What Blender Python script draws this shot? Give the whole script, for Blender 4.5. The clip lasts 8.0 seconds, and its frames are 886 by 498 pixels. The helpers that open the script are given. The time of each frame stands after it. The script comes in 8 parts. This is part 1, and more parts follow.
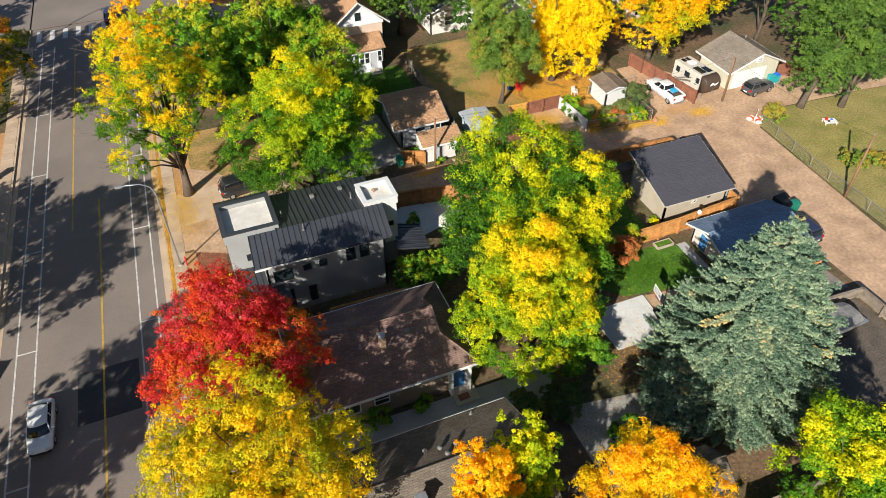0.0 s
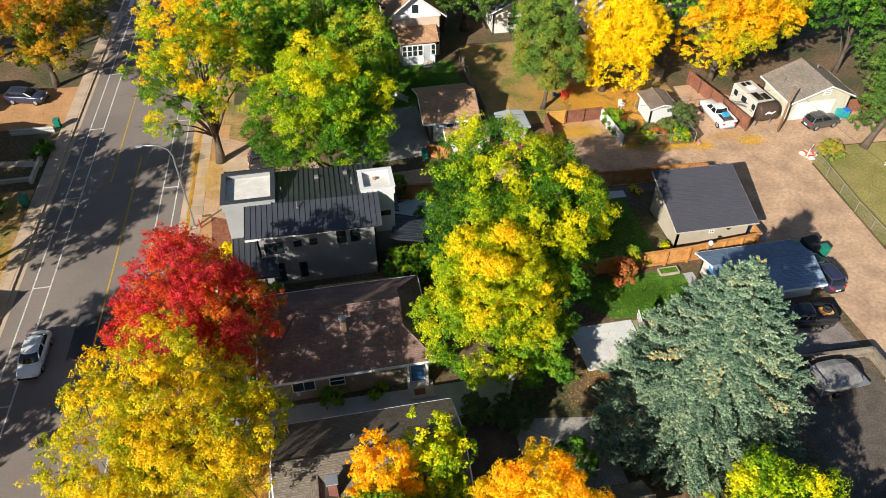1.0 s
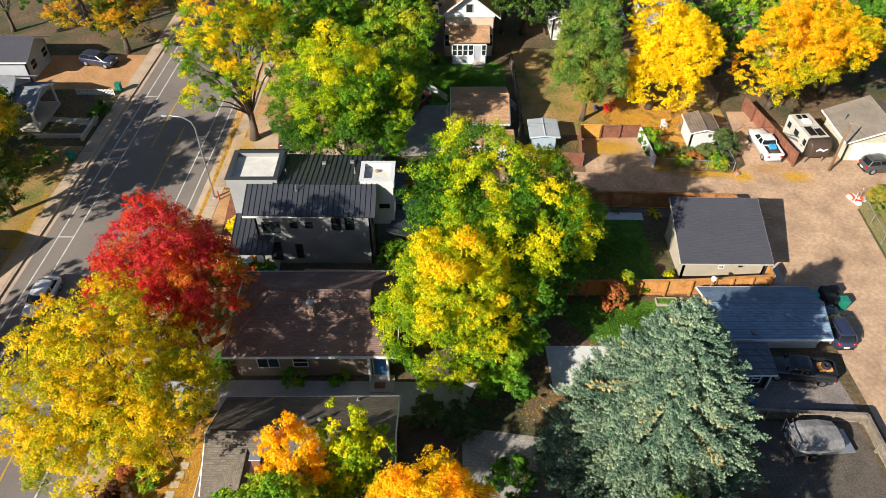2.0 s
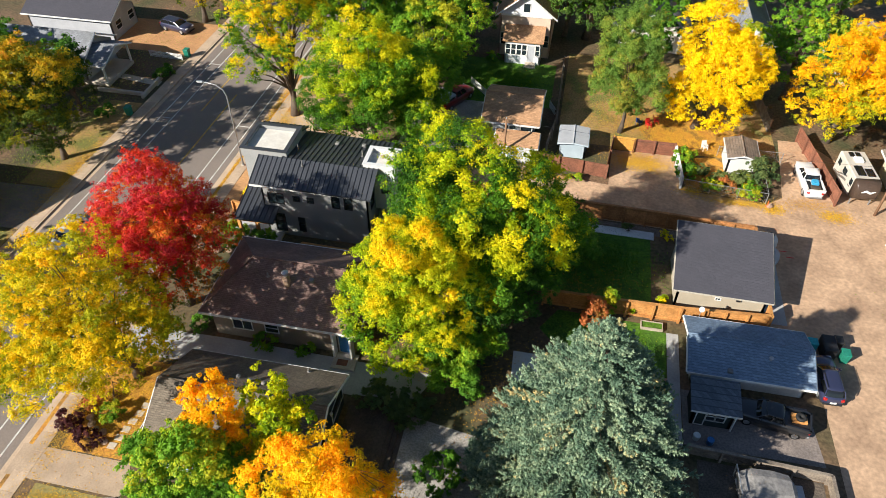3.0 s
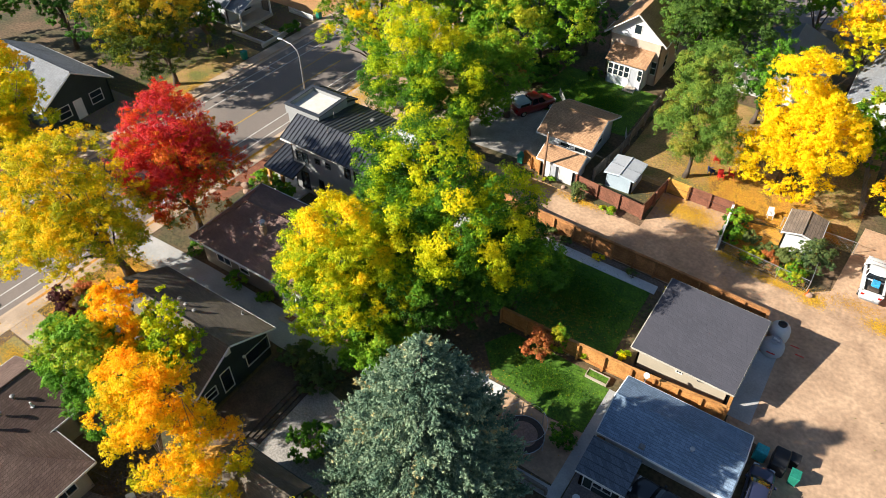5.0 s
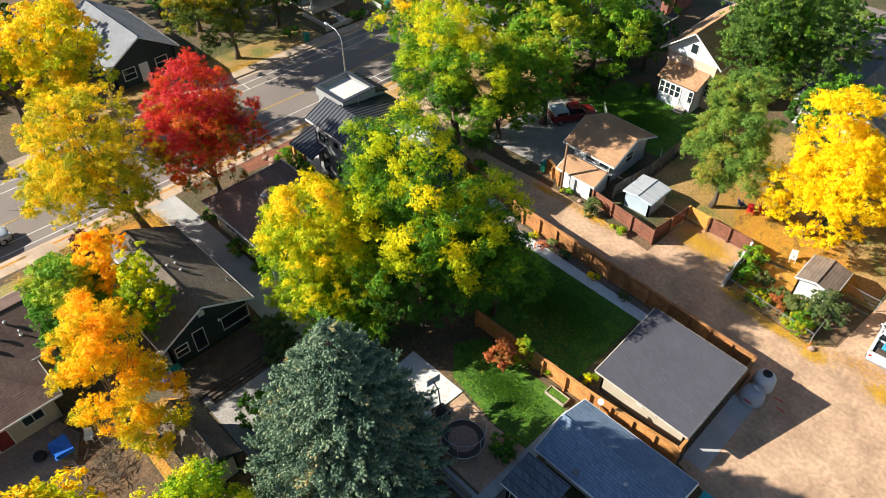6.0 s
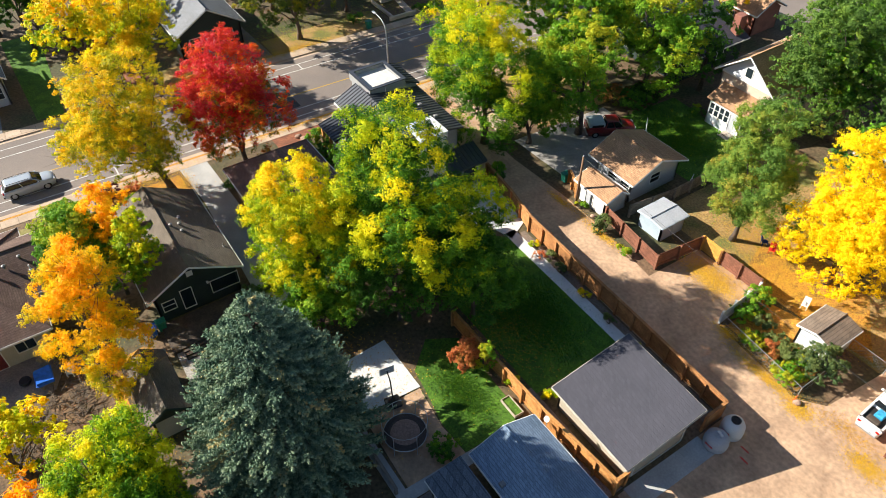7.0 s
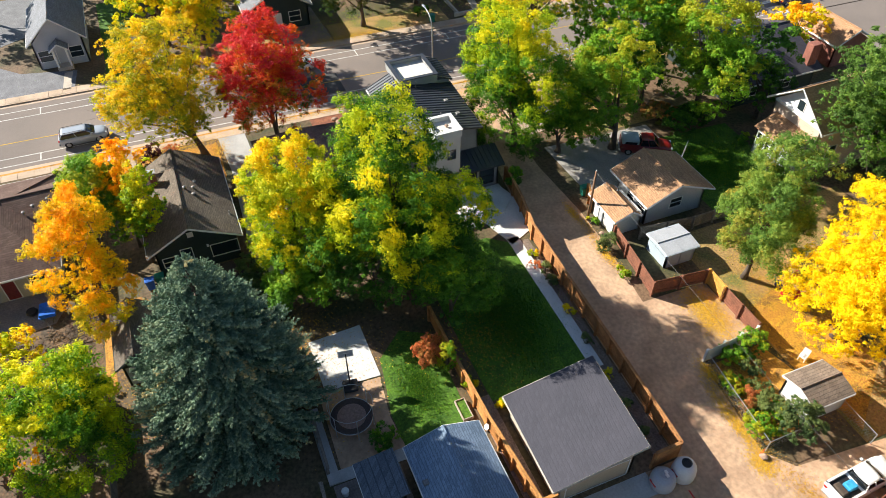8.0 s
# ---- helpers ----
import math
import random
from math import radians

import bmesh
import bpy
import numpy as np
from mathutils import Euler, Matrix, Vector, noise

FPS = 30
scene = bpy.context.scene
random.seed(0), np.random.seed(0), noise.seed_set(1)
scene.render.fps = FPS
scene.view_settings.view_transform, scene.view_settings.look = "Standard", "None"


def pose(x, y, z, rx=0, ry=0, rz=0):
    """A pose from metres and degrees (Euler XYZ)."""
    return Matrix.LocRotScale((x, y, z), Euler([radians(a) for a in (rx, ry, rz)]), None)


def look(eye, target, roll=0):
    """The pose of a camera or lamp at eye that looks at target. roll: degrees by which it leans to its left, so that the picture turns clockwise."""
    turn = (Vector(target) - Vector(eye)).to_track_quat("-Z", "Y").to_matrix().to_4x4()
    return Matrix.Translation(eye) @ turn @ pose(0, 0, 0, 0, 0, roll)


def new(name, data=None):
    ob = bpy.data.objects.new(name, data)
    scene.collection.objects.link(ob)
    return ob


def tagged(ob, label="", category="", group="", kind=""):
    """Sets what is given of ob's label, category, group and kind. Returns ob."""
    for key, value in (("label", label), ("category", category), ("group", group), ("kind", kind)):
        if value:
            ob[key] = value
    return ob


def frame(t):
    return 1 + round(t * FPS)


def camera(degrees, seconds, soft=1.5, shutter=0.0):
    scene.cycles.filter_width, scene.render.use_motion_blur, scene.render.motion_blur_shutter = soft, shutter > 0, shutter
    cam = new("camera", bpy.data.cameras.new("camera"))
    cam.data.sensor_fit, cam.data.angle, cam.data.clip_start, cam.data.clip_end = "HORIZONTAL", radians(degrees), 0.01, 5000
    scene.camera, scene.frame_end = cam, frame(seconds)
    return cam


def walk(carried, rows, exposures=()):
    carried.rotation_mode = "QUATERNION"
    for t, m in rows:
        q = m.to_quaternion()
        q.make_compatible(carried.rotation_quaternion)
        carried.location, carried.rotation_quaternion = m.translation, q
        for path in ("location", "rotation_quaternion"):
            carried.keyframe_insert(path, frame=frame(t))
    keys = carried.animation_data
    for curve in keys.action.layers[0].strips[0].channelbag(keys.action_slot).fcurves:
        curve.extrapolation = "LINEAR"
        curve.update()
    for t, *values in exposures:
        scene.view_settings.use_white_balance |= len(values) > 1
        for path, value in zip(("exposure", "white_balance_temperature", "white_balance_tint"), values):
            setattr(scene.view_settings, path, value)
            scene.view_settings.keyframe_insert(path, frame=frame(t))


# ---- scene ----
# camera: a drone on a wide arc, about 43 m above the street (seconds, x, y, z, tilt, lean, turn)
cam = camera(64.0, 8.0, 0.75)
PATH = [
    (0.0, 2.641, 0.222, 42.512, 47.183, 0.114, -22.212),
    (0.5, 6.595, -1.31, 42.608, 47.082, 0.079, -16.929),
    (1.0, 11.226, -2.608, 42.671, 46.951, -0.003, -10.897),
    (1.5, 15.354, -3.318, 42.729, 46.859, -0.045, -5.677),
    (3.0, 29.136, -3.028, 42.941, 46.5, -0.036, 11.286),
    (3.5, 33.434, -2.065, 43.015, 46.434, -0.033, 16.684),
    (4.0, 37.882, -0.605, 43.046, 46.353, -0.06, 22.442),
    (4.5, 41.907, 1.165, 43.082, 46.3, -0.045, 27.863),
    (6.0, 53.123, 9.023, 43.263, 46.101, -0.076, 44.925),
    (6.5, 56.163, 12.191, 43.342, 45.996, -0.013, 50.386),
    (7.0, 59.086, 15.884, 43.382, 45.892, 0.028, 56.22),
    (7.5, 61.46, 19.602, 43.422, 45.794, 0.073, 61.706),
    (8.0, 63.605, 23.771, 43.46, 45.749, 0.106, 67.585),
]
walk(cam, [(t, pose(*p)) for t, *p in PATH], [(0.0, 0.62), (3.0, 0.83), (8.0, 1.18)])

# ---- light: low afternoon sun from the south-west, clear sky ----
SUN_AZ, SUN_EL = radians(227.2), radians(29.2)
sky_world = bpy.data.worlds.new("clear_sky")
sky_world.use_nodes = True
scene.world = sky_world
_n = sky_world.node_tree.nodes
_sky = _n.new("ShaderNodeTexSky")
_sky.sky_type, _sky.sun_disc = "NISHITA", False
_sky.sun_elevation, _sky.sun_rotation = SUN_EL, SUN_AZ
_sky.ozone_density, _sky.dust_density = 3.0, 0.5
_bg = _n["Background"]
_bg.inputs["Strength"].default_value = 0.058
sky_world.node_tree.links.new(_sky.outputs["Color"], _bg.inputs["Color"])
_sun = bpy.data.lights.new("sun", "SUN")
_sun.energy, _sun.angle, _sun.color = 5.0, radians(0.53), (1.0, 0.950, 0.85)
sun_lamp = new("sun", _sun)
_to = Vector((math.sin(SUN_AZ) * math.cos(SUN_EL), math.cos(SUN_AZ) * math.cos(SUN_EL), math.sin(SUN_EL)))
sun_lamp.matrix_world = look(_to * 200, (0, 0, 0))


# ---- materials ----
def mat(name, c1, c2=None, rough=0.85, metal=0.0, big=0.4, fine=9.0, bump=0.15, c3=None, spec=0.35, fine_amt=0.25, obj_var=0.0):
    """Two colours mixed by a coarse noise, a fine grain on top and a fine relief."""
    m = bpy.data.materials.new(name)
    m.use_nodes = True
    nt = m.node_tree
    N, L = nt.nodes, nt.links
    b = N["Principled BSDF"]
    b.inputs["Roughness"].default_value, b.inputs["Metallic"].default_value = rough, metal
    b.inputs["Specular IOR Level"].default_value = spec
    c2 = c2 or tuple(v * 0.7 for v in c1)
    geo = N.new("ShaderNodeNewGeometry")
    n1 = N.new("ShaderNodeTexNoise")
    n1.inputs["Scale"].default_value, n1.inputs["Detail"].default_value = big, 6
    L.new(geo.outputs["Position"], n1.inputs["Vector"])
    ramp = N.new("ShaderNodeValToRGB")
    e = ramp.color_ramp.elements
    e[0].position, e[0].color = 0.36, (*c1, 1)
    e[1].position, e[1].color = 0.64, (*c2, 1)
    if c3:
        x = e.new(0.5)
        x.color = (*c3, 1)
    L.new(n1.outputs["Fac"], ramp.inputs["Fac"])
    n2 = N.new("ShaderNodeTexNoise")
    n2.inputs["Scale"].default_value, n2.inputs["Detail"].default_value = fine, 5
    L.new(geo.outputs["Position"], n2.inputs["Vector"])
    mr = N.new("ShaderNodeMapRange")
    mr.inputs["From Min"].default_value, mr.inputs["From Max"].default_value = 0.3, 0.7
    mr.inputs["To Min"].default_value, mr.inputs["To Max"].default_value = 1 - fine_amt, 1 + fine_amt
    L.new(n2.outputs["Fac"], mr.inputs["Value"])
    mul = N.new("ShaderNodeVectorMath")
    mul.operation = "SCALE"
    L.new(ramp.outputs["Color"], mul.inputs[0])
    L.new(mr.outputs["Result"], mul.inputs["Scale"])
    out = mul.outputs["Vector"]
    if obj_var:
        oi = N.new("ShaderNodeObjectInfo")
        r2 = N.new("ShaderNodeMapRange")
        r2.inputs["To Min"].default_value, r2.inputs["To Max"].default_value = 1 - obj_var, 1 + obj_var
        L.new(oi.outputs["Random"], r2.inputs["Value"])
        m2 = N.new("ShaderNodeVectorMath")
        m2.operation = "SCALE"
        L.new(out, m2.inputs[0])
        L.new(r2.outputs["Result"], m2.inputs["Scale"])
        out = m2.outputs["Vector"]
    L.new(out, b.inputs["Base Color"])
    if bump:
        bn = N.new("ShaderNodeBump")
        bn.inputs["Strength"].default_value, bn.inputs["Distance"].default_value = bump, 0.03
        L.new(n2.outputs["Fac"], bn.inputs["Height"])
        L.new(bn.outputs["Normal"], b.inputs["Normal"])
    return m


def shingle_mat(name, c1, c2, row=0.15, rough=0.95, dark=0.62, vary=0.15):
    """Courses of roof shingles that follow the slope (rows at equal heights), each tab a little different."""
    m = mat(name, c1, c2, rough, big=0.5, fine=14.0, bump=0.1, spec=0.08, fine_amt=0.25 * min(1.0, vary / 0.15))
    nt = m.node_tree
    N, L = nt.nodes, nt.links
    b = N["Principled BSDF"]
    geo = N.new("ShaderNodeNewGeometry")
    sep = N.new("ShaderNodeSeparateXYZ")
    L.new(geo.outputs["Position"], sep.inputs[0])
    add = N.new("ShaderNodeMath")
    L.new(sep.outputs["X"], add.inputs[0])
    L.new(sep.outputs["Y"], add.inputs[1])
    com = N.new("ShaderNodeCombineXYZ")
    L.new(add.outputs[0], com.inputs["X"])
    sc = N.new("ShaderNodeMath")
    sc.operation = "MULTIPLY"
    sc.inputs[1].default_value = 2.2
    L.new(sep.outputs["Z"], sc.inputs[0])
    L.new(sc.outputs[0], com.inputs["Y"])
    br = N.new("ShaderNodeTexBrick")
    br.inputs["Scale"].default_value = 1.0
    br.inputs["Brick Width"].default_value, br.inputs["Row Height"].default_value = 0.34, row
    br.inputs["Mortar Size"].default_value = 0.012
    br.inputs["Color1"].default_value, br.inputs["Color2"].default_value = (1 + vary, 1 + vary, 1 + vary, 1), (1 - vary, 1 - vary, 1 - vary, 1)
    br.inputs["Mortar"].default_value = (dark, dark, dark, 1)
    L.new(com.outputs[0], br.inputs["Vector"])
    old = b.inputs["Base Color"].links[0].from_socket
    mul = N.new("ShaderNodeVectorMath")
    mul.operation = "MULTIPLY"
    L.new(old, mul.inputs[0])
    L.new(br.outputs["Color"], mul.inputs[1])
    L.new(mul.outputs[0], b.inputs["Base Color"])
    bn = N.new("ShaderNodeBump")
    bn.inputs["Strength"].default_value, bn.inputs["Distance"].default_value = 0.5, 0.02
    L.new(br.outputs["Fac"], bn.inputs["Height"])
    bn.invert = True
    L.new(bn.outputs["Normal"], b.inputs["Normal"])
    return m


def glass_mat(name, tint=(0.02, 0.03, 0.035), rough=0.04):
    m = bpy.data.materials.new(name)
    m.use_nodes = True
    b = m.node_tree.nodes["Principled BSDF"]
    b.inputs["Base Color"].default_value = (*tint, 1)
    b.inputs["Roughness"].default_value = rough
    b.inputs["Specular IOR Level"].default_value = 0.8
    return m


def leaf_mat(name, stops, trans=0.48, rough=0.55):
    """Leaves: a ramp from green to autumn colours, driven by each clump's own ripeness; light passes through."""
    m = bpy.data.materials.new(name)
    m.use_nodes = True
    nt = m.node_tree
    N, L = nt.nodes, nt.links
    b = N["Principled BSDF"]
    b.inputs["Roughness"].default_value = rough
    b.inputs["Specular IOR Level"].default_value = 0.08
    at = N.new("ShaderNodeAttribute")
    at.attribute_name = "ripeness"
    ramp = N.new("ShaderNodeValToRGB")
    e = ramp.color_ramp.elements
    for i, (p, c) in enumerate(stops):
        x = e[i] if i < 2 else e.new(p)
        x.position, x.color = p, (*c, 1)
    L.new(at.outputs["Fac"], ramp.inputs["Fac"])
    geo = N.new("ShaderNodeNewGeometry")
    mr = N.new("ShaderNodeMapRange")
    mr.inputs["To Min"].default_value, mr.inputs["To Max"].default_value = 0.78, 1.22
    L.new(geo.outputs["Random Per Island"], mr.inputs["Value"])
    mul = N.new("ShaderNodeVectorMath")
    mul.operation = "SCALE"
    L.new(ramp.outputs["Color"], mul.inputs[0])
    L.new(mr.outputs["Result"], mul.inputs["Scale"])
    tr = N.new("ShaderNodeBsdfTranslucent")
    thin = N.new("ShaderNodeVectorMath")
    thin.operation = "SCALE"
    thin.inputs["Scale"].default_value = trans * 1.16
    L.new(mul.outputs[0], thin.inputs[0])
    L.new(thin.outputs[0], tr.inputs["Color"])
    face = N.new("ShaderNodeVectorMath")
    face.operation = "SCALE"
    face.inputs["Scale"].default_value = 1.16 * (1 - trans)
    L.new(mul.outputs[0], face.inputs[0])
    L.new(face.outputs[0], b.inputs["Base Color"])
    both = N.new("ShaderNodeAddShader")
    L.new(b.outputs[0], both.inputs[0])
    L.new(tr.outputs[0], both.inputs[1])
    L.new(both.outputs[0], N["Material Output"].inputs["Surface"])
    return m


WARMDIRT = mat("leaf_strewn_orange_dirt", (0.52, 0.28, 0.125), (0.42, 0.22, 0.10), big=0.5, fine=5, bump=0.25, fine_amt=0.2)
SOIL = mat("soil_and_leaf_litter", (0.17, 0.105, 0.06), (0.07, 0.07, 0.03), c3=(0.12, 0.085, 0.045), big=0.22, fine=3.5, bump=0.4, fine_amt=0.4)
ASPHALT = mat("worn_asphalt", (0.235, 0.193, 0.165), (0.185, 0.154, 0.134), big=0.12, fine=12, bump=0.1, rough=0.92, fine_amt=0.12)
PATCHED = mat("newer_asphalt_patch", (0.065, 0.063, 0.062), (0.05, 0.05, 0.05), big=0.5, fine=12, rough=0.9)
DIRT = mat("packed_dirt", (0.54, 0.355, 0.226), (0.385, 0.248, 0.157), c3=(0.47, 0.308, 0.195), big=0.45, fine=3.2, bump=0.3, fine_amt=0.2)
CONCRETE = mat("pale_concrete", (0.52, 0.45, 0.37), (0.43, 0.37, 0.30), big=0.6, fine=9, bump=0.05, obj_var=0.08, fine_amt=0.12)
WALK = mat("sunlit_sidewalk_concrete", (0.50, 0.375, 0.27), (0.41, 0.305, 0.215), big=0.6, fine=9, bump=0.05, obj_var=0.10, fine_amt=0.12)
PAD = mat("white_concrete_pad", (0.66, 0.66, 0.64), (0.58, 0.58, 0.56), big=0.7, fine=7, bump=0.05, fine_amt=0.08)
LOT = mat("pale_grey_gravel", (0.36, 0.33, 0.30), (0.27, 0.25, 0.225), big=0.8, fine=8, bump=0.5, fine_amt=0.35)
# concrete with the shade over yard and driveway darkened into its colour
SHADECONC = mat("shade_darkened_concrete", (0.26, 0.215, 0.19), (0.19, 0.16, 0.145), big=0.7, fine=7, bump=0.1, fine_amt=0.25)
WARMGRAVEL = mat("pinkish_brown_gravel", (0.36, 0.25, 0.20), (0.24, 0.165, 0.135), big=0.9, fine=9, bump=0.6, fine_amt=0.4)
COOLGRAVEL = mat("cool_grey_gravel", (0.20, 0.20, 0.21), (0.15, 0.15, 0.16), big=0.9, fine=8, bump=0.5, fine_amt=0.3)
PATIO = mat("grey_patio_concrete", (0.44, 0.435, 0.42), (0.36, 0.355, 0.345), big=0.7, fine=7, bump=0.05, fine_amt=0.1)
LAWN = mat("watered_lawn", (0.088, 0.19, 0.013), (0.046, 0.114, 0.010), big=0.9, fine=6, bump=0.6, fine_amt=0.45)
DRYGRASS = mat("dry_autumn_grass", (0.42, 0.25, 0.10), (0.17, 0.165, 0.045), c3=(0.33, 0.21, 0.075), big=0.35, fine=5, bump=0.5, fine_amt=0.35)
GOLDGRASS = mat("yellowing_grass", (0.31, 0.255, 0.085), (0.20, 0.19, 0.05), c3=(0.27, 0.22, 0.075), big=0.35, fine=5, bump=0.5, fine_amt=0.3)
MULCH = mat("red_bark_mulch", (0.27, 0.10, 0.05), (0.18, 0.07, 0.04), big=1.5, fine=7, bump=0.5, fine_amt=0.45)
LEAFY = mat("carpet_of_fallen_leaves", (0.46, 0.205, 0.04), (0.22, 0.115, 0.035), c3=(0.52, 0.26, 0.04), big=0.8, fine=7, bump=0.5, fine_amt=0.45)
# beige wall colour lowered to hold the shade below the eaves
SHADEBEIGE = mat("shaded_beige_siding", (0.26, 0.205, 0.155), (0.22, 0.175, 0.13), big=0.6, fine=10, bump=0.05, fine_amt=0.1)
# boat yard gravel, darkened so that its colour carries the tree shade
SHADEGRAVEL = mat("shade_darkened_gravel", (0.13, 0.105, 0.085), (0.09, 0.075, 0.06), big=1.0, fine=8, bump=0.6, fine_amt=0.4)
TRAILERSKIN = mat("cream_trailer_skin", (0.56, 0.52, 0.45), (0.50, 0.46, 0.40), rough=0.5, big=0.8, fine=7, bump=0.02, fine_amt=0.06)
GRAVEL = mat("grey_brown_gravel", (0.22, 0.17, 0.13), (0.15, 0.12, 0.10), big=1.0, fine=8, bump=0.6, fine_amt=0.45)
YELLOWPAINT = mat("yellow_road_paint", (0.55, 0.34, 0.05), (0.40, 0.26, 0.06), big=1.2, fine=8, fine_amt=0.3, bump=0)
WHITEPAINT = mat("white_road_paint", (0.62, 0.60, 0.56), (0.45, 0.43, 0.40), big=1.2, fine=8, fine_amt=0.25, bump=0)

SEAM_ROOF = mat("charcoal_metal_roof", (0.065, 0.070, 0.082), (0.055, 0.06, 0.07), rough=0.42, metal=0.35, big=0.5, fine=5, bump=0.02, fine_amt=0.08, spec=0.5)
MEMBRANE = mat("white_roof_membrane", (0.66, 0.63, 0.57), (0.58, 0.54, 0.48), big=1.0, fine=5, bump=0.02, fine_amt=0.06)
STUCCO = mat("grey_stucco", (0.33, 0.335, 0.33), (0.29, 0.295, 0.29), big=0.5, fine=14, bump=0.1, fine_amt=0.08)
STUCCO_WHITE = mat("white_stucco", (0.62, 0.62, 0.61), (0.57, 0.57, 0.56), big=0.5, fine=14, bump=0.08, fine_amt=0.06)
SIDING_DARK = mat("dark_grey_siding", (0.27, 0.275, 0.27), (0.225, 0.23, 0.228), big=0.5, fine=10, bump=0.05, fine_amt=0.1)
BROWN_SHINGLE = shingle_mat("brown_roof_shingles", (0.255, 0.165, 0.14), (0.19, 0.125, 0.107))
TAUPE_SHINGLE = shingle_mat("weathered_taupe_shingles", (0.19, 0.158, 0.125), (0.15, 0.125, 0.10))
GREY_SHINGLE = shingle_mat("charcoal_shingles", (0.076, 0.074, 0.088), (0.070, 0.069, 0.082), dark=0.94, vary=0.05)
# grey shingles, their colour tinted with the blue of sky-lit shade
SKYTINT_SHINGLE = shingle_mat("sky_tinted_grey_shingles", (0.205, 0.275, 0.37), (0.17, 0.235, 0.315))
SHED_SHINGLE = shingle_mat("dark_slate_shingles", (0.125, 0.145, 0.175), (0.10, 0.12, 0.145))
UMBER_SHINGLE = shingle_mat("worn_umber_shingles", (0.24, 0.185, 0.145), (0.18, 0.14, 0.11))
TAN_SHINGLE = shingle_mat("tan_shingles", (0.50, 0.29, 0.16), (0.40, 0.23, 0.13))
SLATE_SHINGLE = shingle_mat("slate_grey_shingles", (0.25, 0.26, 0.28), (0.215, 0.222, 0.235))
SANDY_SHINGLE = shingle_mat("sandy_grey_shingles", (0.285, 0.24, 0.195), (0.23, 0.195, 0.16))
WOOD_SHINGLE = shingle_mat("red_brown_shingles", (0.16, 0.11, 0.09), (0.12, 0.08, 0.068))
WHITE = mat("white_trim_paint", (0.74, 0.73, 0.70), (0.66, 0.65, 0.62), big=0.8, fine=7, bump=0.02, fine_amt=0.07)
PALEWHITE = mat("cool_white_siding", (0.70, 0.72, 0.76), (0.62, 0.64, 0.68), big=0.7, fine=8, bump=0.05, fine_amt=0.06)
OFFWHITE = mat("off_white_siding", (0.66, 0.64, 0.60), (0.58, 0.56, 0.52), big=0.7, fine=8, bump=0.05, fine_amt=0.08)
BEIGE = mat("beige_stucco", (0.44, 0.38, 0.29), (0.38, 0.33, 0.25), big=0.6, fine=12, bump=0.08, fine_amt=0.08)
GREYSIDING = mat("light_grey_siding", (0.44, 0.45, 0.48), (0.38, 0.39, 0.42), big=0.6, fine=10, bump=0.05, fine_amt=0.08)
GREENSIDING = mat("dark_green_siding", (0.035, 0.05, 0.045), (0.025, 0.038, 0.035), big=0.6, fine=10, bump=0.05, fine_amt=0.15)
BLUESIDING = mat("pale_blue_siding", (0.42, 0.50, 0.55), (0.36, 0.43, 0.48), big=0.6, fine=10, bump=0.05, fine_amt=0.08)
PEACH = mat("peach_stucco", (0.62, 0.48, 0.37), (0.54, 0.42, 0.33), big=0.6, fine=10, bump=0.05, fine_amt=0.08)
BRICKRED = mat("red_brick", (0.30, 0.12, 0.085), (0.23, 0.09, 0.065), big=1.0, fine=9, bump=0.2, fine_amt=0.25)
CEDAR = mat("orange_cedar", (0.56, 0.27, 0.085), (0.43, 0.19, 0.055), big=1.4, fine=8, bump=0.2, obj_var=0.12)
DARKCEDAR = mat("weathered_red_cedar", (0.47, 0.215, 0.078), (0.33, 0.145, 0.052), big=1.4, fine=8, bump=0.2, obj_var=0.18)
DARKYARD = mat("dark_leaf_strewn_yard", (0.17, 0.10, 0.05), (0.075, 0.055, 0.035), c3=(0.12, 0.075, 0.04), big=0.7, fine=5, bump=0.5, fine_amt=0.45)
REDWOOD = mat("red_brown_fence_stain", (0.25, 0.10, 0.06), (0.18, 0.075, 0.045), big=1.4, fine=8, bump=0.2, obj_var=0.12)
OLDWOOD = mat("weathered_wood", (0.28, 0.23, 0.18), (0.18, 0.145, 0.115), big=1.4, fine=8, bump=0.2, obj_var=0.12)
DARKWOOD = mat("dark_deck_boards", (0.10, 0.075, 0.055), (0.07, 0.052, 0.04), big=1.2, fine=8, bump=0.2)
POLEWOOD = mat("utility_pole_wood", (0.27, 0.15, 0.085), (0.19, 0.11, 0.065), big=2.0, fine=8, bump=0.3)
BARK = mat("grey_brown_bark", (0.13, 0.095, 0.07), (0.085, 0.065, 0.05), big=2.0, fine=9, bump=0.6)
VENT = mat("grey_vent_metal", (0.26, 0.25, 0.24), (0.19, 0.185, 0.18), rough=0.6, metal=0.3, big=1.0, fine=9, bump=0.02)
GALV = mat("galvanised_steel", (0.50, 0.51, 0.52), (0.42, 0.43, 0.44), rough=0.45, metal=0.7, big=1.0, fine=9, bump=0.02, fine_amt=0.08)
BLACK = mat("black_plastic", (0.022, 0.022, 0.024), (0.018, 0.018, 0.02), rough=0.5, big=1.0, fine=9, bump=0, fine_amt=0.1)
TYRE = mat("rubber", (0.018, 0.018, 0.018), (0.025, 0.024, 0.023), rough=0.8, big=3, fine=15, bump=0.1)
BLUEDOOR = mat("blue_door_paint", (0.06, 0.22, 0.50), (0.05, 0.19, 0.44), rough=0.4, big=1, fine=8, bump=0)
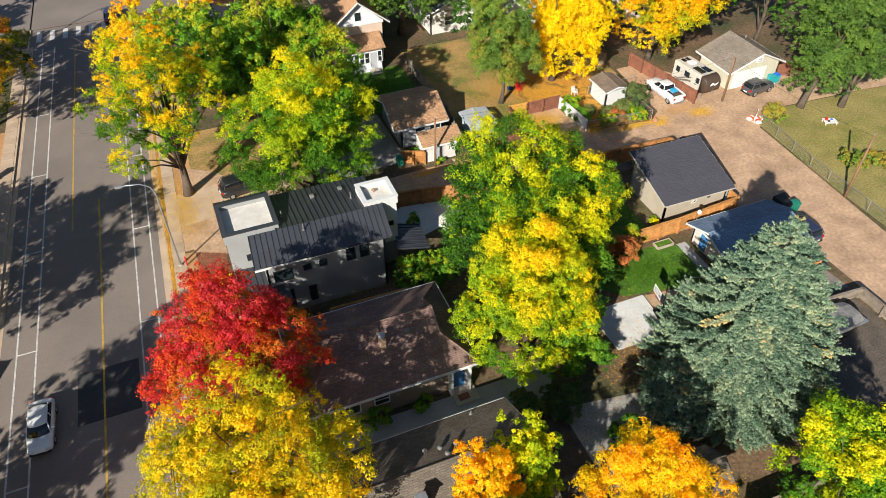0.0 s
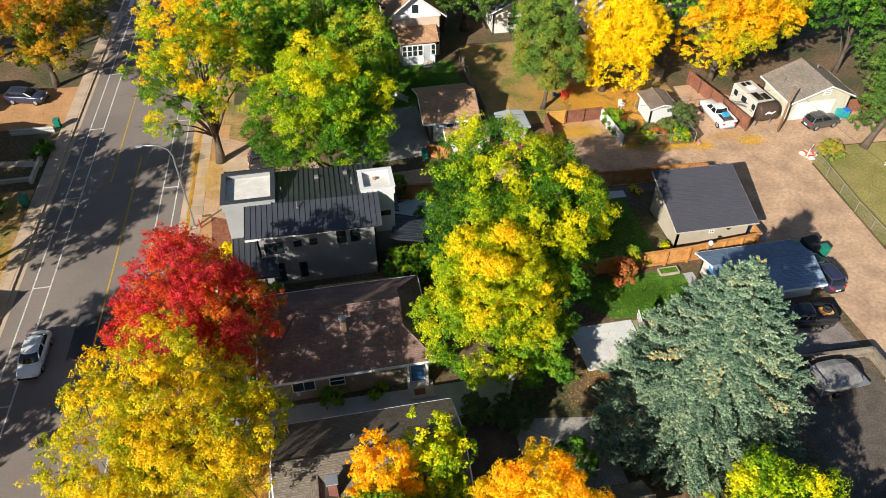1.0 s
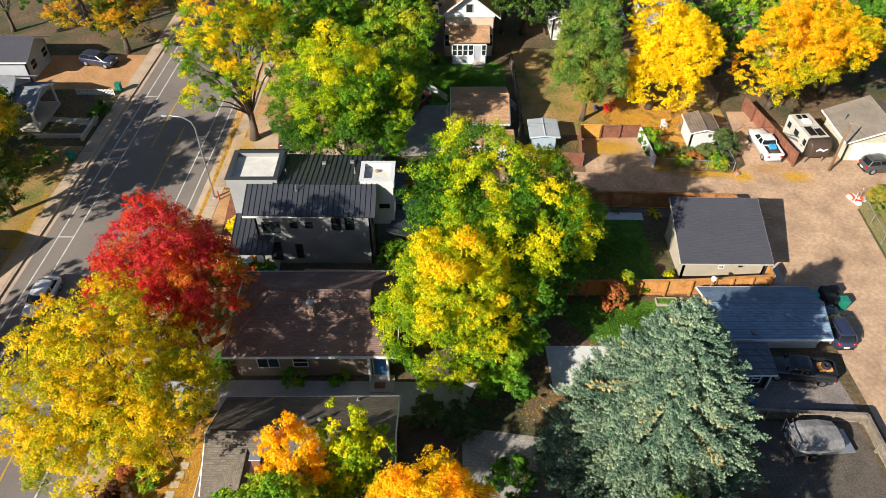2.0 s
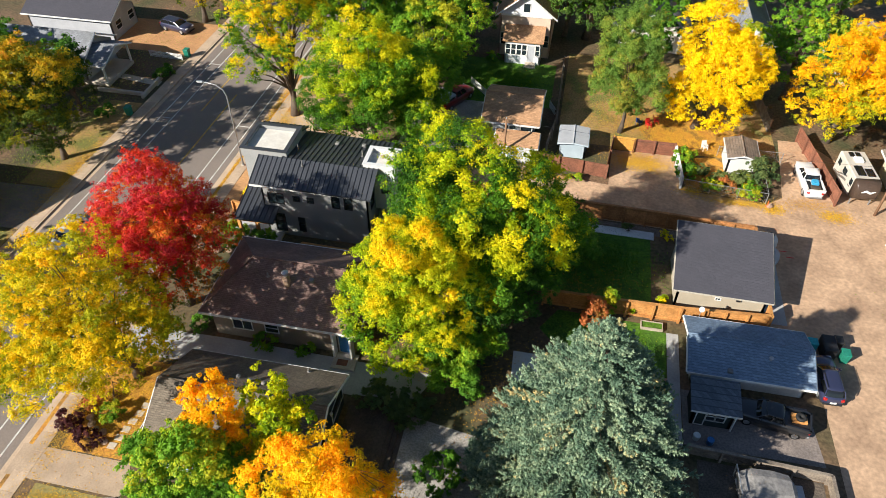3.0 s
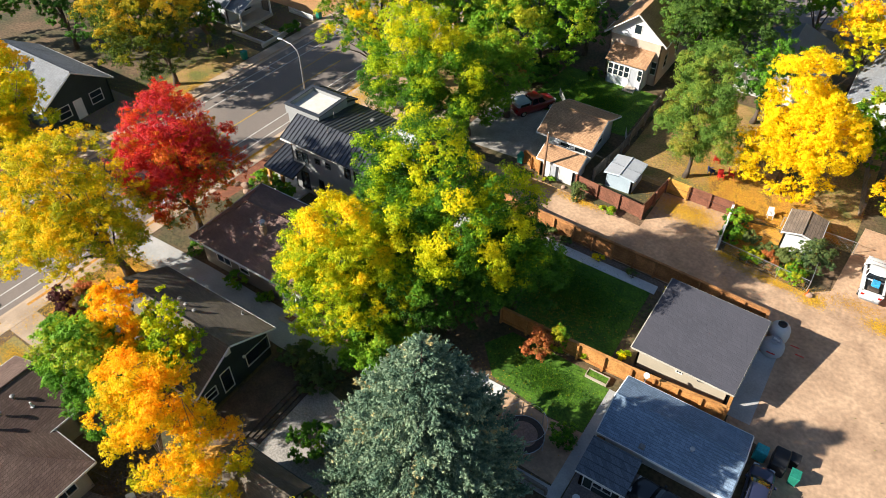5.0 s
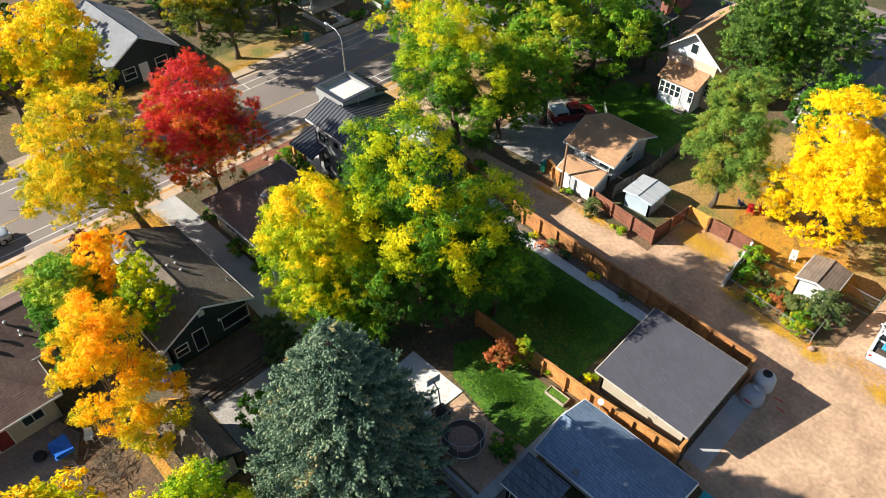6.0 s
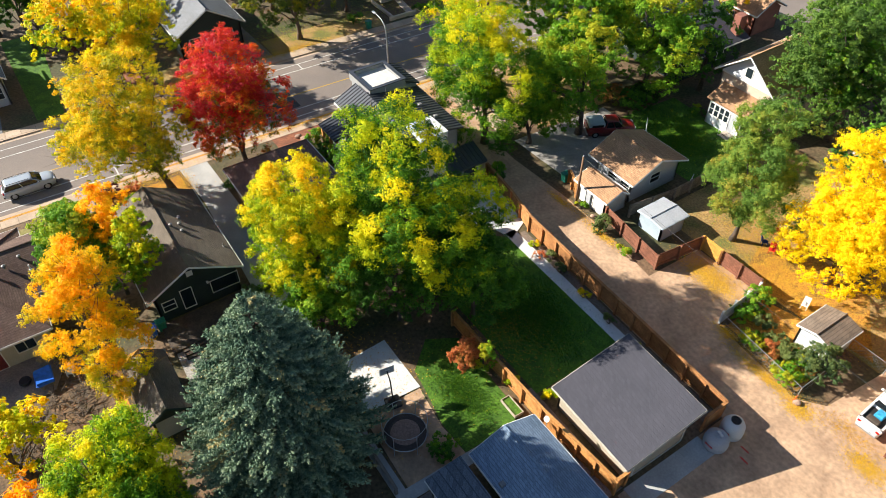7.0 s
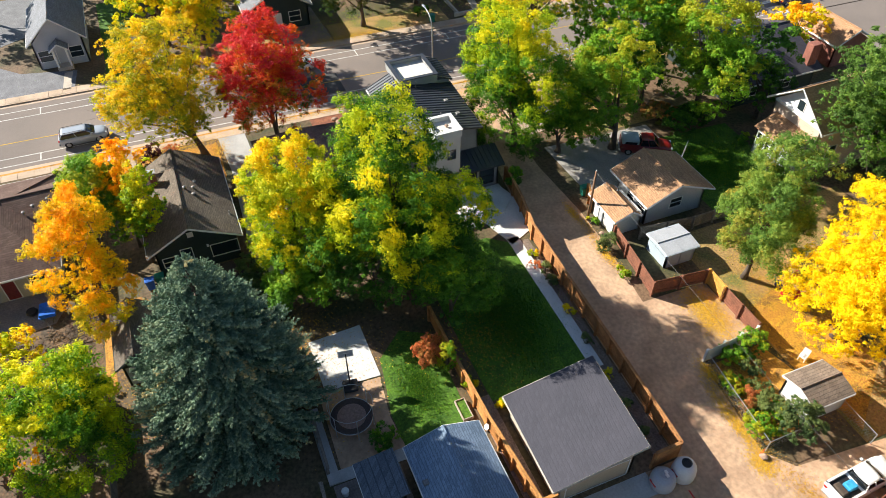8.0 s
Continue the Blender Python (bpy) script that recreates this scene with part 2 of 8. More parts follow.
BLUETARP = mat("blue_tarpaulin", (0.03, 0.16, 0.62), (0.02, 0.12, 0.50), rough=0.45, big=1, fine=4, bump=0.4)
GREENBIN = mat("green_plastic", (0.02, 0.22, 0.15), (0.018, 0.18, 0.12), rough=0.5, big=1, fine=8, bump=0)
TEALBIN = mat("teal_plastic", (0.03, 0.36, 0.38), (0.025, 0.3, 0.32), rough=0.5, big=1, fine=8, bump=0)
REDPAINT = mat("red_paint", (0.60, 0.03, 0.02), (0.5, 0.025, 0.02), rough=0.4, big=1, fine=8, bump=0)
ORANGEPL = mat("orange_plastic", (0.75, 0.14, 0.03), (0.65, 0.11, 0.02), rough=0.5, big=1, fine=8, bump=0)
STONE = mat("sandstone_boulder", (0.40, 0.27, 0.19), (0.30, 0.19, 0.14), big=1.0, fine=6, bump=0.6, obj_var=0.2)
CANVAS = mat("off_white_canvas", (0.70, 0.67, 0.60), (0.62, 0.59, 0.53), big=1, fine=8, bump=0.05, fine_amt=0.08)
COVER = mat("grey_boat_cover", (0.27, 0.255, 0.24), (0.20, 0.19, 0.185), big=0.8, fine=5, bump=0.2)
GLASS = glass_mat("window_glass")
CARGLASS = glass_mat("car_glass", (0.012, 0.014, 0.016), 0.03)
HEADLAMP = glass_mat("clear_lens", (0.55, 0.56, 0.58), 0.1)
TAILLAMP = glass_mat("red_lens", (0.45, 0.01, 0.01), 0.15)
CHROME = mat("chrome", (0.7, 0.7, 0.7), (0.6, 0.6, 0.6), rough=0.15, metal=1.0, bump=0, fine_amt=0.05)


def paint(name, c):
    m = mat(name, c, tuple(v * 0.92 for v in c), rough=0.28, big=1.0, fine=5, bump=0, fine_amt=0.04, spec=0.5)
    m.node_tree.nodes["Principled BSDF"].inputs["Coat Weight"].default_value = 0.6
    return m


# ---- mesh helpers ----
def thing(name, label, category, group="", kind="", at=(0, 0, 0), rz=0.0):
    ob = new(name)
    ob.matrix_basis = pose(*at, 0, 0, rz)
    return tagged(ob, label, category, group, kind)


def part(name, bm, material, parent, label="", smooth=False):
    me = bpy.data.meshes.new(name)
    bm.normal_update()
    bm.to_mesh(me)
    bm.free()
    me.materials.append(material)
    if smooth:
        me.polygons.foreach_set("use_smooth", [True] * len(me.polygons))
    ob = new(name, me)
    ob.parent = parent
    if label:
        ob["label"] = label
    return ob


def solo(name, bm, material, label, category, group="", kind="", smooth=False):
    ob = part(name, bm, material, None, "", smooth)
    return tagged(ob, label, category, group, kind)


def box(bm, x0, y0, z0, x1, y1, z1, m=None):
    v = [Vector(p) for p in ((x0, y0, z0), (x1, y0, z0), (x1, y1, z0), (x0, y1, z0), (x0, y0, z1), (x1, y0, z1), (x1, y1, z1), (x0, y1, z1))]
    if m is not None:
        v = [m @ p for p in v]
    v = [bm.verts.new(p) for p in v]
    for f in ((3, 2, 1, 0), (4, 5, 6, 7), (0, 1, 5, 4), (1, 2, 6, 5), (2, 3, 7, 6), (3, 0, 4, 7)):
        bm.faces.new([v[i] for i in f])
    return bm


def bx(*a, m=None):
    return box(bmesh.new(), *a, m=m)


def soft_box(x0, y0, z0, x1, y1, z1, r=0.03, seg=1):
    bm = bx(x0, y0, z0, x1, y1, z1)
    bmesh.ops.bevel(bm, geom=bm.edges[:], offset=r, segments=seg, affect="EDGES")
    return bm


def prism(poly, z0, z1, bm=None):
    bm = bm or bmesh.new()
    a = [bm.verts.new((x, y, z0)) for x, y in poly]
    b = [bm.verts.new((x, y, z1)) for x, y in poly]
    n = len(poly)
    bm.faces.new(b)
    bm.faces.new(a[::-1])
    for i in range(n):
        bm.faces.new((a[i], a[(i + 1) % n], b[(i + 1) % n], b[i]))
    bmesh.ops.recalc_face_normals(bm, faces=bm.faces[:])
    return bm


def shell(polys, t):
    """A solid of thickness t below a set of joined polygons."""
    bm = bmesh.new()
    top, low = {}, {}

    def vert(store, p, dz):
        k = tuple(round(c, 4) for c in p)
        if k not in store:
            store[k] = bm.verts.new((p[0], p[1], p[2] - dz))
        return store[k]
    edges = {}
    for poly in polys:
        bm.faces.new([vert(top, p, 0) for p in poly])
        bm.faces.new([vert(low, p, t) for p in poly][::-1])
        for a, b in zip(poly, poly[1:] + poly[:1]):
            ka, kb = tuple(round(c, 4) for c in a), tuple(round(c, 4) for c in b)
            if (kb, ka) in edges:
                edges.pop((kb, ka))
            else:
                edges[(ka, kb)] = 1
    for ka, kb in edges:
        bm.faces.new((top[kb], top[ka], low[ka], low[kb]))
    bmesh.ops.recalc_face_normals(bm, faces=bm.faces[:])
    return bm


def tube(bm, pts, radii, seg=8, cap=True):
    """A tapered tube along a line of points."""
    rings = []
    for i, p in enumerate(pts):
        d = Vector(pts[min(i + 1, len(pts) - 1)]) - Vector(pts[max(i - 1, 0)])
        q = d.to_track_quat("Z", "Y")
        rings.append([bm.verts.new(Vector(p) + q @ Vector((math.cos(a) * radii[i], math.sin(a) * radii[i], 0))) for a in [2 * math.pi * k / seg for k in range(seg)]])
    for r, s in zip(rings, rings[1:]):
        for k in range(seg):
            bm.faces.new((r[k], r[(k + 1) % seg], s[(k + 1) % seg], s[k]))
    if cap:
        bm.faces.new(rings[-1])
        bm.faces.new(rings[0][::-1])
    return bm


def lathe(bm, profile, at=(0, 0, 0), seg=16):
    """A turned form: (radius, height) pairs round an upright axis."""
    rings = [[bm.verts.new((at[0] + r * math.cos(2 * math.pi * k / seg), at[1] + r * math.sin(2 * math.pi * k / seg), at[2] + z)) for k in range(seg)] for r, z in profile]
    for r, s in zip(rings, rings[1:]):
        for k in range(seg):
            bm.faces.new((r[k], r[(k + 1) % seg], s[(k + 1) % seg], s[k]))
    bm.faces.new(rings[-1])
    bm.faces.new(rings[0][::-1])
    return bm


def loft(bm, loops):
    rings = [[bm.verts.new(p) for p in lp] for lp in loops]
    n = len(rings[0])
    for r, s in zip(rings, rings[1:]):
        for k in range(n):
            bm.faces.new((r[k], r[(k + 1) % n], s[(k + 1) % n], s[k]))
    bm.faces.new(rings[0][::-1])
    bm.faces.new(rings[-1])
    bmesh.ops.recalc_face_normals(bm, faces=bm.faces[:])
    return bm

# ---- the setting: ground, street, alley, lots ----
SLANT = 0.03                      # the street leans a little against the lots


def st(u, y):
    return (u + SLANT * (y - 45.0), y)


KERB_E, KERB_W, ROAD_Z = -2.95, -16.25, -0.13
FAR = 2500.0
bm = bmesh.new()
lines = [(-FAR, 0.0), (KERB_W, 0.0), (KERB_W, ROAD_Z), (KERB_E, ROAD_Z), (KERB_E, 0.0), (FAR, 0.0)]
ring = [[bm.verts.new((*(st(u, y) if abs(u) < 100 else (u, y)), z)) for u, z in lines] for y in (-FAR, -150.0, 300.0, FAR)]
for r, s in zip(ring, ring[1:]):
    for k in range(5):
        bm.faces.new((r[k], r[k + 1], s[k + 1], s[k]))
solo("ground", bm, SOIL, "brown soil with fallen leaves", "ground", kind="structure")


def strip(name, u0, u1, y0, y1, z, material, label, kind="structure", low=None):
    return solo(name, prism([st(u0, y0), st(u1, y0), st(u1, y1), st(u0, y1)], z - 0.05 if low is None else low, z, None), material, label, name.replace("_", " "), kind=kind)


strip("road", KERB_W + 0.02, KERB_E - 0.02, -60, 260, ROAD_Z + 0.006, ASPHALT, "two-lane street of worn grey-brown asphalt")
strip("road_patch", -10.2, -5.9, 35.6, 40.4, ROAD_Z + 0.010, PATCHED, "darker newer asphalt patch in the street")
strip("cross_street", -80, 70, 103, 116, 0.012, ASPHALT, "asphalt cross street beyond the crossing")
Z_LINE = ROAD_Z + 0.014


def road_line(u, w, y0, y1, material, label):
    ob = strip("road_marking", u - w / 2, u + w / 2, y0, y1, Z_LINE, material, label, low=ROAD_Z)
    ob["category"] = "road marking"


for u in (-8.4,):
    road_line(u, 0.14, -60, 62, YELLOWPAINT, "solid yellow centre line on asphalt")
for u in (-10.75,):
    road_line(u, 0.12, 58, 97, YELLOWPAINT, "solid yellow turn lane line on asphalt")
for u in (-5.55, -4.15, -13.2, -14.6):
    road_line(u, 0.12, -60, 97, WHITEPAINT, "solid white bicycle lane line on asphalt")
for u in (-5.55, -14.6):
    for i in range(13):
        ob = strip("road_marking", u + 0.06, u + 1.34, -52 + 12 * i, -51.88 + 12 * i, Z_LINE - 0.001, WHITEPAINT, "short white tick across the bicycle lane buffer", low=ROAD_Z)
        ob["category"] = "road marking"
for i in range(8):
    strip("crosswalk_bar", -15.5 + i * 1.6, -14.9 + i * 1.6, 99.2, 102.2, Z_LINE, WHITEPAINT, "white painted crosswalk bar")

# kerbs and pavement slabs
for u0, u1 in ((KERB_E - 0.02, KERB_E + 0.16), (KERB_W - 0.16, KERB_W + 0.02)):
    strip("kerb", u0, u1, -60, 260, 0.012, WALK, "worn concrete kerb", low=-0.2)
strip("verge", KERB_E + 0.16, KERB_E + 0.46, -12, 98, 0.008, LEAFY, "narrow verge filled with fallen leaves")
for u0, u1 in ((KERB_E - 0.5, KERB_E - 0.03), (KERB_W + 0.03, KERB_W + 0.5)):
    strip("gutter_pan", u0, u1, -60, 98, ROAD_Z + 0.010, WALK, "pale concrete gutter pan along the kerb", low=-0.2)
for y0, y1, material, lab in ((35.0, 42.0, MULCH, "red mulch beside the sidewalk"), (42.0, 50.7, WARMDIRT, "orange dirt strewn with leaves beside the sidewalk"), (54.8, 66.0, WARMDIRT, "orange dirt strewn with leaves beside the sidewalk"), (66.0, 96.0, DRYGRASS, "dry front lawn beside the sidewalk")):
    strip("front_strip", KERB_E + 1.58, KERB_E + 3.4, y0, y1, 0.006, material, lab)
# packed dirt alley and yard
ALLEY = [(-2.6, 51.0), (8, 51.2), (15.5, 49.8), (23, 48.9), (30, 48.3), (39, 47.9), (47.1, 47.6), (47.2, 37.4), (50.0, 36.6), (50.3, 26.0), (50.6, 10.0), (50.0, -40),
         (57, -40), (57.4, 10), (57.8, 30), (58.9, 47.6), (62, 50.2), (75, 49.5), (120, 45), (120, 56), (75, 56.5), (60, 57.5), (54.5, 64.5), (51.5, 64.5), (50.6, 54.6),
         (48.9, 53.2), (41.2, 54.1), (40.6, 59.5), (34.4, 59.4), (34.3, 53.4), (27.5, 54.2), (22.5, 54.4), (15, 54.0), (9, 54.4), (-2.0, 54.6)]
solo("alley", prism(ALLEY, -0.05, 0.006), DIRT, "packed reddish dirt alley", "alley", kind="structure")


def patch(name, poly, material, label, z=0.012, category=""):
    return solo(name, prism(poly, -0.05, z), material, label, category or name.replace("_", " "), kind="structure")


patch("lawn", [(24.6, 38.0), (38.2, 38.0), (38.2, 46.3), (24.2, 46.9), (22.5, 44.8), (22.5, 39)], LAWN, "watered green lawn behind the modern house", 0.02)
patch("path", [(34.0, 25.4), (40.1, 25.4), (40.1, 26.2), (34.0, 26.2)], PATIO, "pale concrete strip behind the trampoline yard", 0.12)
patch("leaf_carpet", [(38.6, 60.2), (45.2, 60.1), (50.2, 60.8), (48.6, 63.0), (46.2, 66.5), (39.6, 67.5), (37.2, 64.0)], LEAFY, "orange-yellow carpet of fallen leaves", 0.016)
patch("leaf_carpet", [(41.6, 54.6), (45.6, 54.2), (48.6, 53.8), (48.4, 56.8), (44.6, 60), (41.4, 59.2)], LEAFY, "orange-yellow carpet of fallen leaves and weeds", 0.014)
patch("leaf_carpet", [(20.6, 12.6), (27.4, 12.4), (27.2, 13.2), (20.9, 13.2), (19.6, 17.0), (18.0, 15.6), (18.4, 13.0)], LEAFY, "orange carpet of fallen leaves", 0.014)
patch("leaf_carpet", [(-1.4, 5.2), (3.6, 6.0), (4.3, 9.9), (4.2, 14.3), (-1.4, 14.4)], GOLDGRASS, "dry grass under fallen yellow leaves", 0.014)
patch("lawn", [(31.6, 31.7), (33.2, 31.5), (36.5, 30.9), (39.2, 31.0), (39.3, 35.3), (37.5, 36.0), (30.8, 36.2), (29.5, 34)], LAWN, "bright green back lawn beside the patio", 0.02)
patch("lawn", [(15.5, 65.9), (27.5, 65.9), (27.5, 75.5), (16, 76)], LAWN, "dark green lawn before the gabled house", 0.02)
patch("dry_lawn", [(28.8, 60), (43.5, 60), (43.5, 79), (28.8, 79)], DRYGRASS, "dry patchy autumn grass", 0.010)
patch("dry_lawn", [(44.5, 60.3), (51.0, 60.3), (51.0, 79), (44.5, 79)], DRYGRASS, "dry patchy autumn grass", 0.010)
patch("dry_lawn", [(59.2, 48.6), (62.4, 50.0), (75, 49.4), (120, 45), (120, -20), (58.6, -20), (58.4, 36)], GOLDGRASS, "dry yellowed grass beyond the alley fence", 0.010)
patch("dry_lawn", [(-22, 42.5), (-17.6, 42.5), (-17.4, 58), (-22, 58)], DRYGRASS, "dry leaf-strewn front lawn across the street", 0.008)
patch("dry_lawn", [(-22, 29), (-18.3, 29), (-18.0, 36), (-22, 36)], DRYGRASS, "dry leaf-strewn front lawn across the street", 0.008)
patch("mulch_bed", [(0.2, 42.0), (2.1, 42.5), (2.1, 49.5), (-0.4, 50.6)], MULCH, "red bark mulch bed", 0.016)
patch("dry_lawn", [(0.6, 58.8), (12.4, 60.0), (12.4, 70.0), (1.2, 70.0)], DRYGRASS, "dry leaf-strewn yard north of the driveway", 0.009)
patch("bare_yard", [(-0.4, 50.6), (2.1, 49.4), (7.5, 50.6), (8, 55), (3, 62), (-0.2, 64)], DIRT, "bare reddish soil yard", 0.014)
patch("driveway", [(-2.0, 54.4), (10, 55.5), (9.5, 60.2), (-1.6, 59.5)], WALK, "pale concrete driveway", 0.02)
patch("driveway", [(12.5, 56.0), (21.6, 56.4), (21.4, 68), (13, 68)], LOT, "grey gravel parking place", 0.016)
patch("driveway", [(-3.0, 25.2), (4.0, 25.6), (16.8, 25.0), (21.5, 25.6), (22.5, 27.9), (5.4, 28.2), (-2.7, 28.0)], PATIO, "shaded concrete driveway between the houses", 0.02)
patch("driveway", [(-3.9, 14.6), (4.4, 14.5), (4.6, 15.6), (3.9, 16.9), (-3.9, 16.9)], WALK, "pale concrete driveway", 0.02)
patch("flower_bed", [(-1.3, 17.0), (3.8, 17.0), (4.8, 21.0), (4.8, 25.0), (-1.2, 25.0)], LEAFY, "front bed under a carpet of fallen yellow leaves", 0.016)
patch("bare_yard", [(14.4, 10.0), (18.4, 9.2), (18.8, 7.0), (18.4, -4.0), (33.5, -4.0), (33.5, 8.2), (28.0, 12.2), (20.6, 12.5), (19.0, 12.6)], DARKYARD, "dark yard strewn with leaves and twigs", 0.013)
patch("concrete_pad", [(28.0, 27.1), (32.8, 27.1), (33.0, 31.3), (27.8, 31.3)], PAD, "pale concrete basketball pad", 0.05)
patch("bare_yard", [(32.9, 26.6), (39.3, 26.4), (39.3, 31.0), (36.6, 30.8), (33.1, 31.2)], DIRT, "reddish bare ground round the trampoline", 0.014)
patch("path", [(39.2, 25.6), (40.1, 25.6), (40.2, 35.4), (39.3, 35.4)], PATIO, "narrow concrete path beside the blue-tinted garage", 0.03)
patch("garage_apron", [(47.1, 38.0), (48.7, 38.0), (48.7, 45.0), (47.1, 45.0)], PATIO, "concrete garage apron", 0.03)
patch("gravel_yard", [(40.2, 25.6), (49.4, 25.6), (48.9, 30.2), (40.2, 30.2)], SHADECONC, "concrete parking yard beside the blue-tinted garage, darkened for shade", 0.016)
patch("garden_path", [(23.4, 46.4), (38.5, 46.1), (38.5, 47.1), (23.4, 47.5)], PAD, "straight concrete garden path", 0.05)
patch("gravel_bed", [(24.0, 47.5), (47.0, 46.2), (47.0, 47.5), (24.0, 48.2)], GRAVEL, "gravel planting bed along the fence", 0.03)
patch("gravel_bed", [(37.6, 36.75), (47.0, 36.75), (47.0, 38.0), (37.6, 38.0)], WARMGRAVEL, "gravel strip beside the garage", 0.03)
patch("gravel_yard", [(41.0, 12.5), (49.0, 12.5), (49.0, 24.4), (41.0, 24.6)], SHADEGRAVEL, "gravel boat yard, tree shade put into its colour", 0.012)
patch("patio", [(16.2, 45.6), (18.6, 45.6), (20.2, 47.6), (18.6, 49.2), (16.2, 49.0)], PAD, "raised concrete back step", 0.22)
patch("patio", [(16.2, 44.6), (17.6, 44.6), (24.2, 46.6), (23.0, 49.0), (18.0, 49.6), (16.2, 49.0)], PAD, "pale concrete patio behind the modern house", 0.05)
patch("gravel_yard", [(19.5, 17.5), (27.5, 17.3), (27.5, 23.2), (21.0, 24.2), (20.5, 22)], LOT, "shaded gravel yard", 0.014)
patch("driveway", [(-28, 36.2), (-17.2, 36.4), (-16.9, 42.4), (-28, 42)], SHADECONC, "grey driveway across the street, darkened for tree shade", 0.02)
patch("driveway", [(-30, 69.3), (-16.2, 69.4), (-15.8, 77.6), (-30, 77.4)], WARMDIRT, "reddish dirt driveway across the street", 0.02)
patch("driveway", [(-30, 0), (-18.6, 0), (-18.4, 11.8), (-22.4, 12.2), (-24, 6)], COOLGRAVEL, "grey gravel driveway", 0.02)
patch("driveway", [(-46, -14), (-18.9, -14), (-18.6, 0), (-30, 0), (-34, 7.4), (-46, 7.4)], COOLGRAVEL, "wide grey gravel lot beside the cottage", 0.016)
patch("driveway", [(-45, 24.0), (-18.2, 26.0), (-18.1, 28.6), (-45, 27)], MULCH, "reddish gravel drive", 0.018)
patch("lawn", [(-40, 15.2), (-19.2, 15.4), (-19.0, 18.2), (-40, 19.6)], LAWN, "shaded green strip of lawn beside the cottage", 0.012)
patch("path", [(-22.3, 10.8), (-18.3, 10.5), (-18.3, 11.4), (-22.3, 11.7)], CONCRETE, "short concrete front path", 0.03)
patch("path", [(-24, 62.8), (-17.5, 61.8), (-17.5, 62.8), (-24, 63.8)], CONCRETE, "concrete front path", 0.03)

# ---- buildings ----
def wall_panel(p0, p1, h, openings, t=0.16):
    """An upright wall from p0 to p1 (its outer face on the left-hand normal's far side), with openings (u, z, w, h) cut right through."""
    bm = bmesh.new()
    d = Vector((p1[0] - p0[0], p1[1] - p0[1], 0))
    ln = d.length
    m = Matrix.Translation((p0[0], p0[1], p0[2] if len(p0) > 2 else 0)) @ Matrix.Rotation(math.atan2(d.y, d.x), 4, "Z")
    us = sorted({0.0, ln, *[o[0] for o in openings], *[o[0] + o[2] for o in openings]})
    zs = sorted({0.0, h, *[o[1] for o in openings], *[o[1] + o[3] for o in openings]})
    for a, b in zip(us, us[1:]):
        run = None
        for c, e in zip(zs, zs[1:]):
            hole = any(o[0] - 1e-4 < (a + b) / 2 < o[0] + o[2] + 1e-4 and o[1] - 1e-4 < (c + e) / 2 < o[1] + o[3] + 1e-4 for o in openings)
            if not hole:
                box(bm, a, 0, c, b, t, e, m)
    bmesh.ops.remove_doubles(bm, verts=bm.verts[:], dist=1e-4)
    bm.verts.index_update()
    twin = {}
    for f in bm.faces:
        twin.setdefault(tuple(sorted(v.index for v in f.verts)), []).append(f)
    bmesh.ops.delete(bm, geom=[f for fs in twin.values() if len(fs) > 1 for f in fs], context='FACES_ONLY')
    return bm, m


def add_window(parent, m, u, z, w, h, frame_mat, kind="window", bars=1):
    """A framed window (or door) in a wall panel's opening; m is the panel's pose."""
    f = 0.07
    bm = bmesh.new()
    for a in ((u - f, -0.03, z - f, u + w + f, 0.05, z), (u - f, -0.03, z + h, u + w + f, 0.05, z + h + f), (u - f, -0.03, z, u, 0.05, z + h), (u + w, -0.03, z, u + w + f, 0.05, z + h)):
        box(bm, *a, m)
    if kind == "window" and bars:
        if h > w * 0.8:
            box(bm, u, 0.0, z + h / 2 - 0.025, u + w, 0.05, z + h / 2 + 0.025, m)
        else:
            for k in range(1, max(2, int(w / 0.9) + 1)):
                x = u + w * k / max(2, int(w / 0.9) + 1)
                box(bm, x - 0.025, 0.0, z, x + 0.025, 0.05, z + h, m)
    win = part(kind, bm, frame_mat, parent, "framed " + kind)
    return win


def pane(win, m, u, z, w, h, material=None, y=0.04, label="", name="pane"):
    part(name, bx(u, y, z, u + w, y + 0.02, z + h, m=m), material or GLASS, win, label)


def walls(house, x0, y0, x1, y1, h, material, openings, trim=None, z0=0.0):
    """Four walls; openings by side S, E, N, W as (u, z, w, h, kind) with u from the wall's left corner seen from outside."""
    trim = trim or WHITE
    sides = {"S": ((x0, y0, z0), (x1, y0, z0)), "E": ((x1, y0, z0), (x1, y1, z0)), "N": ((x1, y1, z0), (x0, y1, z0)), "W": ((x0, y1, z0), (x0, y0, z0))}
    for s, (a, b) in sides.items():
        ops = openings.get(s, [])
        bm, m = wall_panel(a, b, h, [o[:4] for o in ops])
        part("wall", bm, material, house)
        for o in ops:
            kind = o[4] if len(o) > 4 else "window"
            w = add_window(house, m, *o[:4], trim, kind)
            if kind.endswith("window"):
                pane(w, m, *o[:4])
            else:
                pane(w, m, *o[:4], o[5] if len(o) > 5 else WHITE, 0.02, "", "leaf")


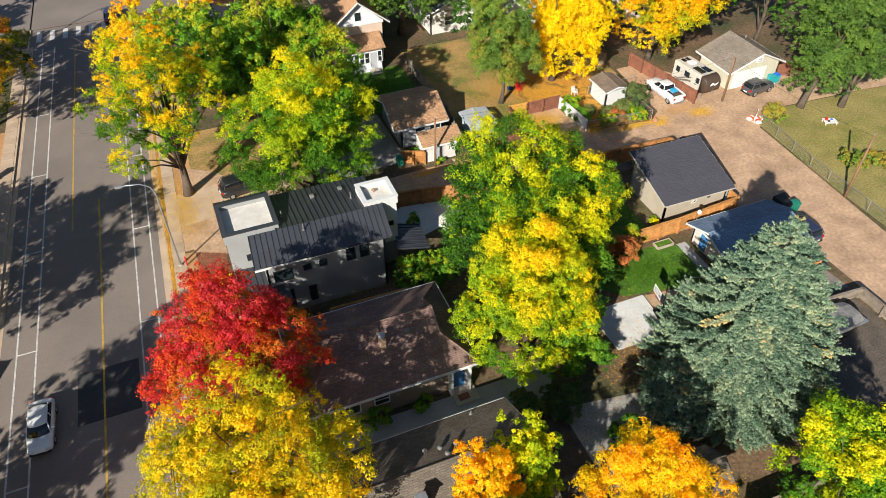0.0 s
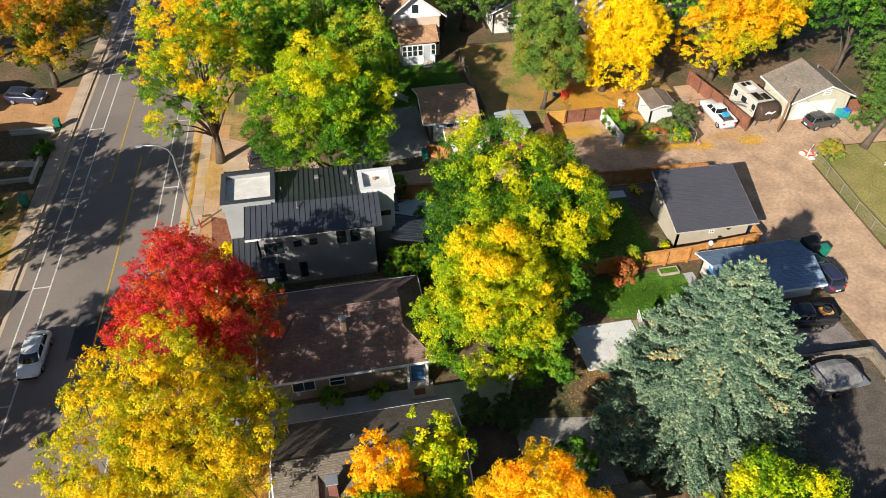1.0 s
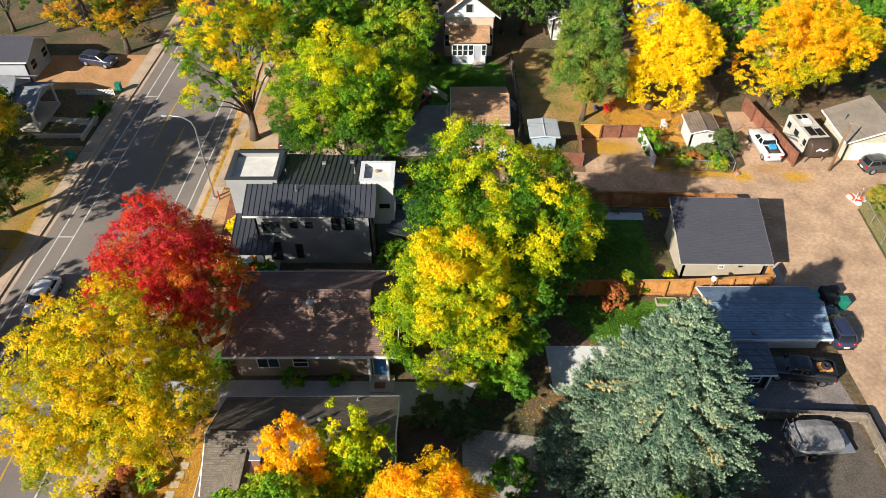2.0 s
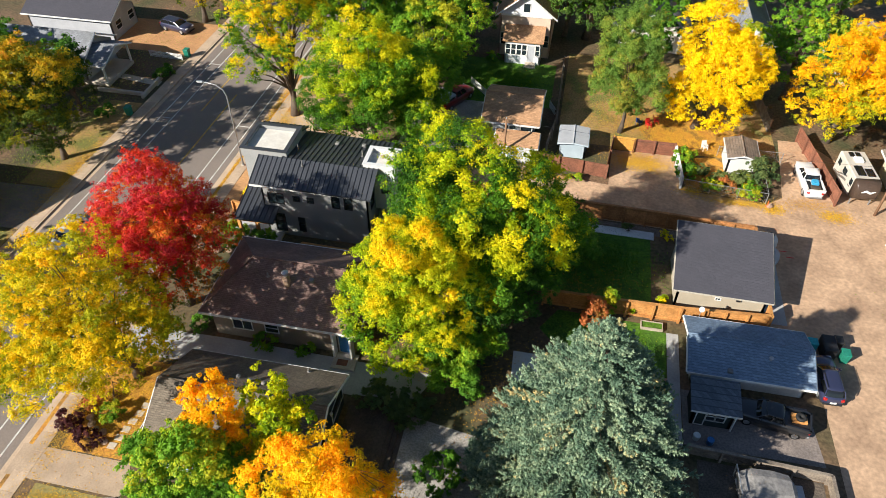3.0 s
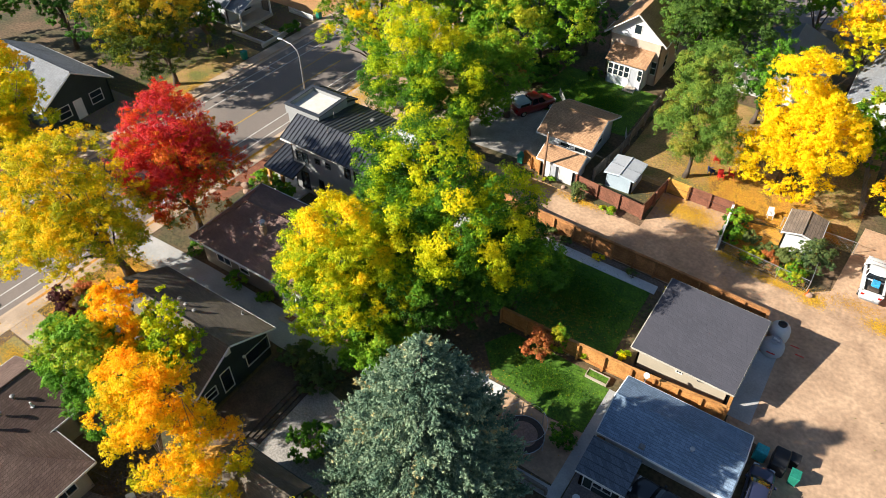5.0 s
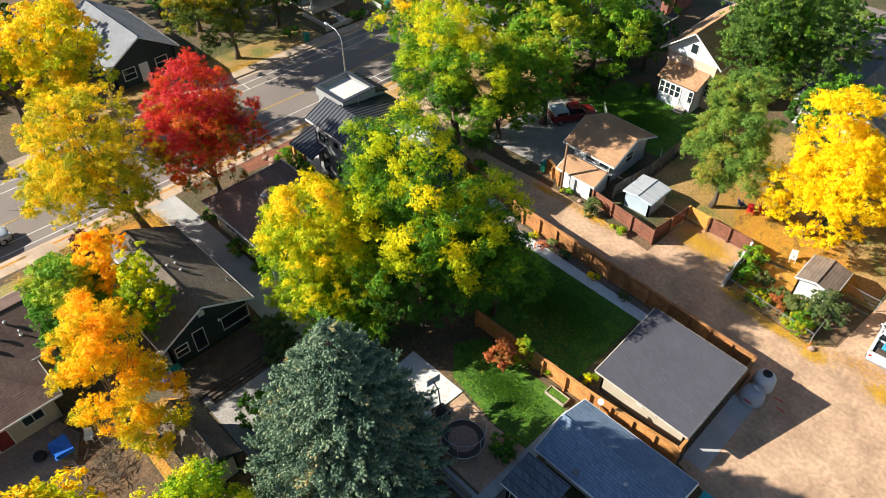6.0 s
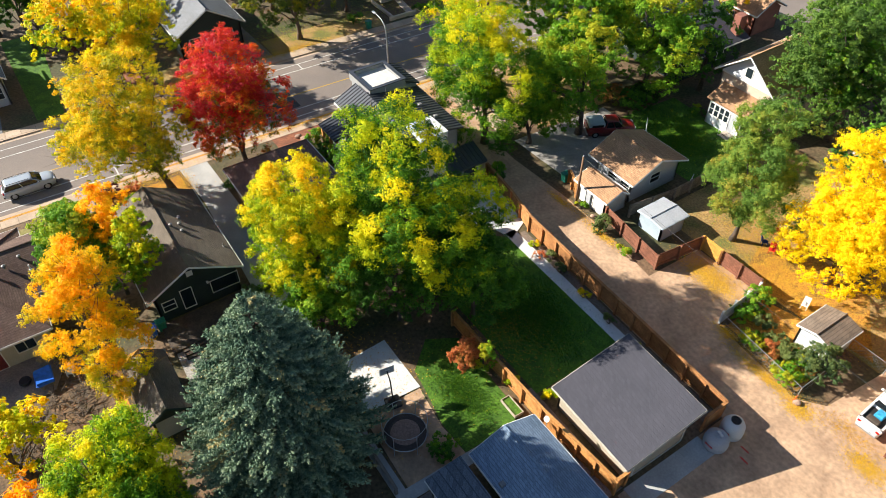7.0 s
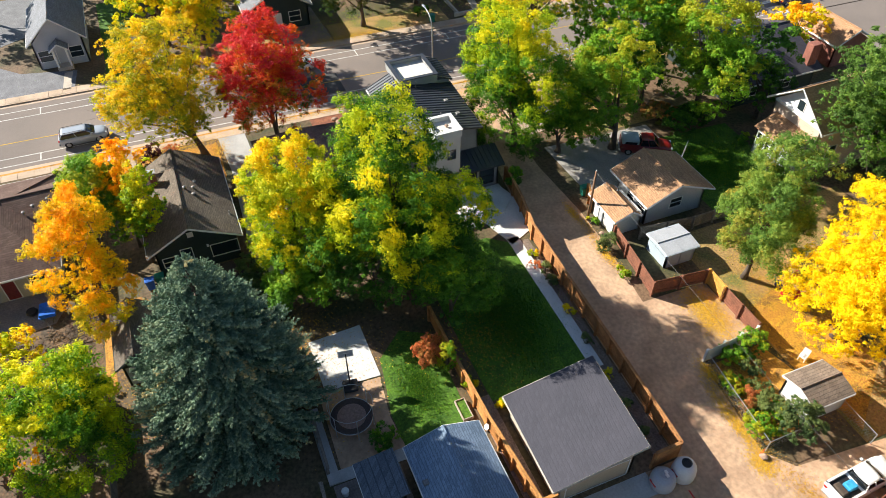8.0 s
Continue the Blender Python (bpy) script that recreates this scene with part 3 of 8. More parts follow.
def gable_fill(house, material, a, b, apex, t=0.16):
    """A triangular gable wall between a and b below apex, set t deep."""
    n = (Vector(b) - Vector(a)).cross(Vector((0, 0, 1))).normalized() * -t
    bm = bmesh.new()
    f = [bm.verts.new(Vector(p)) for p in (a, b, apex)]
    g = [bm.verts.new(Vector(p) + n) for p in (a, b, apex)]
    bm.faces.new(f)
    bm.faces.new(g[::-1])
    for i in range(3):
        bm.faces.new((f[i], g[i], g[(i + 1) % 3], f[(i + 1) % 3]))
    bmesh.ops.recalc_face_normals(bm, faces=bm.faces[:])
    part("gable", bm, material, house)


def gable_roof(house, x0, y0, x1, y1, ze, zr, axis, material, over=0.35, t=0.16, trim=None, ridge=None, eave_off=0.25):
    """Two slopes; the ridge runs along axis. x0..y1 are the roof's outer edges, ze the height at the eaves."""
    if axis == "x":
        r = (y0 + y1) / 2 if ridge is None else ridge
        south = [(x0, y0, ze), (x1, y0, ze), (x1, r, zr), (x0, r, zr)]
        north = [(x1, y1, ze), (x0, y1, ze), (x0, r, zr), (x1, r, zr)]
        edges = [((x0, y0), (x1, y0)), ((x0, y1), (x1, y1))]
    else:
        r = (x0 + x1) / 2 if ridge is None else ridge
        south = [(x0, y1, ze), (x0, y0, ze), (r, y0, zr), (r, y1, zr)]
        north = [(x1, y0, ze), (x1, y1, ze), (r, y1, zr), (r, y0, zr)]
        edges = [((x0, y0), (x0, y1)), ((x1, y0), (x1, y1))]
    part("roof", shell([south, north], t), material, house)
    for a, b in edges:
        d = (Vector((*b, 0)) - Vector((*a, 0)))
        m = Matrix.Translation((*a, ze)) @ Matrix.Rotation(math.atan2(d.y, d.x), 4, "Z")
        part("gutter", bx(0, -0.06, -0.2, d.length, 0.06, -0.02, m=m), trim or WHITE, house)
    bm = bmesh.new()
    if axis == "x":
        tube(bm, [(x0, r, zr + 0.01), (x1, r, zr + 0.01)], [0.07, 0.07], 6)
    else:
        tube(bm, [(r, y0, zr + 0.01), (r, y1, zr + 0.01)], [0.07, 0.07], 6)
    part("ridge_cap", bm, material, house)
    for poly in (south, north):
        for a, b in ((poly[0], poly[3]), (poly[1], poly[2])):
            rake = bmesh.new()
            tube(rake, [(a[0], a[1], a[2] - 0.10), (b[0], b[1], b[2] - 0.10)], [0.09, 0.09], 4)
            part("rake_board", rake, trim or WHITE, house)


def hip_roof(house, x0, y0, x1, y1, ze, zr, ra, rb, material, axis="x", t=0.16, trim=None, ridge=None):
    """Four slopes; the ridge runs from ra to rb along axis."""
    if axis == "x":
        r = (y0 + y1) / 2 if ridge is None else ridge
        A, B = (ra, r, zr), (rb, r, zr)
    else:
        r = (x0 + x1) / 2 if ridge is None else ridge
        A, B = (r, ra, zr), (r, rb, zr)
    a, b, c, d = (x0, y0, ze), (x1, y0, ze), (x1, y1, ze), (x0, y1, ze)
    polys = [[a, b, B, A], [b, c, B], [c, d, A, B], [d, a, A]] if axis == "x" else [[a, b, A], [b, c, B, A], [c, d, B], [d, a, A, B]]
    part("roof", shell(polys, t), material, house)
    bm = bmesh.new()
    hips = [(A, B), (a, A), (d, A), (b, B), (c, B)] if axis == "x" else [(A, B), (a, A), (b, A), (c, B), (d, B)]
    for p, q in hips:
        tube(bm, [(p[0], p[1], p[2] + 0.01), (q[0], q[1], q[2] + 0.01)], [0.06, 0.06], 5)
    part("ridge_cap", bm, material, house)
    for p, q in ((a, b), (b, c), (c, d), (d, a)):
        dd = Vector(q) - Vector(p)
        m = Matrix.Translation(p) @ Matrix.Rotation(math.atan2(dd.y, dd.x), 4, "Z")
        part("gutter", bx(0, -0.06, -0.2, dd.length, 0.05, -0.02, m=m), trim or WHITE, house)


def seam_slope(house, a, b, c, d, material, gap=0.42, t=0.14):
    """A slope of standing-seam metal: a-b the low edge, d-c the high one."""
    a, b, c, d = map(Vector, (a, b, c, d))
    bm = shell([[tuple(a), tuple(b), tuple(c), tuple(d)]], t)
    n = (b - a).cross(d - a).normalized()
    if n.z < 0:
        n = -n
    slope = part("roof", bm, material, house, "standing-seam metal roof slope")
    k = max(2, round((b - a).length / gap))
    for i in range(k + 1):
        f = i / k
        p, q = a.lerp(b, f), d.lerp(c, f)
        s = (b - a).normalized() * 0.022
        bm = bmesh.new()
        v = [bm.verts.new(w) for w in (p - s, p + s, q + s, q - s, p - s + n * 0.06, p + s + n * 0.06, q + s + n * 0.06, q - s + n * 0.06)]
        for fc in ((4, 5, 6, 7), (0, 1, 5, 4), (1, 2, 6, 5), (2, 3, 7, 6), (3, 0, 4, 7)):
            bm.faces.new([v[j] for j in fc])
        bmesh.ops.recalc_face_normals(bm, faces=bm.faces[:])
        part("seam", bm, material, slope)
    return slope


def vent_pipe(house, x, y, z, h=0.45, r=0.06, material=None):
    bm = bmesh.new()
    lathe(bm, [(r * 2.2, 0), (r * 2.2, 0.04), (r, 0.07), (r, h), (r * 0.8, h)], (x, y, z), 10)
    part("vent_pipe", bm, material or VENT, house)


def roof_cap_vent(house, x, y, z, material=None):
    bm = bmesh.new()
    lathe(bm, [(0.09, 0), (0.09, 0.2), (0.16, 0.22), (0.16, 0.28), (0.04, 0.34)], (x, y, z), 12)
    part("roof_vent", bm, material or VENT, house)


def box_vent(house, x, y, z):
    part("box_vent", soft_box(x - 0.18, y - 0.18, z, x + 0.18, y + 0.18, z + 0.22, 0.03), VENT, house)


# the modern two-storey house
def modern_house():
    h = thing("modern_house", "dark grey modern house with charcoal standing-seam metal roof", "house")
    S = [(0.55, 3.6, 1.35, 1.05), (2.85, 4.1, 0.5, 0.5), (4.1, 4.1, 0.5, 0.5), (6.3, 3.9, 0.62, 1.15), (7.4, 3.9, 0.62, 1.15), (3.0, 0.7, 0.5, 1.5), (0.8, 0.5, 0.9, 1.9)]
    walls(h, 4.6, 40.5, 14.05, 47.6, 5.55, SIDING_DARK, {"S": S, "E": [(0.8, 3.6, 0.9, 1.2)]}, BLACK)
    seam_slope(h, (3.8, 40.15, 5.75), (14.5, 39.9, 5.75), (14.55, 42.35, 7.05), (4.0, 42.55, 7.05), SEAM_ROOF)
    seam_slope(h, (14.6, 47.9, 6.0), (6.1, 48.2, 6.0), (6.1, 42.5, 7.03), (14.55, 42.33, 7.03), SEAM_ROOF)
    for u, v, w in ((3.8, 40.12, 14.5),):
        part("fascia", bx(u, v - 0.06, 5.50, w, v + 0.02, 5.66, m=None), WHITE, h, "white eave fascia")
    gable_fill(h, SIDING_DARK, (14.05, 40.5, 5.55), (14.05, 47.6, 5.55), (14.05, 42.4, 6.85))
    # front tower with a parapet and a white membrane
    part("tower_wall", bx(2.35, 42.9, 0, 6.25, 48.0, 6.55), STUCCO, h, "light grey stucco tower")
    bm = bmesh.new()
    for a in ((2.25, 42.75, 6.5, 6.4, 43.0, 7.35), (2.25, 46.45, 6.5, 6.4, 46.7, 7.35), (2.25, 43.0, 6.5, 2.5, 46.45, 7.35), (6.15, 43.0, 6.5, 6.4, 46.45, 7.35)):
        box(bm, *a)
    part("parapet", bm, STUCCO, h)
    bm = bmesh.new()
    for a in ((2.18, 42.68, 7.35, 6.47, 43.06, 7.42), (2.18, 46.40, 7.35, 6.47, 46.78, 7.42), (2.18, 43.06, 7.35, 2.56, 46.40, 7.42), (6.09, 43.06, 7.35, 6.47, 46.40, 7.42)):
        box(bm, *a)
    part("coping", bm, SEAM_ROOF, h, "dark metal parapet coping")
    part("flat_roof", bx(2.5, 43.0, 6.5, 6.15, 46.45, 6.95), MEMBRANE, h, "white membrane flat roof")
    seam_slope(h, (6.4, 48.3, 6.45), (2.2, 48.3, 6.45), (2.2, 46.8, 7.0), (6.4, 46.8, 7.0), SEAM_ROOF)
    bm, m = wall_panel((2.33, 45.6, 0), (2.33, 43.5, 0), 0.1, [])
    bm.free()
    win = add_window(h, m, 0.7, 4.6, 0.5, 0.5, BLACK)
    pane(win, m, 0.7, 4.6, 0.5, 0.5, y=-0.02)
    m2 = Matrix.Translation((2.4, 42.88, 0))
    win = add_window(h, m2, 1.25, 4.4, 0.5, 0.5, BLACK)
    pane(win, m2, 1.25, 4.4, 0.5, 0.5, y=-0.02)
    # rear tower
    part("tower_wall", bx(13.3, 42.7, 2.6, 15.85, 45.1, 6.6), STUCCO_WHITE, h, "white stucco rear tower")
    bm = bmesh.new()
    for a in ((13.2, 42.6, 6.6, 15.95, 42.85, 7.3), (13.2, 44.95, 6.6, 15.95, 45.2, 7.3), (13.2, 42.85, 6.6, 13.45, 44.95, 7.3), (15.7, 42.85, 6.6, 15.95, 44.95, 7.3)):
        box(bm, *a)
    part("parapet", bm, STUCCO_WHITE, h)
    bm = bmesh.new()
    for a in ((13.14, 42.54, 7.3, 16.01, 42.9, 7.36), (13.14, 44.9, 7.3, 16.01, 45.26, 7.36), (13.14, 42.9, 7.3, 13.5, 44.9, 7.36), (15.65, 42.9, 7.3, 16.01, 44.9, 7.36)):
        box(bm, *a)
    part("coping", bm, STUCCO_WHITE, h)
    part("flat_roof", bx(13.45, 42.85, 6.6, 15.7, 44.95, 6.9), MEMBRANE, h, "white membrane flat roof with a rust stain")
    bm = bmesh.new()
    lathe(bm, [(0.1, 0), (0.1, 0.16), (0.2, 0.18), (0.02, 0.3)], (14.5, 44.3, 6.9), 10)
    part("roof_vent", bm, STONE, h, "rusty roof vent")
    m3 = Matrix.Translation((13.3, 42.69, 0))
    win = add_window(h, m3, 1.4, 4.4, 0.75, 0.35, BLACK)
    pane(win, m3, 1.4, 4.4, 0.75, 0.35, y=-0.02)
    m4 = Matrix.Translation((15.86, 42.7, 0)) @ Matrix.Rotation(radians(90), 4, "Z")
    win = add_window(h, m4, 1.2, 4.3, 0.7, 0.9, BLACK)
    pane(win, m4, 1.2, 4.3, 0.7, 0.9, y=-0.02)
    # low rear wing
    walls(h, 14.05, 45.3, 16.0, 49.0, 2.75, STUCCO, {"E": [(0.5, 0.25, 0.9, 2.0, "door", BLACK), (1.8, 0.5, 1.4, 1.6)]}, BLACK)
    seam_slope(h, (16.5, 45.0, 2.7), (16.5, 49.4, 2.7), (14.05, 49.4, 3.5), (14.05, 45.0, 3.5), SEAM_ROOF)
    part("wall", bx(14.21, 43.0, 0, 15.8, 45.3, 2.6), SIDING_DARK, h)
    seam_slope(h, (18.0, 40.9, 2.5), (18.2, 43.9, 2.5), (16.0, 44.2, 3.0), (15.2, 41.2, 3.0), SEAM_ROOF)
    for x, y in ((17.8, 41.1), (17.9, 43.6)):
        part("post", bx(x - 0.06, y - 0.06, 0, x + 0.06, y + 0.06, 2.5), BLACK, h)
    # front porch roof on timber posts
    seam_slope(h, (2.45, 38.7, 2.85), (6.0, 38.7, 2.85), (6.0, 42.7, 3.7), (2.45, 42.8, 3.7), SEAM_ROOF)
    for x in (2.75, 4.4):
        part("post", bx(x - 0.13, 38.85, 0, x + 0.13, 39.1, 2.75), CEDAR, h, "orange timber porch post")
    part("porch_beam", bx(2.6, 38.86, 2.5, 5.9, 39.06, 2.72), CEDAR, h)
    part("porch_floor", bx(2.4, 38.7, 0, 6.0, 42.9, 0.18), PATIO, h)
    part("step", bx(0.8, 40.2, 0, 2.4, 42.2, 0.1), PATIO, h)
    for x, y, z in ((6.9, 44.2, 6.72), (8.1, 41.9, 6.85), (12.6, 44.5, 6.66)):
        vent_pipe(h, x, y, z, 0.6, 0.05)
    for x, y, z in ((9.8, 46.2, 6.33), (12.2, 46.4, 6.3)):
        box_vent(h, x, y, z)


modern_house()


def brown_house():
    h = thing("brown_roof_house", "low house with brown shingle hip roof and cream walls", "house")
    walls(h, 4.9, 28.6, 16.0, 35.9, 2.85, SHADEBEIGE, {"S": [(1.6, 1.0, 1.5, 1.0), (4.2, 1.1, 1.0, 0.9), (10.0, 0.1, 0.92, 2.05, "door", BLUEDOOR)], "E": [(2.0, 1.0, 1.4, 1.1)], "N": [(3.0, 1.0, 1.2, 1.0)]}, WHITE)
    ze, zr, r = 3.0, 5.35, 32.2
    x0, x1, y0, y1, a, b = 4.3, 16.65, 28.0, 36.5, 7.4, 14.7
    gz, gy = 4.35, 1.75         # the small gable above the east hip
    e0, e1 = (b, r - gy, gz), (b, r + gy, gz)
    A, B = (a, r, zr), (b, r, zr)
    p = [(x0, y0, ze), (x1, y0, ze), (x1, y1, ze), (x0, y1, ze)]
    polys = [[p[0], p[1], e0, B, A], [p[1], p[2], e1, e0], [p[2], p[3], A, B, e1], [p[3], p[0], A], [e0, e1, B]]
    part("roof", shell(polys, 0.16), BROWN_SHINGLE, h)
    bm = bmesh.new()
    for s, q in ((A, B), (p[0], A), (p[3], A), (p[1], e0), (p[2], e1), (e0, B), (e1, B)):
        tube(bm, [(s[0], s[1], s[2] + 0.015), (q[0], q[1], q[2] + 0.015)], [0.07, 0.07], 5)
    part("ridge_cap", bm, BROWN_SHINGLE, h)
    for s, q in zip(p, p[1:] + p[:1]):
        dd = Vector(q) - Vector(s)
        m = Matrix.Translation(s) @ Matrix.Rotation(math.atan2(dd.y, dd.x), 4, "Z")
        part("gutter", bx(0, -0.07, -0.2, dd.length, 0.05, 0.0, m=m), WHITE, h)
    part("chimney", soft_box(10.3, 30.5, 4.2, 10.75, 30.95, 5.35, 0.04), STONE, h, "weathered metal and brick chimney stack")
    bm = bmesh.new()
    lathe(bm, [(0.16, 0), (0.16, 0.25), (0.26, 0.28), (0.26, 0.36), (0.03, 0.46)], (10.52, 30.72, 5.35), 12)
    part("chimney_cap", bm, GALV, h)
    box_vent(h, 12.4, 31.0, 4.85)
    vent_pipe(h, 9.0, 30.9, 4.75, 0.4)
    # side porch
    part("step", bx(14.6, 27.0, 0, 16.4, 28.5, 0.16), CONCRETE, h)
    part("porch_wall", bx(15.9, 27.95, 0, 16.05, 28.58, 2.8), WHITE, h)
    part("porch_wall", bx(14.55, 27.95, 0, 14.7, 28.58, 2.8), WHITE, h)
    part("doormat", soft_box(14.95, 27.3, 0.16, 15.75, 27.85, 0.19, 0.01), REDWOOD, h)


brown_house()


def green_house():
    h = thing("green_house", "dark green house with taupe shingle gable roof and white trim", "house")
    E = [(0.45, 1.0, 0.95, 0.95, "window"), (2.0, 0.45, 0.85, 2.0, "door", GLASS), (4.4, 0.9, 2.2, 1.25, "picture_window")]
    walls(h, 5.9, 17.6, 16.5, 24.2, 2.75, GREENSIDING, {"E": E, "S": [(4, 1, 1.2, 1.0)], "N": [(3, 1, 1.2, 1.0)]}, WHITE)
    gable_fill(h, GREENSIDING, (16.5, 17.5, 2.75), (16.5, 24.2, 2.75), (16.5, 20.7, 4.65))
    gable_roof(h, 5.4, 17.0, 17.0, 24.7, 2.9, 4.95, "x", TAUPE_SHINGLE, ridge=20.7)
    part("gable_vent", bx(16.5, 20.45, 3.6, 16.54, 20.95, 4.1), WHITE, h, "white louvred gable vent")
    part("porch_lamp", soft_box(16.5, 21.7, 2.2, 16.68, 21.88, 2.4, 0.02), WHITE, h)
    # garage wing to the street
    walls(h, 5.45, 17.05, 10.5, 18.4, 2.75, BLUESIDING, {"S": [(1.1, 0.9, 1.3, 1.0)]}, WHITE)
    gable_fill(h, BLUESIDING, (5.45, 17.05, 2.75), (10.5, 17.05, 2.75), (8.0, 17.05, 4.15))
    gable_roof(h, 5.0, 16.6, 11.0, 21.2, 2.92, 4.4, "y", TAUPE_SHINGLE, ridge=8.0)
    part("chimney", soft_box(8.6, 18.55, 3.5, 9.15, 19.1, 5.3, 0.03), BRICKRED, h, "red brick chimney")
    part("chimney_cap", soft_box(8.52, 18.47, 5.3, 9.23, 19.18, 5.4, 0.02), GALV, h)
    for x, y in ((11.2, 21.9), (11.4, 21.2), (12.2, 21.8), (10.3, 22.1)):
        roof_cap_vent(h, x, y, 4.95 - (abs(y - 20.7)) * 0.512 - 0.05)
    vent_pipe(h, 14.3, 24.2, 3.15, 0.35)
    part("stoop", bx(17.0, 17.3, 0, 20.2, 24.0, 0.32), DARKWOOD, h, "dark timber deck")
    for i, x in enumerate((20.2, 20.55, 20.9)):
        part("step", bx(x, 18.0, 0, x + 0.33, 24.0, 0.24 - 0.08 * i), DARKWOOD, h)


green_house()


def dark_garage():
    h = thing("garage", "beige stucco garage with charcoal single-slope shingle roof", "garage")
    walls(h, 39.9, 38.5, 46.7, 44.0, 2.0, BEIGE, {"S": [(3.0, 1.35, 0.35, 0.2)], "E": [(0.6, 0.05, 4.6, 1.85, "door", BEIGE)]}, WHITE)
    bm = bmesh.new()
    for x in (39.9, 46.54):
        f = [bm.verts.new(p) for p in ((x, 38.5, 2.0), (x, 44.0, 2.0), (x, 44.0, 3.6), (x, 38.5, 2.15))]
        g = [bm.verts.new((v.co.x + 0.16, v.co.y, v.co.z)) for v in f]
        bm.faces.new(f), bm.faces.new(g[::-1])
        for i in range(4):
            bm.faces.new((f[i], g[i], g[(i + 1) % 4], f[(i + 1) % 4]))
    box(bm, 39.9, 43.84, 2.0, 46.7, 44.0, 3.55)
    bmesh.ops.recalc_face_normals(bm, faces=bm.faces[:])
    part("upper_wall", bm, BEIGE, h)
    a, b, c, d = (39.45, 38.1, 2.22), (47.0, 37.9, 2.32), (47.25, 44.35, 4.0), (39.75, 44.75, 3.85)
    part("roof", shell([[a, b, c, d]], 0.16), GREY_SHINGLE, h)
    bm = bmesh.new()
    for p, q in ((a, b), (b, c), (c, d), (d, a)):
        tube(bm, [(p[0], p[1], p[2] - 0.08), (q[0], q[1], q[2] - 0.08)], [0.085, 0.085], 4)
    part("drip_edge", bm, mat("cream_drip_edge", (0.36, 0.33, 0.27), (0.30, 0.27, 0.22)), h)
    part("wall_lamp", soft_box(44.4, 38.28, 1.55, 44.7, 38.5, 1.85, 0.05), BLACK, h, "black wall lamp")


dark_garage()


def sky_tinted_garage():
    h = thing("sky_tinted_roof_garage", "old garage with patched grey shingle roof, tinted blue like sky-lit shade", "garage")
    walls(h, 40.8, 31.1, 48.7, 35.4, 1.75, OFFWHITE, {"W": [(1.0, 0.05, 0.9, 1.62, "door", BLUEDOOR)], "S": [(4.2, 0.9, 0.5, 0.6)]}, WHITE)
    for x in (40.8, 48.54):
        gable_fill(h, OFFWHITE, (x, 31.1, 1.75), (x, 35.4, 1.75), (x, 33.3, 2.55), -0.16)
    gable_roof(h, 40.25, 30.5, 49.05, 35.9, 1.8, 2.75, "x", SKYTINT_SHINGLE, ridge=33.3)
    roof_cap_vent(h, 46.0, 32.2, 2.33, GALV)
    box_vent(h, 43.2, 30.95, 1.88)


sky_tinted_garage()


def garden_shed():
    h = thing("garden_shed", "low shed with blue-grey roof and white-framed double doors", "shed")
    walls(h, 40.6, 27.4, 43.3, 29.6, 1.75, GREENSIDING, {"S": [(0.3, 0.1, 0.55, 1.5, "door", GREENSIDING), (0.95, 0.7, 0.55, 0.85), (1.6, 0.7, 0.55, 0.85)]}, WHITE)
    part("roof", shell([[(40.3, 27.05, 2.05), (43.65, 27.05, 2.05), (43.65, 29.75, 2.4), (40.3, 29.75, 2.4)]], 0.12), SHED_SHINGLE, h)
    bm = bmesh.new()
    for a in ((40.3, 27.02, 1.86, 43.65, 27.08, 2.02), (43.3, 27.2, 0.0, 43.4, 27.3, 1.85)):
        box(bm, *a)
    part("fascia", bm, WHITE, h)
    part("upper_wall", shell([[(40.62, 27.5, 2.0), (43.28, 27.5, 2.0), (43.28, 29.55, 2.28), (40.62, 29.55, 2.28)]], 0.3), GREENSIDING, h)


garden_shed()


def south_garage():
    h = thing("detached_garage", "small detached garage with weathered taupe gable roof", "garage")
    walls(h, 21.8, 14.1, 26.9, 16.4, 2.4, GREENSIDING, {"E": [(0.15, 0.05, 2.0, 2.0, "door", GREYSIDING)]}, GREENSIDING)
    gable_fill(h, GREENSIDING, (26.9, 14.1, 2.4), (26.9, 16.4, 2.4), (26.9, 15.25, 3.4))
    gable_roof(h, 21.5, 13.75, 27.4, 16.75, 2.6, 3.65, "x", TAUPE_SHINGLE, trim=GREENSIDING)


south_garage()


def south_house():
    h = thing("south_house", "house with red-brown shingle hip roofs and brown walls", "house")
    walls(h, 2.6, -7.5, 14.4, 9.9, 2.6, BEIGE, {"E": [(13.2, 0.05, 0.95, 2.05, "door", mat("dark_red_door", (0.20, 0.03, 0.03))), (15.2, 1.0, 1.3, 1.0)], "N": [(4.0, 1.0, 1.5, 1.0)]}, OFFWHITE)
    hip_roof(h, 2.0, -8.0, 15.1, 10.5, 2.8, 5.0, -2.0, 5.5, WOOD_SHINGLE, "y", trim=OFFWHITE)
    gable_roof(h, 3.5, 5.0, 11.0, 12.6, 2.95, 4.7, "y", WOOD_SHINGLE, ridge=7.0, trim=OFFWHITE)
    walls(h, 4.1, 9.0, 10.4, 12.1, 2.8, BEIGE, {"N": [(1.5, 1.0, 1.4, 1.0)]}, OFFWHITE)
    for x, y, z in ((8.4, 9.0, 4.2), (8.0, 10.2, 4.3), (8.8, 8.2, 4.0)):
        roof_cap_vent(h, x, y, z)
    vent_pipe(h, 9.1, 10.6, 3.75, 0.5, 0.06, WHITE)


south_house()


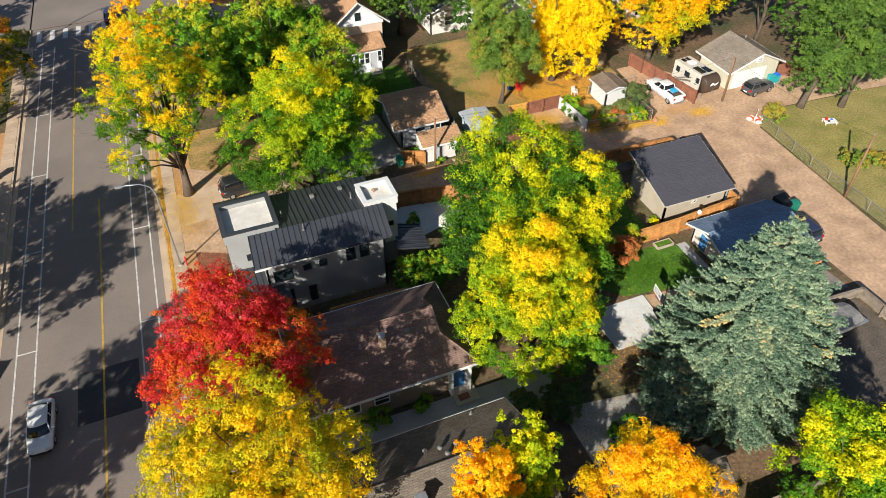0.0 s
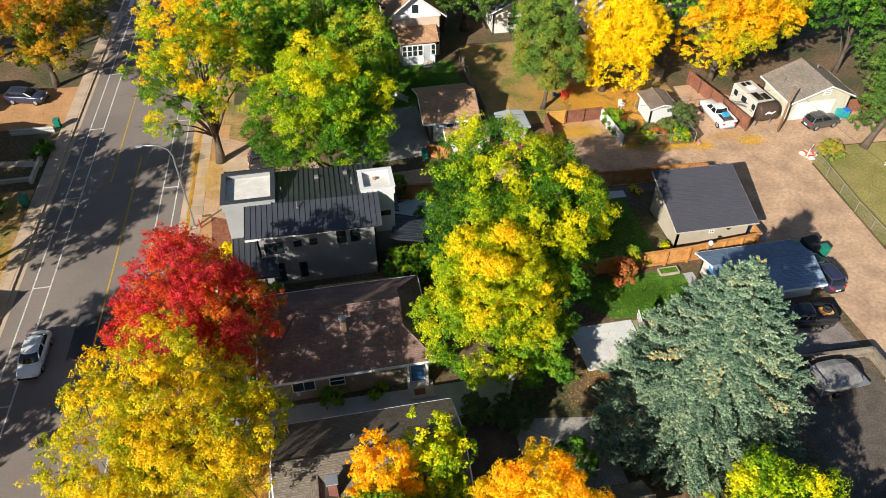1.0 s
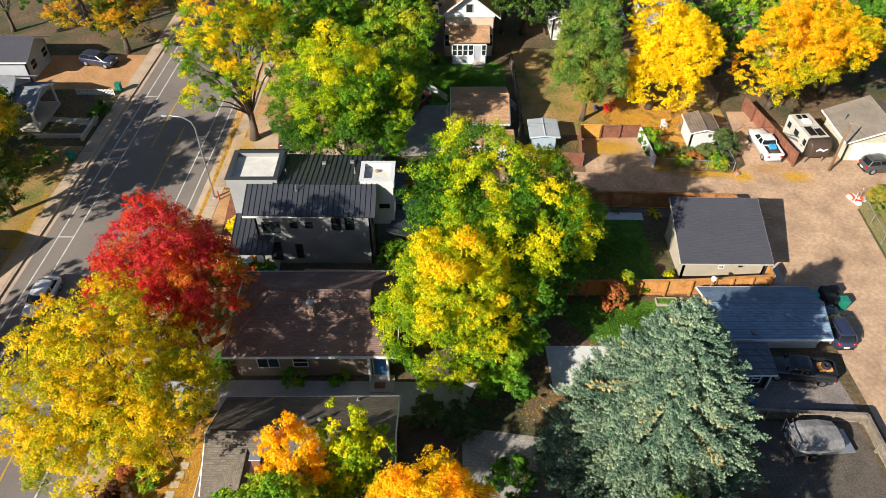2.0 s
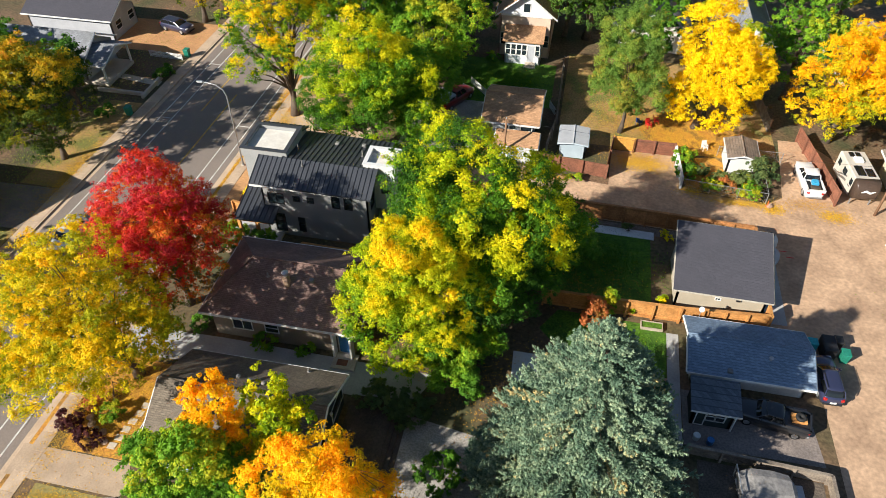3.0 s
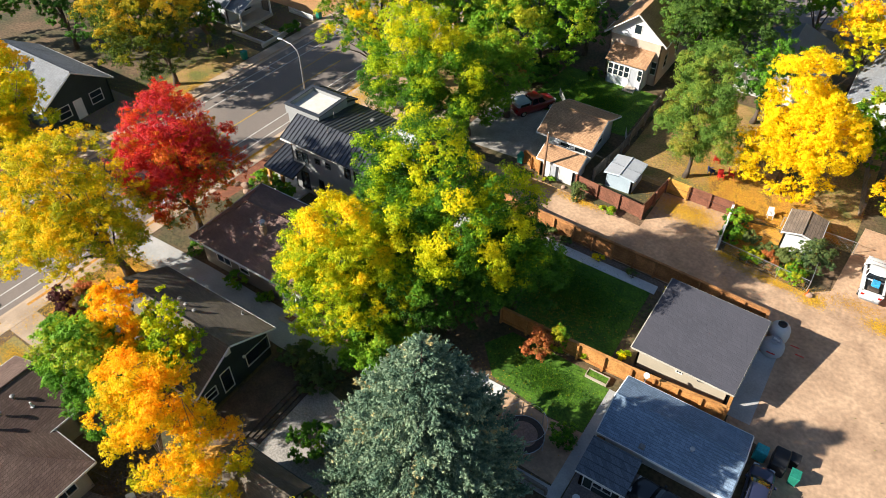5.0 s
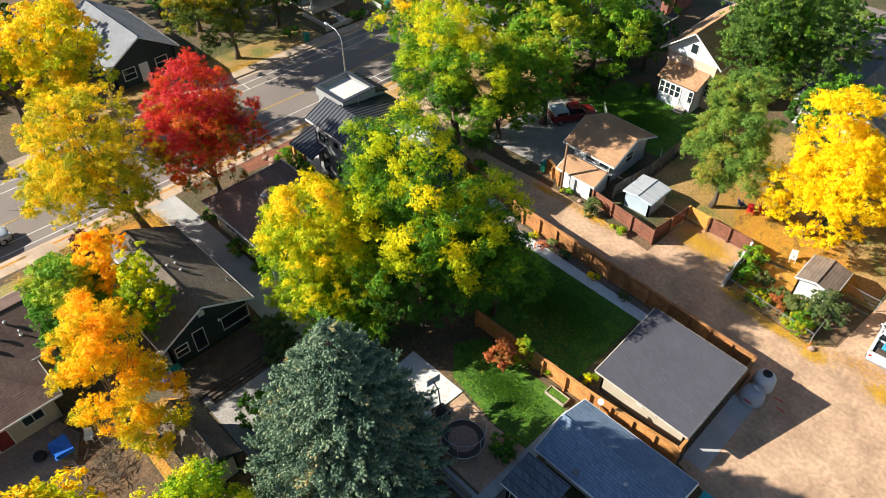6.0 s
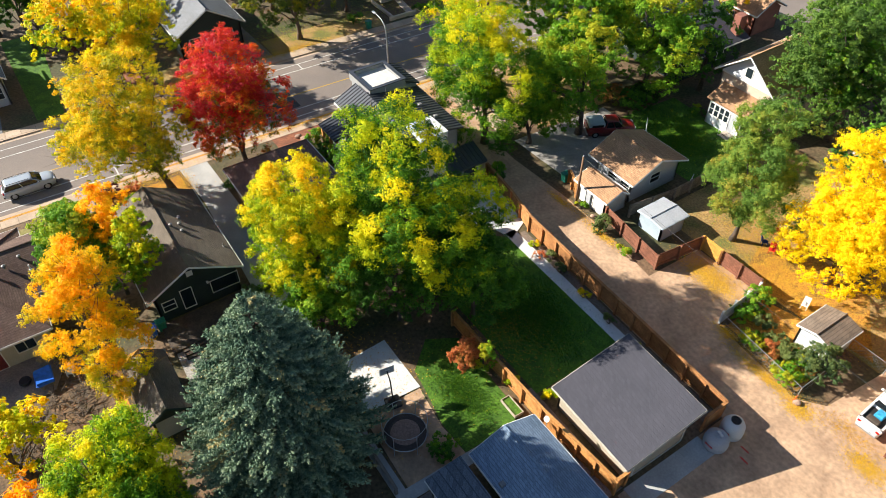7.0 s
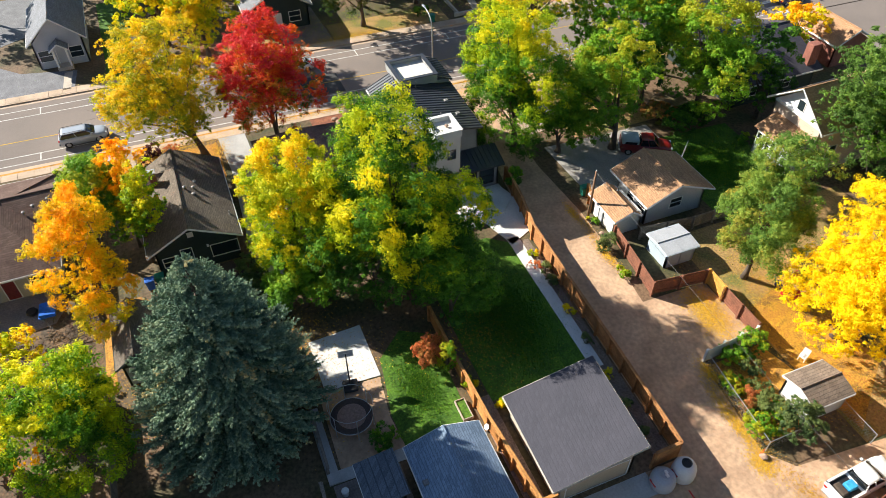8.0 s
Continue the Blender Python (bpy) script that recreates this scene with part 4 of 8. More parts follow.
def tan_house():
    h = thing("tan_roof_house", "low grey house with tan shingle gable roof", "house")
    walls(h, 21.8, 58.7, 26.3, 64.9, 2.5, GREYSIDING, {"S": [(1.6, 1.1, 1.0, 0.9), (3.2, 1.0, 1.1, 1.0)], "E": [(2.6, 1.1, 1.2, 1.0)], "W": [(2, 1, 1, 1)]}, WHITE)
    gable_fill(h, GREYSIDING, (26.3, 58.7, 2.5), (26.3, 64.9, 2.5), (26.3, 61.5, 3.85))
    gable_roof(h, 20.9, 58.25, 26.9, 65.5, 2.55, 4.1, "x", TAN_SHINGLE, ridge=61.5)
    walls(h, 23.1, 55.3, 26.6, 58.0, 2.0, OFFWHITE, {"S": [(1.0, 0.05, 0.9, 1.85, "door", GREYSIDING)]}, WHITE)
    gable_fill(h, OFFWHITE, (26.6, 55.3, 2.0), (26.6, 58.0, 2.0), (26.6, 56.7, 2.7))
    gable_roof(h, 22.7, 54.9, 27.1, 57.65, 2.15, 2.85, "x", TAN_SHINGLE, ridge=56.6)
    vent_pipe(h, 23.9, 57.1, 2.65, 0.4)


tan_house()


def gable_house():
    h = thing("gabled_house", "tall white-gabled house with tan roof and glazed back porch", "house")
    walls(h, 20.2, 77.2, 26.3, 89.0, 5.3, PEACH, {"S": [(5.3, 1.4, 0.6, 1.5), (0.15, 1.4, 0.6, 1.5)], "E": [(2.0, 1.4, 1.0, 1.5), (6.0, 1.4, 1.0, 1.5)]}, WHITE)
    gable_fill(h, PALEWHITE, (20.2, 77.2, 5.3), (26.3, 77.2, 5.3), (23.2, 77.2, 7.9))
    m = Matrix.Translation((22.8, 77.18, 0))
    win = add_window(h, m, 0.05, 5.7, 0.75, 1.0, WHITE)
    pane(win, m, 0.05, 5.7, 0.75, 1.0, y=-0.02)
    part("trim_board", bx(20.2, 77.12, 5.1, 26.3, 77.2, 5.3), WHITE, h)
    gable_roof(h, 19.6, 76.6, 26.9, 89.4, 5.3, 8.15, "y", TAN_SHINGLE, ridge=23.2)
    walls(h, 21.1, 75.2, 25.4, 77.1, 2.95, PALEWHITE, {"S": [(0.15, 1.2, 0.5, 1.3), (0.8, 1.2, 0.5, 1.3), (1.45, 1.2, 0.5, 1.3), (2.1, 1.2, 0.5, 1.3), (2.75, 0.35, 0.8, 2.1, "door", GREYSIDING), (3.7, 1.2, 0.45, 1.3)], "W": [(0.2, 1.2, 0.6, 1.3), (1.05, 1.2, 0.6, 1.3)]}, WHITE)
    part("porch_roof", shell([[(20.8, 74.85, 3.05), (25.7, 74.85, 3.05), (25.7, 77.18, 4.1), (20.8, 77.18, 4.1)]], 0.12), TAN_SHINGLE, h)
    for i in range(3):
        part("step", bx(23.7, 74.3 + 0.3 * i, 0, 24.9, 75.2, 0.12 + 0.12 * i), CONCRETE, h)
    for x in (23.65, 24.95):
        bm = bmesh.new()
        tube(bm, [(x, 74.3, 0), (x, 74.3, 0.9), (x, 75.2, 1.3)], [0.035, 0.035, 0.035], 6)
        part("handrail", bm, WHITE, h)


gable_house()


def rv_garage():
    h = thing("alley_garage", "beige garage with sandy brown gable roof and white door", "garage")
    beige = mat("beige_siding", (0.56, 0.53, 0.41), (0.49, 0.46, 0.35), big=0.6, fine=6, bump=0.05, fine_amt=0.08)
    walls(h, 60.6, 55.4, 67.6, 60.8, 2.3, beige, {"S": [(0.6, 0.05, 4.5, 2.0, "door", WHITE)]}, WHITE)
    gable_fill(h, beige, (60.6, 55.4, 2.3), (67.6, 55.4, 2.3), (64.4, 55.4, 3.85))
    gable_roof(h, 60.1, 55.0, 68.1, 61.2, 2.35, 4.05, "y", SANDY_SHINGLE, ridge=64.4)
    part("gable_vent", bx(64.0, 55.34, 2.75, 64.8, 55.4, 3.4), WHITE, h, "white-framed gable vent")
    for z in (2.86, 3.12):
        part("vent_louvre", bx(64.1, 55.31, z, 64.7, 55.34, z + 0.16), GREYSIDING, h)
    vent_pipe(h, 61.2, 58.6, 2.85, 0.6, 0.07)
    roof_cap_vent(h, 65.8, 59.8, 3.5)


rv_garage()


def small_shed(name, label, x0, y0, x1, y1, ze, zr, wall_m, roof_m, axis, door=None):
    h = thing(name, label, "shed")
    walls(h, x0 + 0.2, y0 + 0.2, x1 - 0.2, y1 - 0.2, ze - 0.1, wall_m, door or {}, wall_m)
    if axis == "x":
        for x in (x0 + 0.2, x1 - 0.36):
            gable_fill(h, wall_m, (x, y0 + 0.2, ze - 0.1), (x, y1 - 0.2, ze - 0.1), (x, (y0 + y1) / 2, zr - 0.12), -0.16)
    else:
        for y in (y0 + 0.36, y1 - 0.2):
            gable_fill(h, wall_m, (x0 + 0.2, y, ze - 0.1), (x1 - 0.2, y, ze - 0.1), ((x0 + x1) / 2, y, zr - 0.12), 0.16)
    gable_roof(h, x0, y0, x1, y1, ze, zr, axis, roof_m, trim=wall_m, t=0.1)
    return h


small_shed("white_shed", "small white shed with weathered grey-brown roof", 45.3, 57.3, 48.4, 60.9, 2.0, 2.42, STUCCO_WHITE, UMBER_SHINGLE, "y")
METALROOF = mat("pale_grey_sheet_roof", (0.42, 0.43, 0.45), (0.36, 0.37, 0.39), rough=0.6, big=0.8, fine=7, bump=0.03, fine_amt=0.1)
small_shed("metal_shed", "pale grey metal garden shed with low grey roof", 28.95, 57.0, 31.95, 60.3, 1.75, 1.92, BLUESIDING, METALROOF, "y", {"E": [(0.25, 0.06, 1.2, 1.5, "door", BLUESIDING), (1.5, 0.06, 1.2, 1.5, "door", BLUESIDING)]})


# houses across the street and beyond
def far_house(name, label, x0, y0, x1, y1, ze, zr, axis, wall_m, roof_m, ops, porch=None, trim=None):
    h = thing(name, label, "house")
    walls(h, x0 + 0.5, y0 + 0.5, x1 - 0.5, y1 - 0.5, ze - 0.15, wall_m, ops, WHITE)
    if axis == "x":
        r = (y0 + y1) / 2
        for x in (x0 + 0.5, x1 - 0.66):
            gable_fill(h, wall_m, (x, y0 + 0.5, ze - 0.15), (x, y1 - 0.5, ze - 0.15), (x, r, zr - 0.25), -0.16)
    else:
        r = (x0 + x1) / 2
        for y in (y0 + 0.66, y1 - 0.5):
            gable_fill(h, wall_m, (x0 + 0.5, y, ze - 0.15), (x1 - 0.5, y, ze - 0.15), (r, y, zr - 0.25), 0.16)
    gable_roof(h, x0, y0, x1, y1, ze, zr, axis, roof_m, trim=trim or WHITE)
    if porch:
        px0, py0, px1, py1, pz, pr = porch
        gable_roof(h, px0, py0, px1, py1, pz, pr, "x", roof_m)
        gable_fill(h, wall_m, (px1 - 0.4, py0 + 0.3, pz - 0.1), (px1 - 0.4, py1 - 0.3, pz - 0.1), (px1 - 0.4, (py0 + py1) / 2, pr - 0.2))
        for y in (py0 + 0.35, py1 - 0.35):
            part("porch_post", bx(px1 - 0.6, y - 0.1, 0, px1 - 0.4, y + 0.1, pz - 0.1), WHITE, h)
        part("porch_floor", bx(px0, py0 + 0.2, 0, px1 - 0.3, py1 - 0.2, 0.4), CONCRETE, h)
    return h


far_house("bungalow", "bungalow with light grey roof, dark gable and brick porch", -36, 32.5, -22.5, 41.2, 3.0, 5.6, "x", GREENSIDING, SLATE_SHINGLE, {"E": [(1.2, 0.9, 1.4, 1.3), (3.2, 0.1, 0.95, 2.1, "door", WHITE), (5.2, 0.9, 1.4, 1.3)]})
far_house("cottage", "small cream cottage with blue-grey gable roof and porch", -34, 7.8, -23.6, 14.3, 3.3, 6.2, "x", GREYSIDING, SLATE_SHINGLE, {"E": [(0.35, 0.9, 1.4, 1.3), (3.7, 0.9, 1.4, 1.3), (2.25, 0.2, 0.95, 2.1, "door", GREYSIDING)]}, (-24.2, 10.0, -22.6, 12.1, 2.7, 3.5))
far_house("ranch_house", "long low house with grey roof and white porch", -46, 60.2, -25.0, 67.4, 2.9, 4.9, "x", GREYSIDING, SLATE_SHINGLE, {"E": [(3.0, 0.9, 1.3, 1.2)]}, (-26.0, 60.4, -22.6, 66.4, 2.7, 3.8))
far_house("side_house", "white house with dark grey roof", -40, 70.4, -27.5, 77.0, 2.9, 4.4, "x", GREYSIDING, GREY_SHINGLE, {"E": [(1.0, 1.0, 1.2, 1.1), (4.0, 1.0, 1.2, 1.1)]})
CORNER = far_house("corner_house", "dark-roofed house on the corner lot", 1.4, 78.0, 14.4, 89.8, 2.7, 5.3, "y", GREENSIDING, GREY_SHINGLE, {"S": [(3, 1, 1.2, 1.1)], "E": [(2.0, 1, 0.9, 1.0), (6.5, 1, 1.0, 1.2)]})
part("chimney", soft_box(12.7, 88.0, 2.6, 13.7, 89.2, 5.4, 0.04), BRICKRED, CORNER, "broad red brick chimney")
far_house("north_house", "white house with slate grey roof behind the yellow tree", 33.5, 81.0, 43.0, 92.0, 3.0, 5.0, "y", OFFWHITE, SLATE_SHINGLE, {"S": [(2, 1, 1.2, 1.1)]})
far_house("north_house", "house with slate grey gable roof behind the trees", 45.5, 79.0, 52.5, 92.0, 3.2, 5.8, "y", OFFWHITE, SLATE_SHINGLE, {"S": [(2, 1, 1.2, 1.1)]})
far_house("north_house", "brick house with brown roof behind the trees", 4.5, 94.2, 11.8, 100.0, 3.0, 4.6, "x", BRICKRED, TAN_SHINGLE, {"S": [(2, 1, 1.2, 1.1)]})
far_house("north_house", "pale house behind the trees", 58.0, 74.0, 68.0, 84.0, 3.2, 5.4, "y", PEACH, SANDY_SHINGLE, {"S": [(2, 1, 1.2, 1.1)]})

# ---- vehicles ----
def car(kind, colour, label, x, y, rz, L=4.6, W=1.82, H=1.45, group=""):
    """A parked car; forward is its own +x."""
    th = thing(kind if kind != "suv" else "sport_utility_vehicle", label, "car" if kind != "pickup" else "pickup truck", group, at=(x, y, 0.012 if x > -2 or x < -17 else ROAD_Z + 0.012), rz=rz)
    hw, h = W / 2, L / 2
    belt = {"sedan": 0.92, "suv": 1.08, "pickup": 1.12, "van": 1.05}[kind]

    def ring(px, z0, z1, w, wt):
        zm = z0 + (z1 - z0) * 0.55
        return [(px, -w * 0.93, z0), (px, -w, zm), (px, -w * 0.98, z1 - 0.16), (px, -wt * 0.98, z1 - 0.05), (px, -wt * 0.8, z1), (px, 0, z1 + 0.03), (px, wt * 0.8, z1), (px, wt * 0.98, z1 - 0.05), (px, w * 0.98, z1 - 0.16), (px, w, zm), (px, w * 0.93, z0)]
    hood = belt - (0.10 if kind == "sedan" else 0.02)
    sec = [(-h, 0.42, belt - 0.22, hw * 0.74, hw * 0.66), (-h + 0.06, 0.36, belt - 0.10, hw * 0.86, hw * 0.80), (-h + 0.2, 0.30, belt - 0.03, hw * 0.96, hw * 0.9), (-h + 0.7, 0.24, belt, hw, hw * 0.94), (0, 0.22, belt, hw, hw * 0.94),
           (h - 1.35, 0.24, belt - 0.01, hw, hw * 0.93), (h - 0.9, 0.24, hood, hw, hw * 0.9), (h - 0.4, 0.28, hood - 0.05, hw * 0.95, hw * 0.85), (h - 0.22, 0.30, hood - 0.10, hw * 0.89, hw * 0.79), (h - 0.08, 0.34, hood - 0.18, hw * 0.78, hw * 0.66), (h, 0.42, hood - 0.28, hw * 0.58, hw * 0.48)]
    body = part("body", loft(bmesh.new(), [ring(*s) for s in sec]), colour, th, "", True)
    if kind == "sedan":
        c0, c1, r0, r1 = -h + 0.42, h - 1.12, -h + 0.95, h - 1.78
    elif kind == "pickup":
        c0, c1, r0, r1 = -0.72, h - 1.35, -0.55, h - 2.0
    else:
        c0, c1, r0, r1 = -h + 0.12, h - 1.15, -h + 0.45, h - 1.95
    rw = hw * 0.74

    def cab(px, z, w):
        return [(px, -w, z), (px, w, z)]
    g = bmesh.new()
    low = [(c0, -hw * 0.9, belt - 0.02), (c1, -hw * 0.88, belt - 0.02), (c1, hw * 0.88, belt - 0.02), (c0, hw * 0.9, belt - 0.02)]
    top = [(r0, -rw, H - 0.05), (r1, -rw, H - 0.05), (r1, rw, H - 0.05), (r0, rw, H - 0.05)]

    def plan(x0, x1, w, z, bow):
        """A rounded outline seen from above: the ends bow outwards, the corners are eased."""
        pts = []
        for sgn, xe in ((1, x1), (-1, x0)):
            for k in range(-4, 5):
                yy = sgn * k / 4
                pts.append((xe - sgn * bow * abs(yy) ** 2.6, yy * w * (1 - 0.05 * (abs(yy) > 0.9)), z))
        return pts
    bow = 0.20 if kind == "sedan" else 0.12
    loft(g, [plan(c0, c1 + bow * 0.6, hw * 0.9, belt - 0.02, bow), plan((c0 * 0.55 + r0 * 0.45), (c1 * 0.55 + r1 * 0.45) + bow * 0.6, hw * 0.5 + rw * 0.46, (belt + H) / 2, bow), plan(r0, r1 + bow * 0.5, rw, H - 0.05, bow)])
    part("glazing", g, CARGLASS, th, "dark tinted windows")
    rf = bmesh.new()
    loft(rf, [plan(r0 - 0.07, r1 + 0.07 + bow * 0.5, rw + 0.04, H - 0.08, bow), plan(r0 - 0.05, r1 + 0.05 + bow * 0.5, rw + 0.03, H - 0.045, bow), plan(r0 + 0.10, r1 - 0.10 + bow * 0.5, rw - 0.10, H - 0.012, bow * 0.8), plan(r0 + 0.35, r1 - 0.3 + bow * 0.5, rw - 0.32, H, bow * 0.3)])
    part("roof", rf, colour, th, "", True)
    for s in (-1, 1):
        for (a, b) in ((0, 0), (1, 1)):
            p, q = Vector((low[0 if a == 0 else 1][0], s * hw * 0.9, belt - 0.02)), Vector((top[0 if b == 0 else 1][0], s * rw, H - 0.05))
            pl = bmesh.new()
            tube(pl, [p, q], [0.05, 0.04], 5)
            part("window_pillar", pl, colour, th)
        mx = (c0 + c1) / 2
        pl = bmesh.new()
        tube(pl, [(mx, s * hw * 0.905, belt - 0.02), ((r0 + r1) / 2, s * rw * 1.01, H - 0.05)], [0.045, 0.04], 5)
        part("window_pillar", pl, colour, th)
    wr = 0.33 if kind in ("sedan", "van") else 0.38
    for wx in (-h + 0.85, h - 0.9):
        for s in (-1, 1):
            bm = bmesh.new()
            rings = []
            for yy, rr in ((-0.11, wr * 0.9), (-0.07, wr), (0.07, wr), (0.11, wr * 0.9)):
                rings.append([(wx + rr * math.cos(2 * math.pi * k / 14), s * (hw - 0.12) + yy, wr + rr * math.sin(2 * math.pi * k / 14)) for k in range(14)])
            wheel = part("wheel", loft(bm, rings), TYRE, th, "", True)
            bm = bmesh.new()
            rings = [[(wx + rr * math.cos(2 * math.pi * k / 10), s * (hw - 0.12) + s * yy, wr + rr * math.sin(2 * math.pi * k / 10)) for k in range(10)] for yy, rr in ((0.08, wr * 0.62), (0.118, wr * 0.58), (0.122, wr * 0.2))]
            part("rim", loft(bm, rings), GALV, wheel)
    for s in (-1, 1):
        part("headlight", soft_box(h - 0.18, s * hw * 0.62 - 0.18, hood - 0.30, h - 0.02, s * hw * 0.62 + 0.18, hood - 0.16, 0.03), HEADLAMP, th)
        part("tail_light", soft_box(-h - 0.005, s * hw * 0.72 - 0.13, belt - 0.32, -h + 0.2, s * hw * 0.72 + 0.13, belt - 0.1, 0.03), TAILLAMP, th)
        part("mirror", soft_box(c1 - 0.42, s * (hw + 0.08) - 0.09, belt + 0.02, c1 - 0.25, s * (hw + 0.08) + 0.09, belt + 0.16, 0.03), colour, th)
    part("bumper", soft_box(h - 0.1, -hw * 0.82, 0.30, h + 0.05, hw * 0.82, 0.48, 0.04), BLACK, th)
    part("bumper", soft_box(-h - 0.06, -hw * 0.84, 0.34, -h + 0.1, hw * 0.84, 0.52, 0.04), GALV if kind == "pickup" else BLACK, th)
    part("plate", bx(-h - 0.075, -0.22, 0.56, -h - 0.02, 0.22, 0.68), WHITE, th)
    if kind == "pickup":
        part("bed_floor", bx(-h + 0.14, -hw * 0.76, belt + 0.004, -0.9, hw * 0.76, belt + 0.02), BLACK, th, "dark load bed")
        bm = bmesh.new()
        for a in ((-h + 0.03, -hw * 0.95, belt - 0.1, -0.78, -hw * 0.78, belt + 0.16), (-h + 0.03, hw * 0.78, belt - 0.1, -0.78, hw * 0.95, belt + 0.16), (-h + 0.01, -hw * 0.95, belt - 0.1, -h + 0.14, hw * 0.95, belt + 0.16)):
            box(bm, *a)
        part("bed_sides", bm, colour, th)
    if kind in ("suv", "van"):
        for s in (-1, 1):
            bm = bmesh.new()
            tube(bm, [(r0 + 0.1, s * rw * 0.9, H + 0.05), (r1 - 0.2, s * rw * 0.9, H + 0.05)], [0.025, 0.025], 5)
            for px in (r0 + 0.15, r1 - 0.25):
                tube(bm, [(px, s * rw * 0.9, H - 0.01), (px, s * rw * 0.9, H + 0.05)], [0.02, 0.02], 5)
            part("roof_rail", bm, BLACK, th)
    return th


P_WHITE, P_SILVER, P_BLACK = paint("white_car_paint", (0.75, 0.75, 0.74)), paint("silver_blue_paint", (0.38, 0.42, 0.47)), paint("black_car_paint", (0.02, 0.021, 0.024))
P_GREY, P_RED, P_NAVY, P_BLUE = paint("dark_grey_paint", (0.07, 0.07, 0.075)), paint("dark_red_paint", (0.22, 0.012, 0.012)), paint("navy_paint", (0.03, 0.035, 0.075)), paint("blue_paint", (0.12, 0.22, 0.45))
car("sedan", P_WHITE, "white sedan on the street", -12.65, 36.2, -92, 4.35, 1.72, 1.36)
car("suv", P_SILVER, "silver-blue estate car on the street", -9.4 + 2.2, 12.4, 90, 4.7, 1.8, 1.6)
car("van", P_BLACK, "black minivan on the concrete driveway", 5.5, 57.9, 8, 4.9, 1.95, 1.72)
car("suv", P_NAVY, "dark purple-blue sport utility vehicle beside the blue-tinted garage", 50.45, 32.7, 92, 4.15, 1.62, 1.55)
car("pickup", P_BLACK, "black pickup with yellow timber and a spare tyre in its bed", 46.1, 28.55, 170, 4.9, 1.72, 1.62)
car("pickup", P_WHITE, "white pickup truck with a cluttered load bed", 53.2, 57.2, 93, 5.1, 1.78, 1.68)
car("suv", P_GREY, "dark grey sport utility vehicle by the alley garage", 63.6, 53.75, 6, 3.95, 1.6, 1.58)
RED_TRUCK = car("pickup", P_RED, "dark red pickup with a pale blue-grey bed cover on gravel", 16.9, 65.2, 62, 5.2, 1.9, 1.8)
part("bed_cover", soft_box(-2.5, -0.86, 1.1, -0.8, 0.86, 1.72, 0.08, 2), paint("pale_blue_grey_paint", (0.42, 0.50, 0.56)), RED_TRUCK, "pale blue-grey bed cover")
part("cover_window", bx(-2.2, -0.875, 1.28, -1.0, 0.875, 1.55), CARGLASS, RED_TRUCK)
car("suv", P_NAVY, "dark blue car on the dirt driveway", -21.6, 75.2, -15, 4.4, 1.8, 1.5)
car("sedan", P_NAVY, "dark car waiting at the crossing", -4.4, 103, 90, 4.5, 1.8, 1.45)

# loads in the pickup beds
solo("cool_box", soft_box(53.05, 55.5, 1.14, 53.65, 56.2, 1.5, 0.05), mat("light_blue_plastic", (0.05, 0.36, 0.62), rough=0.4, bump=0), "light blue cool box in the truck bed", "cool box")
solo("tool_pile", soft_box(52.85, 54.9, 1.14, 53.75, 55.42, 1.38, 0.08), DARKWOOD, "dark heap of tools in the truck bed", "tools")
solo("timber_load", soft_box(47.2, 27.95, 1.14, 48.2, 28.7, 1.36, 0.03), CEDAR, "yellow timber load in the truck bed", "timber")
bm = bmesh.new()
lathe(bm, [(0.14, 0), (0.34, 0.02), (0.36, 0.12), (0.34, 0.2), (0.14, 0.2), (0.12, 0.1)], (47.75, 28.3, 1.36), 16)
solo("spare_tyre", bm, TYRE, "black spare tyre on the timber load", "tyre", smooth=True)


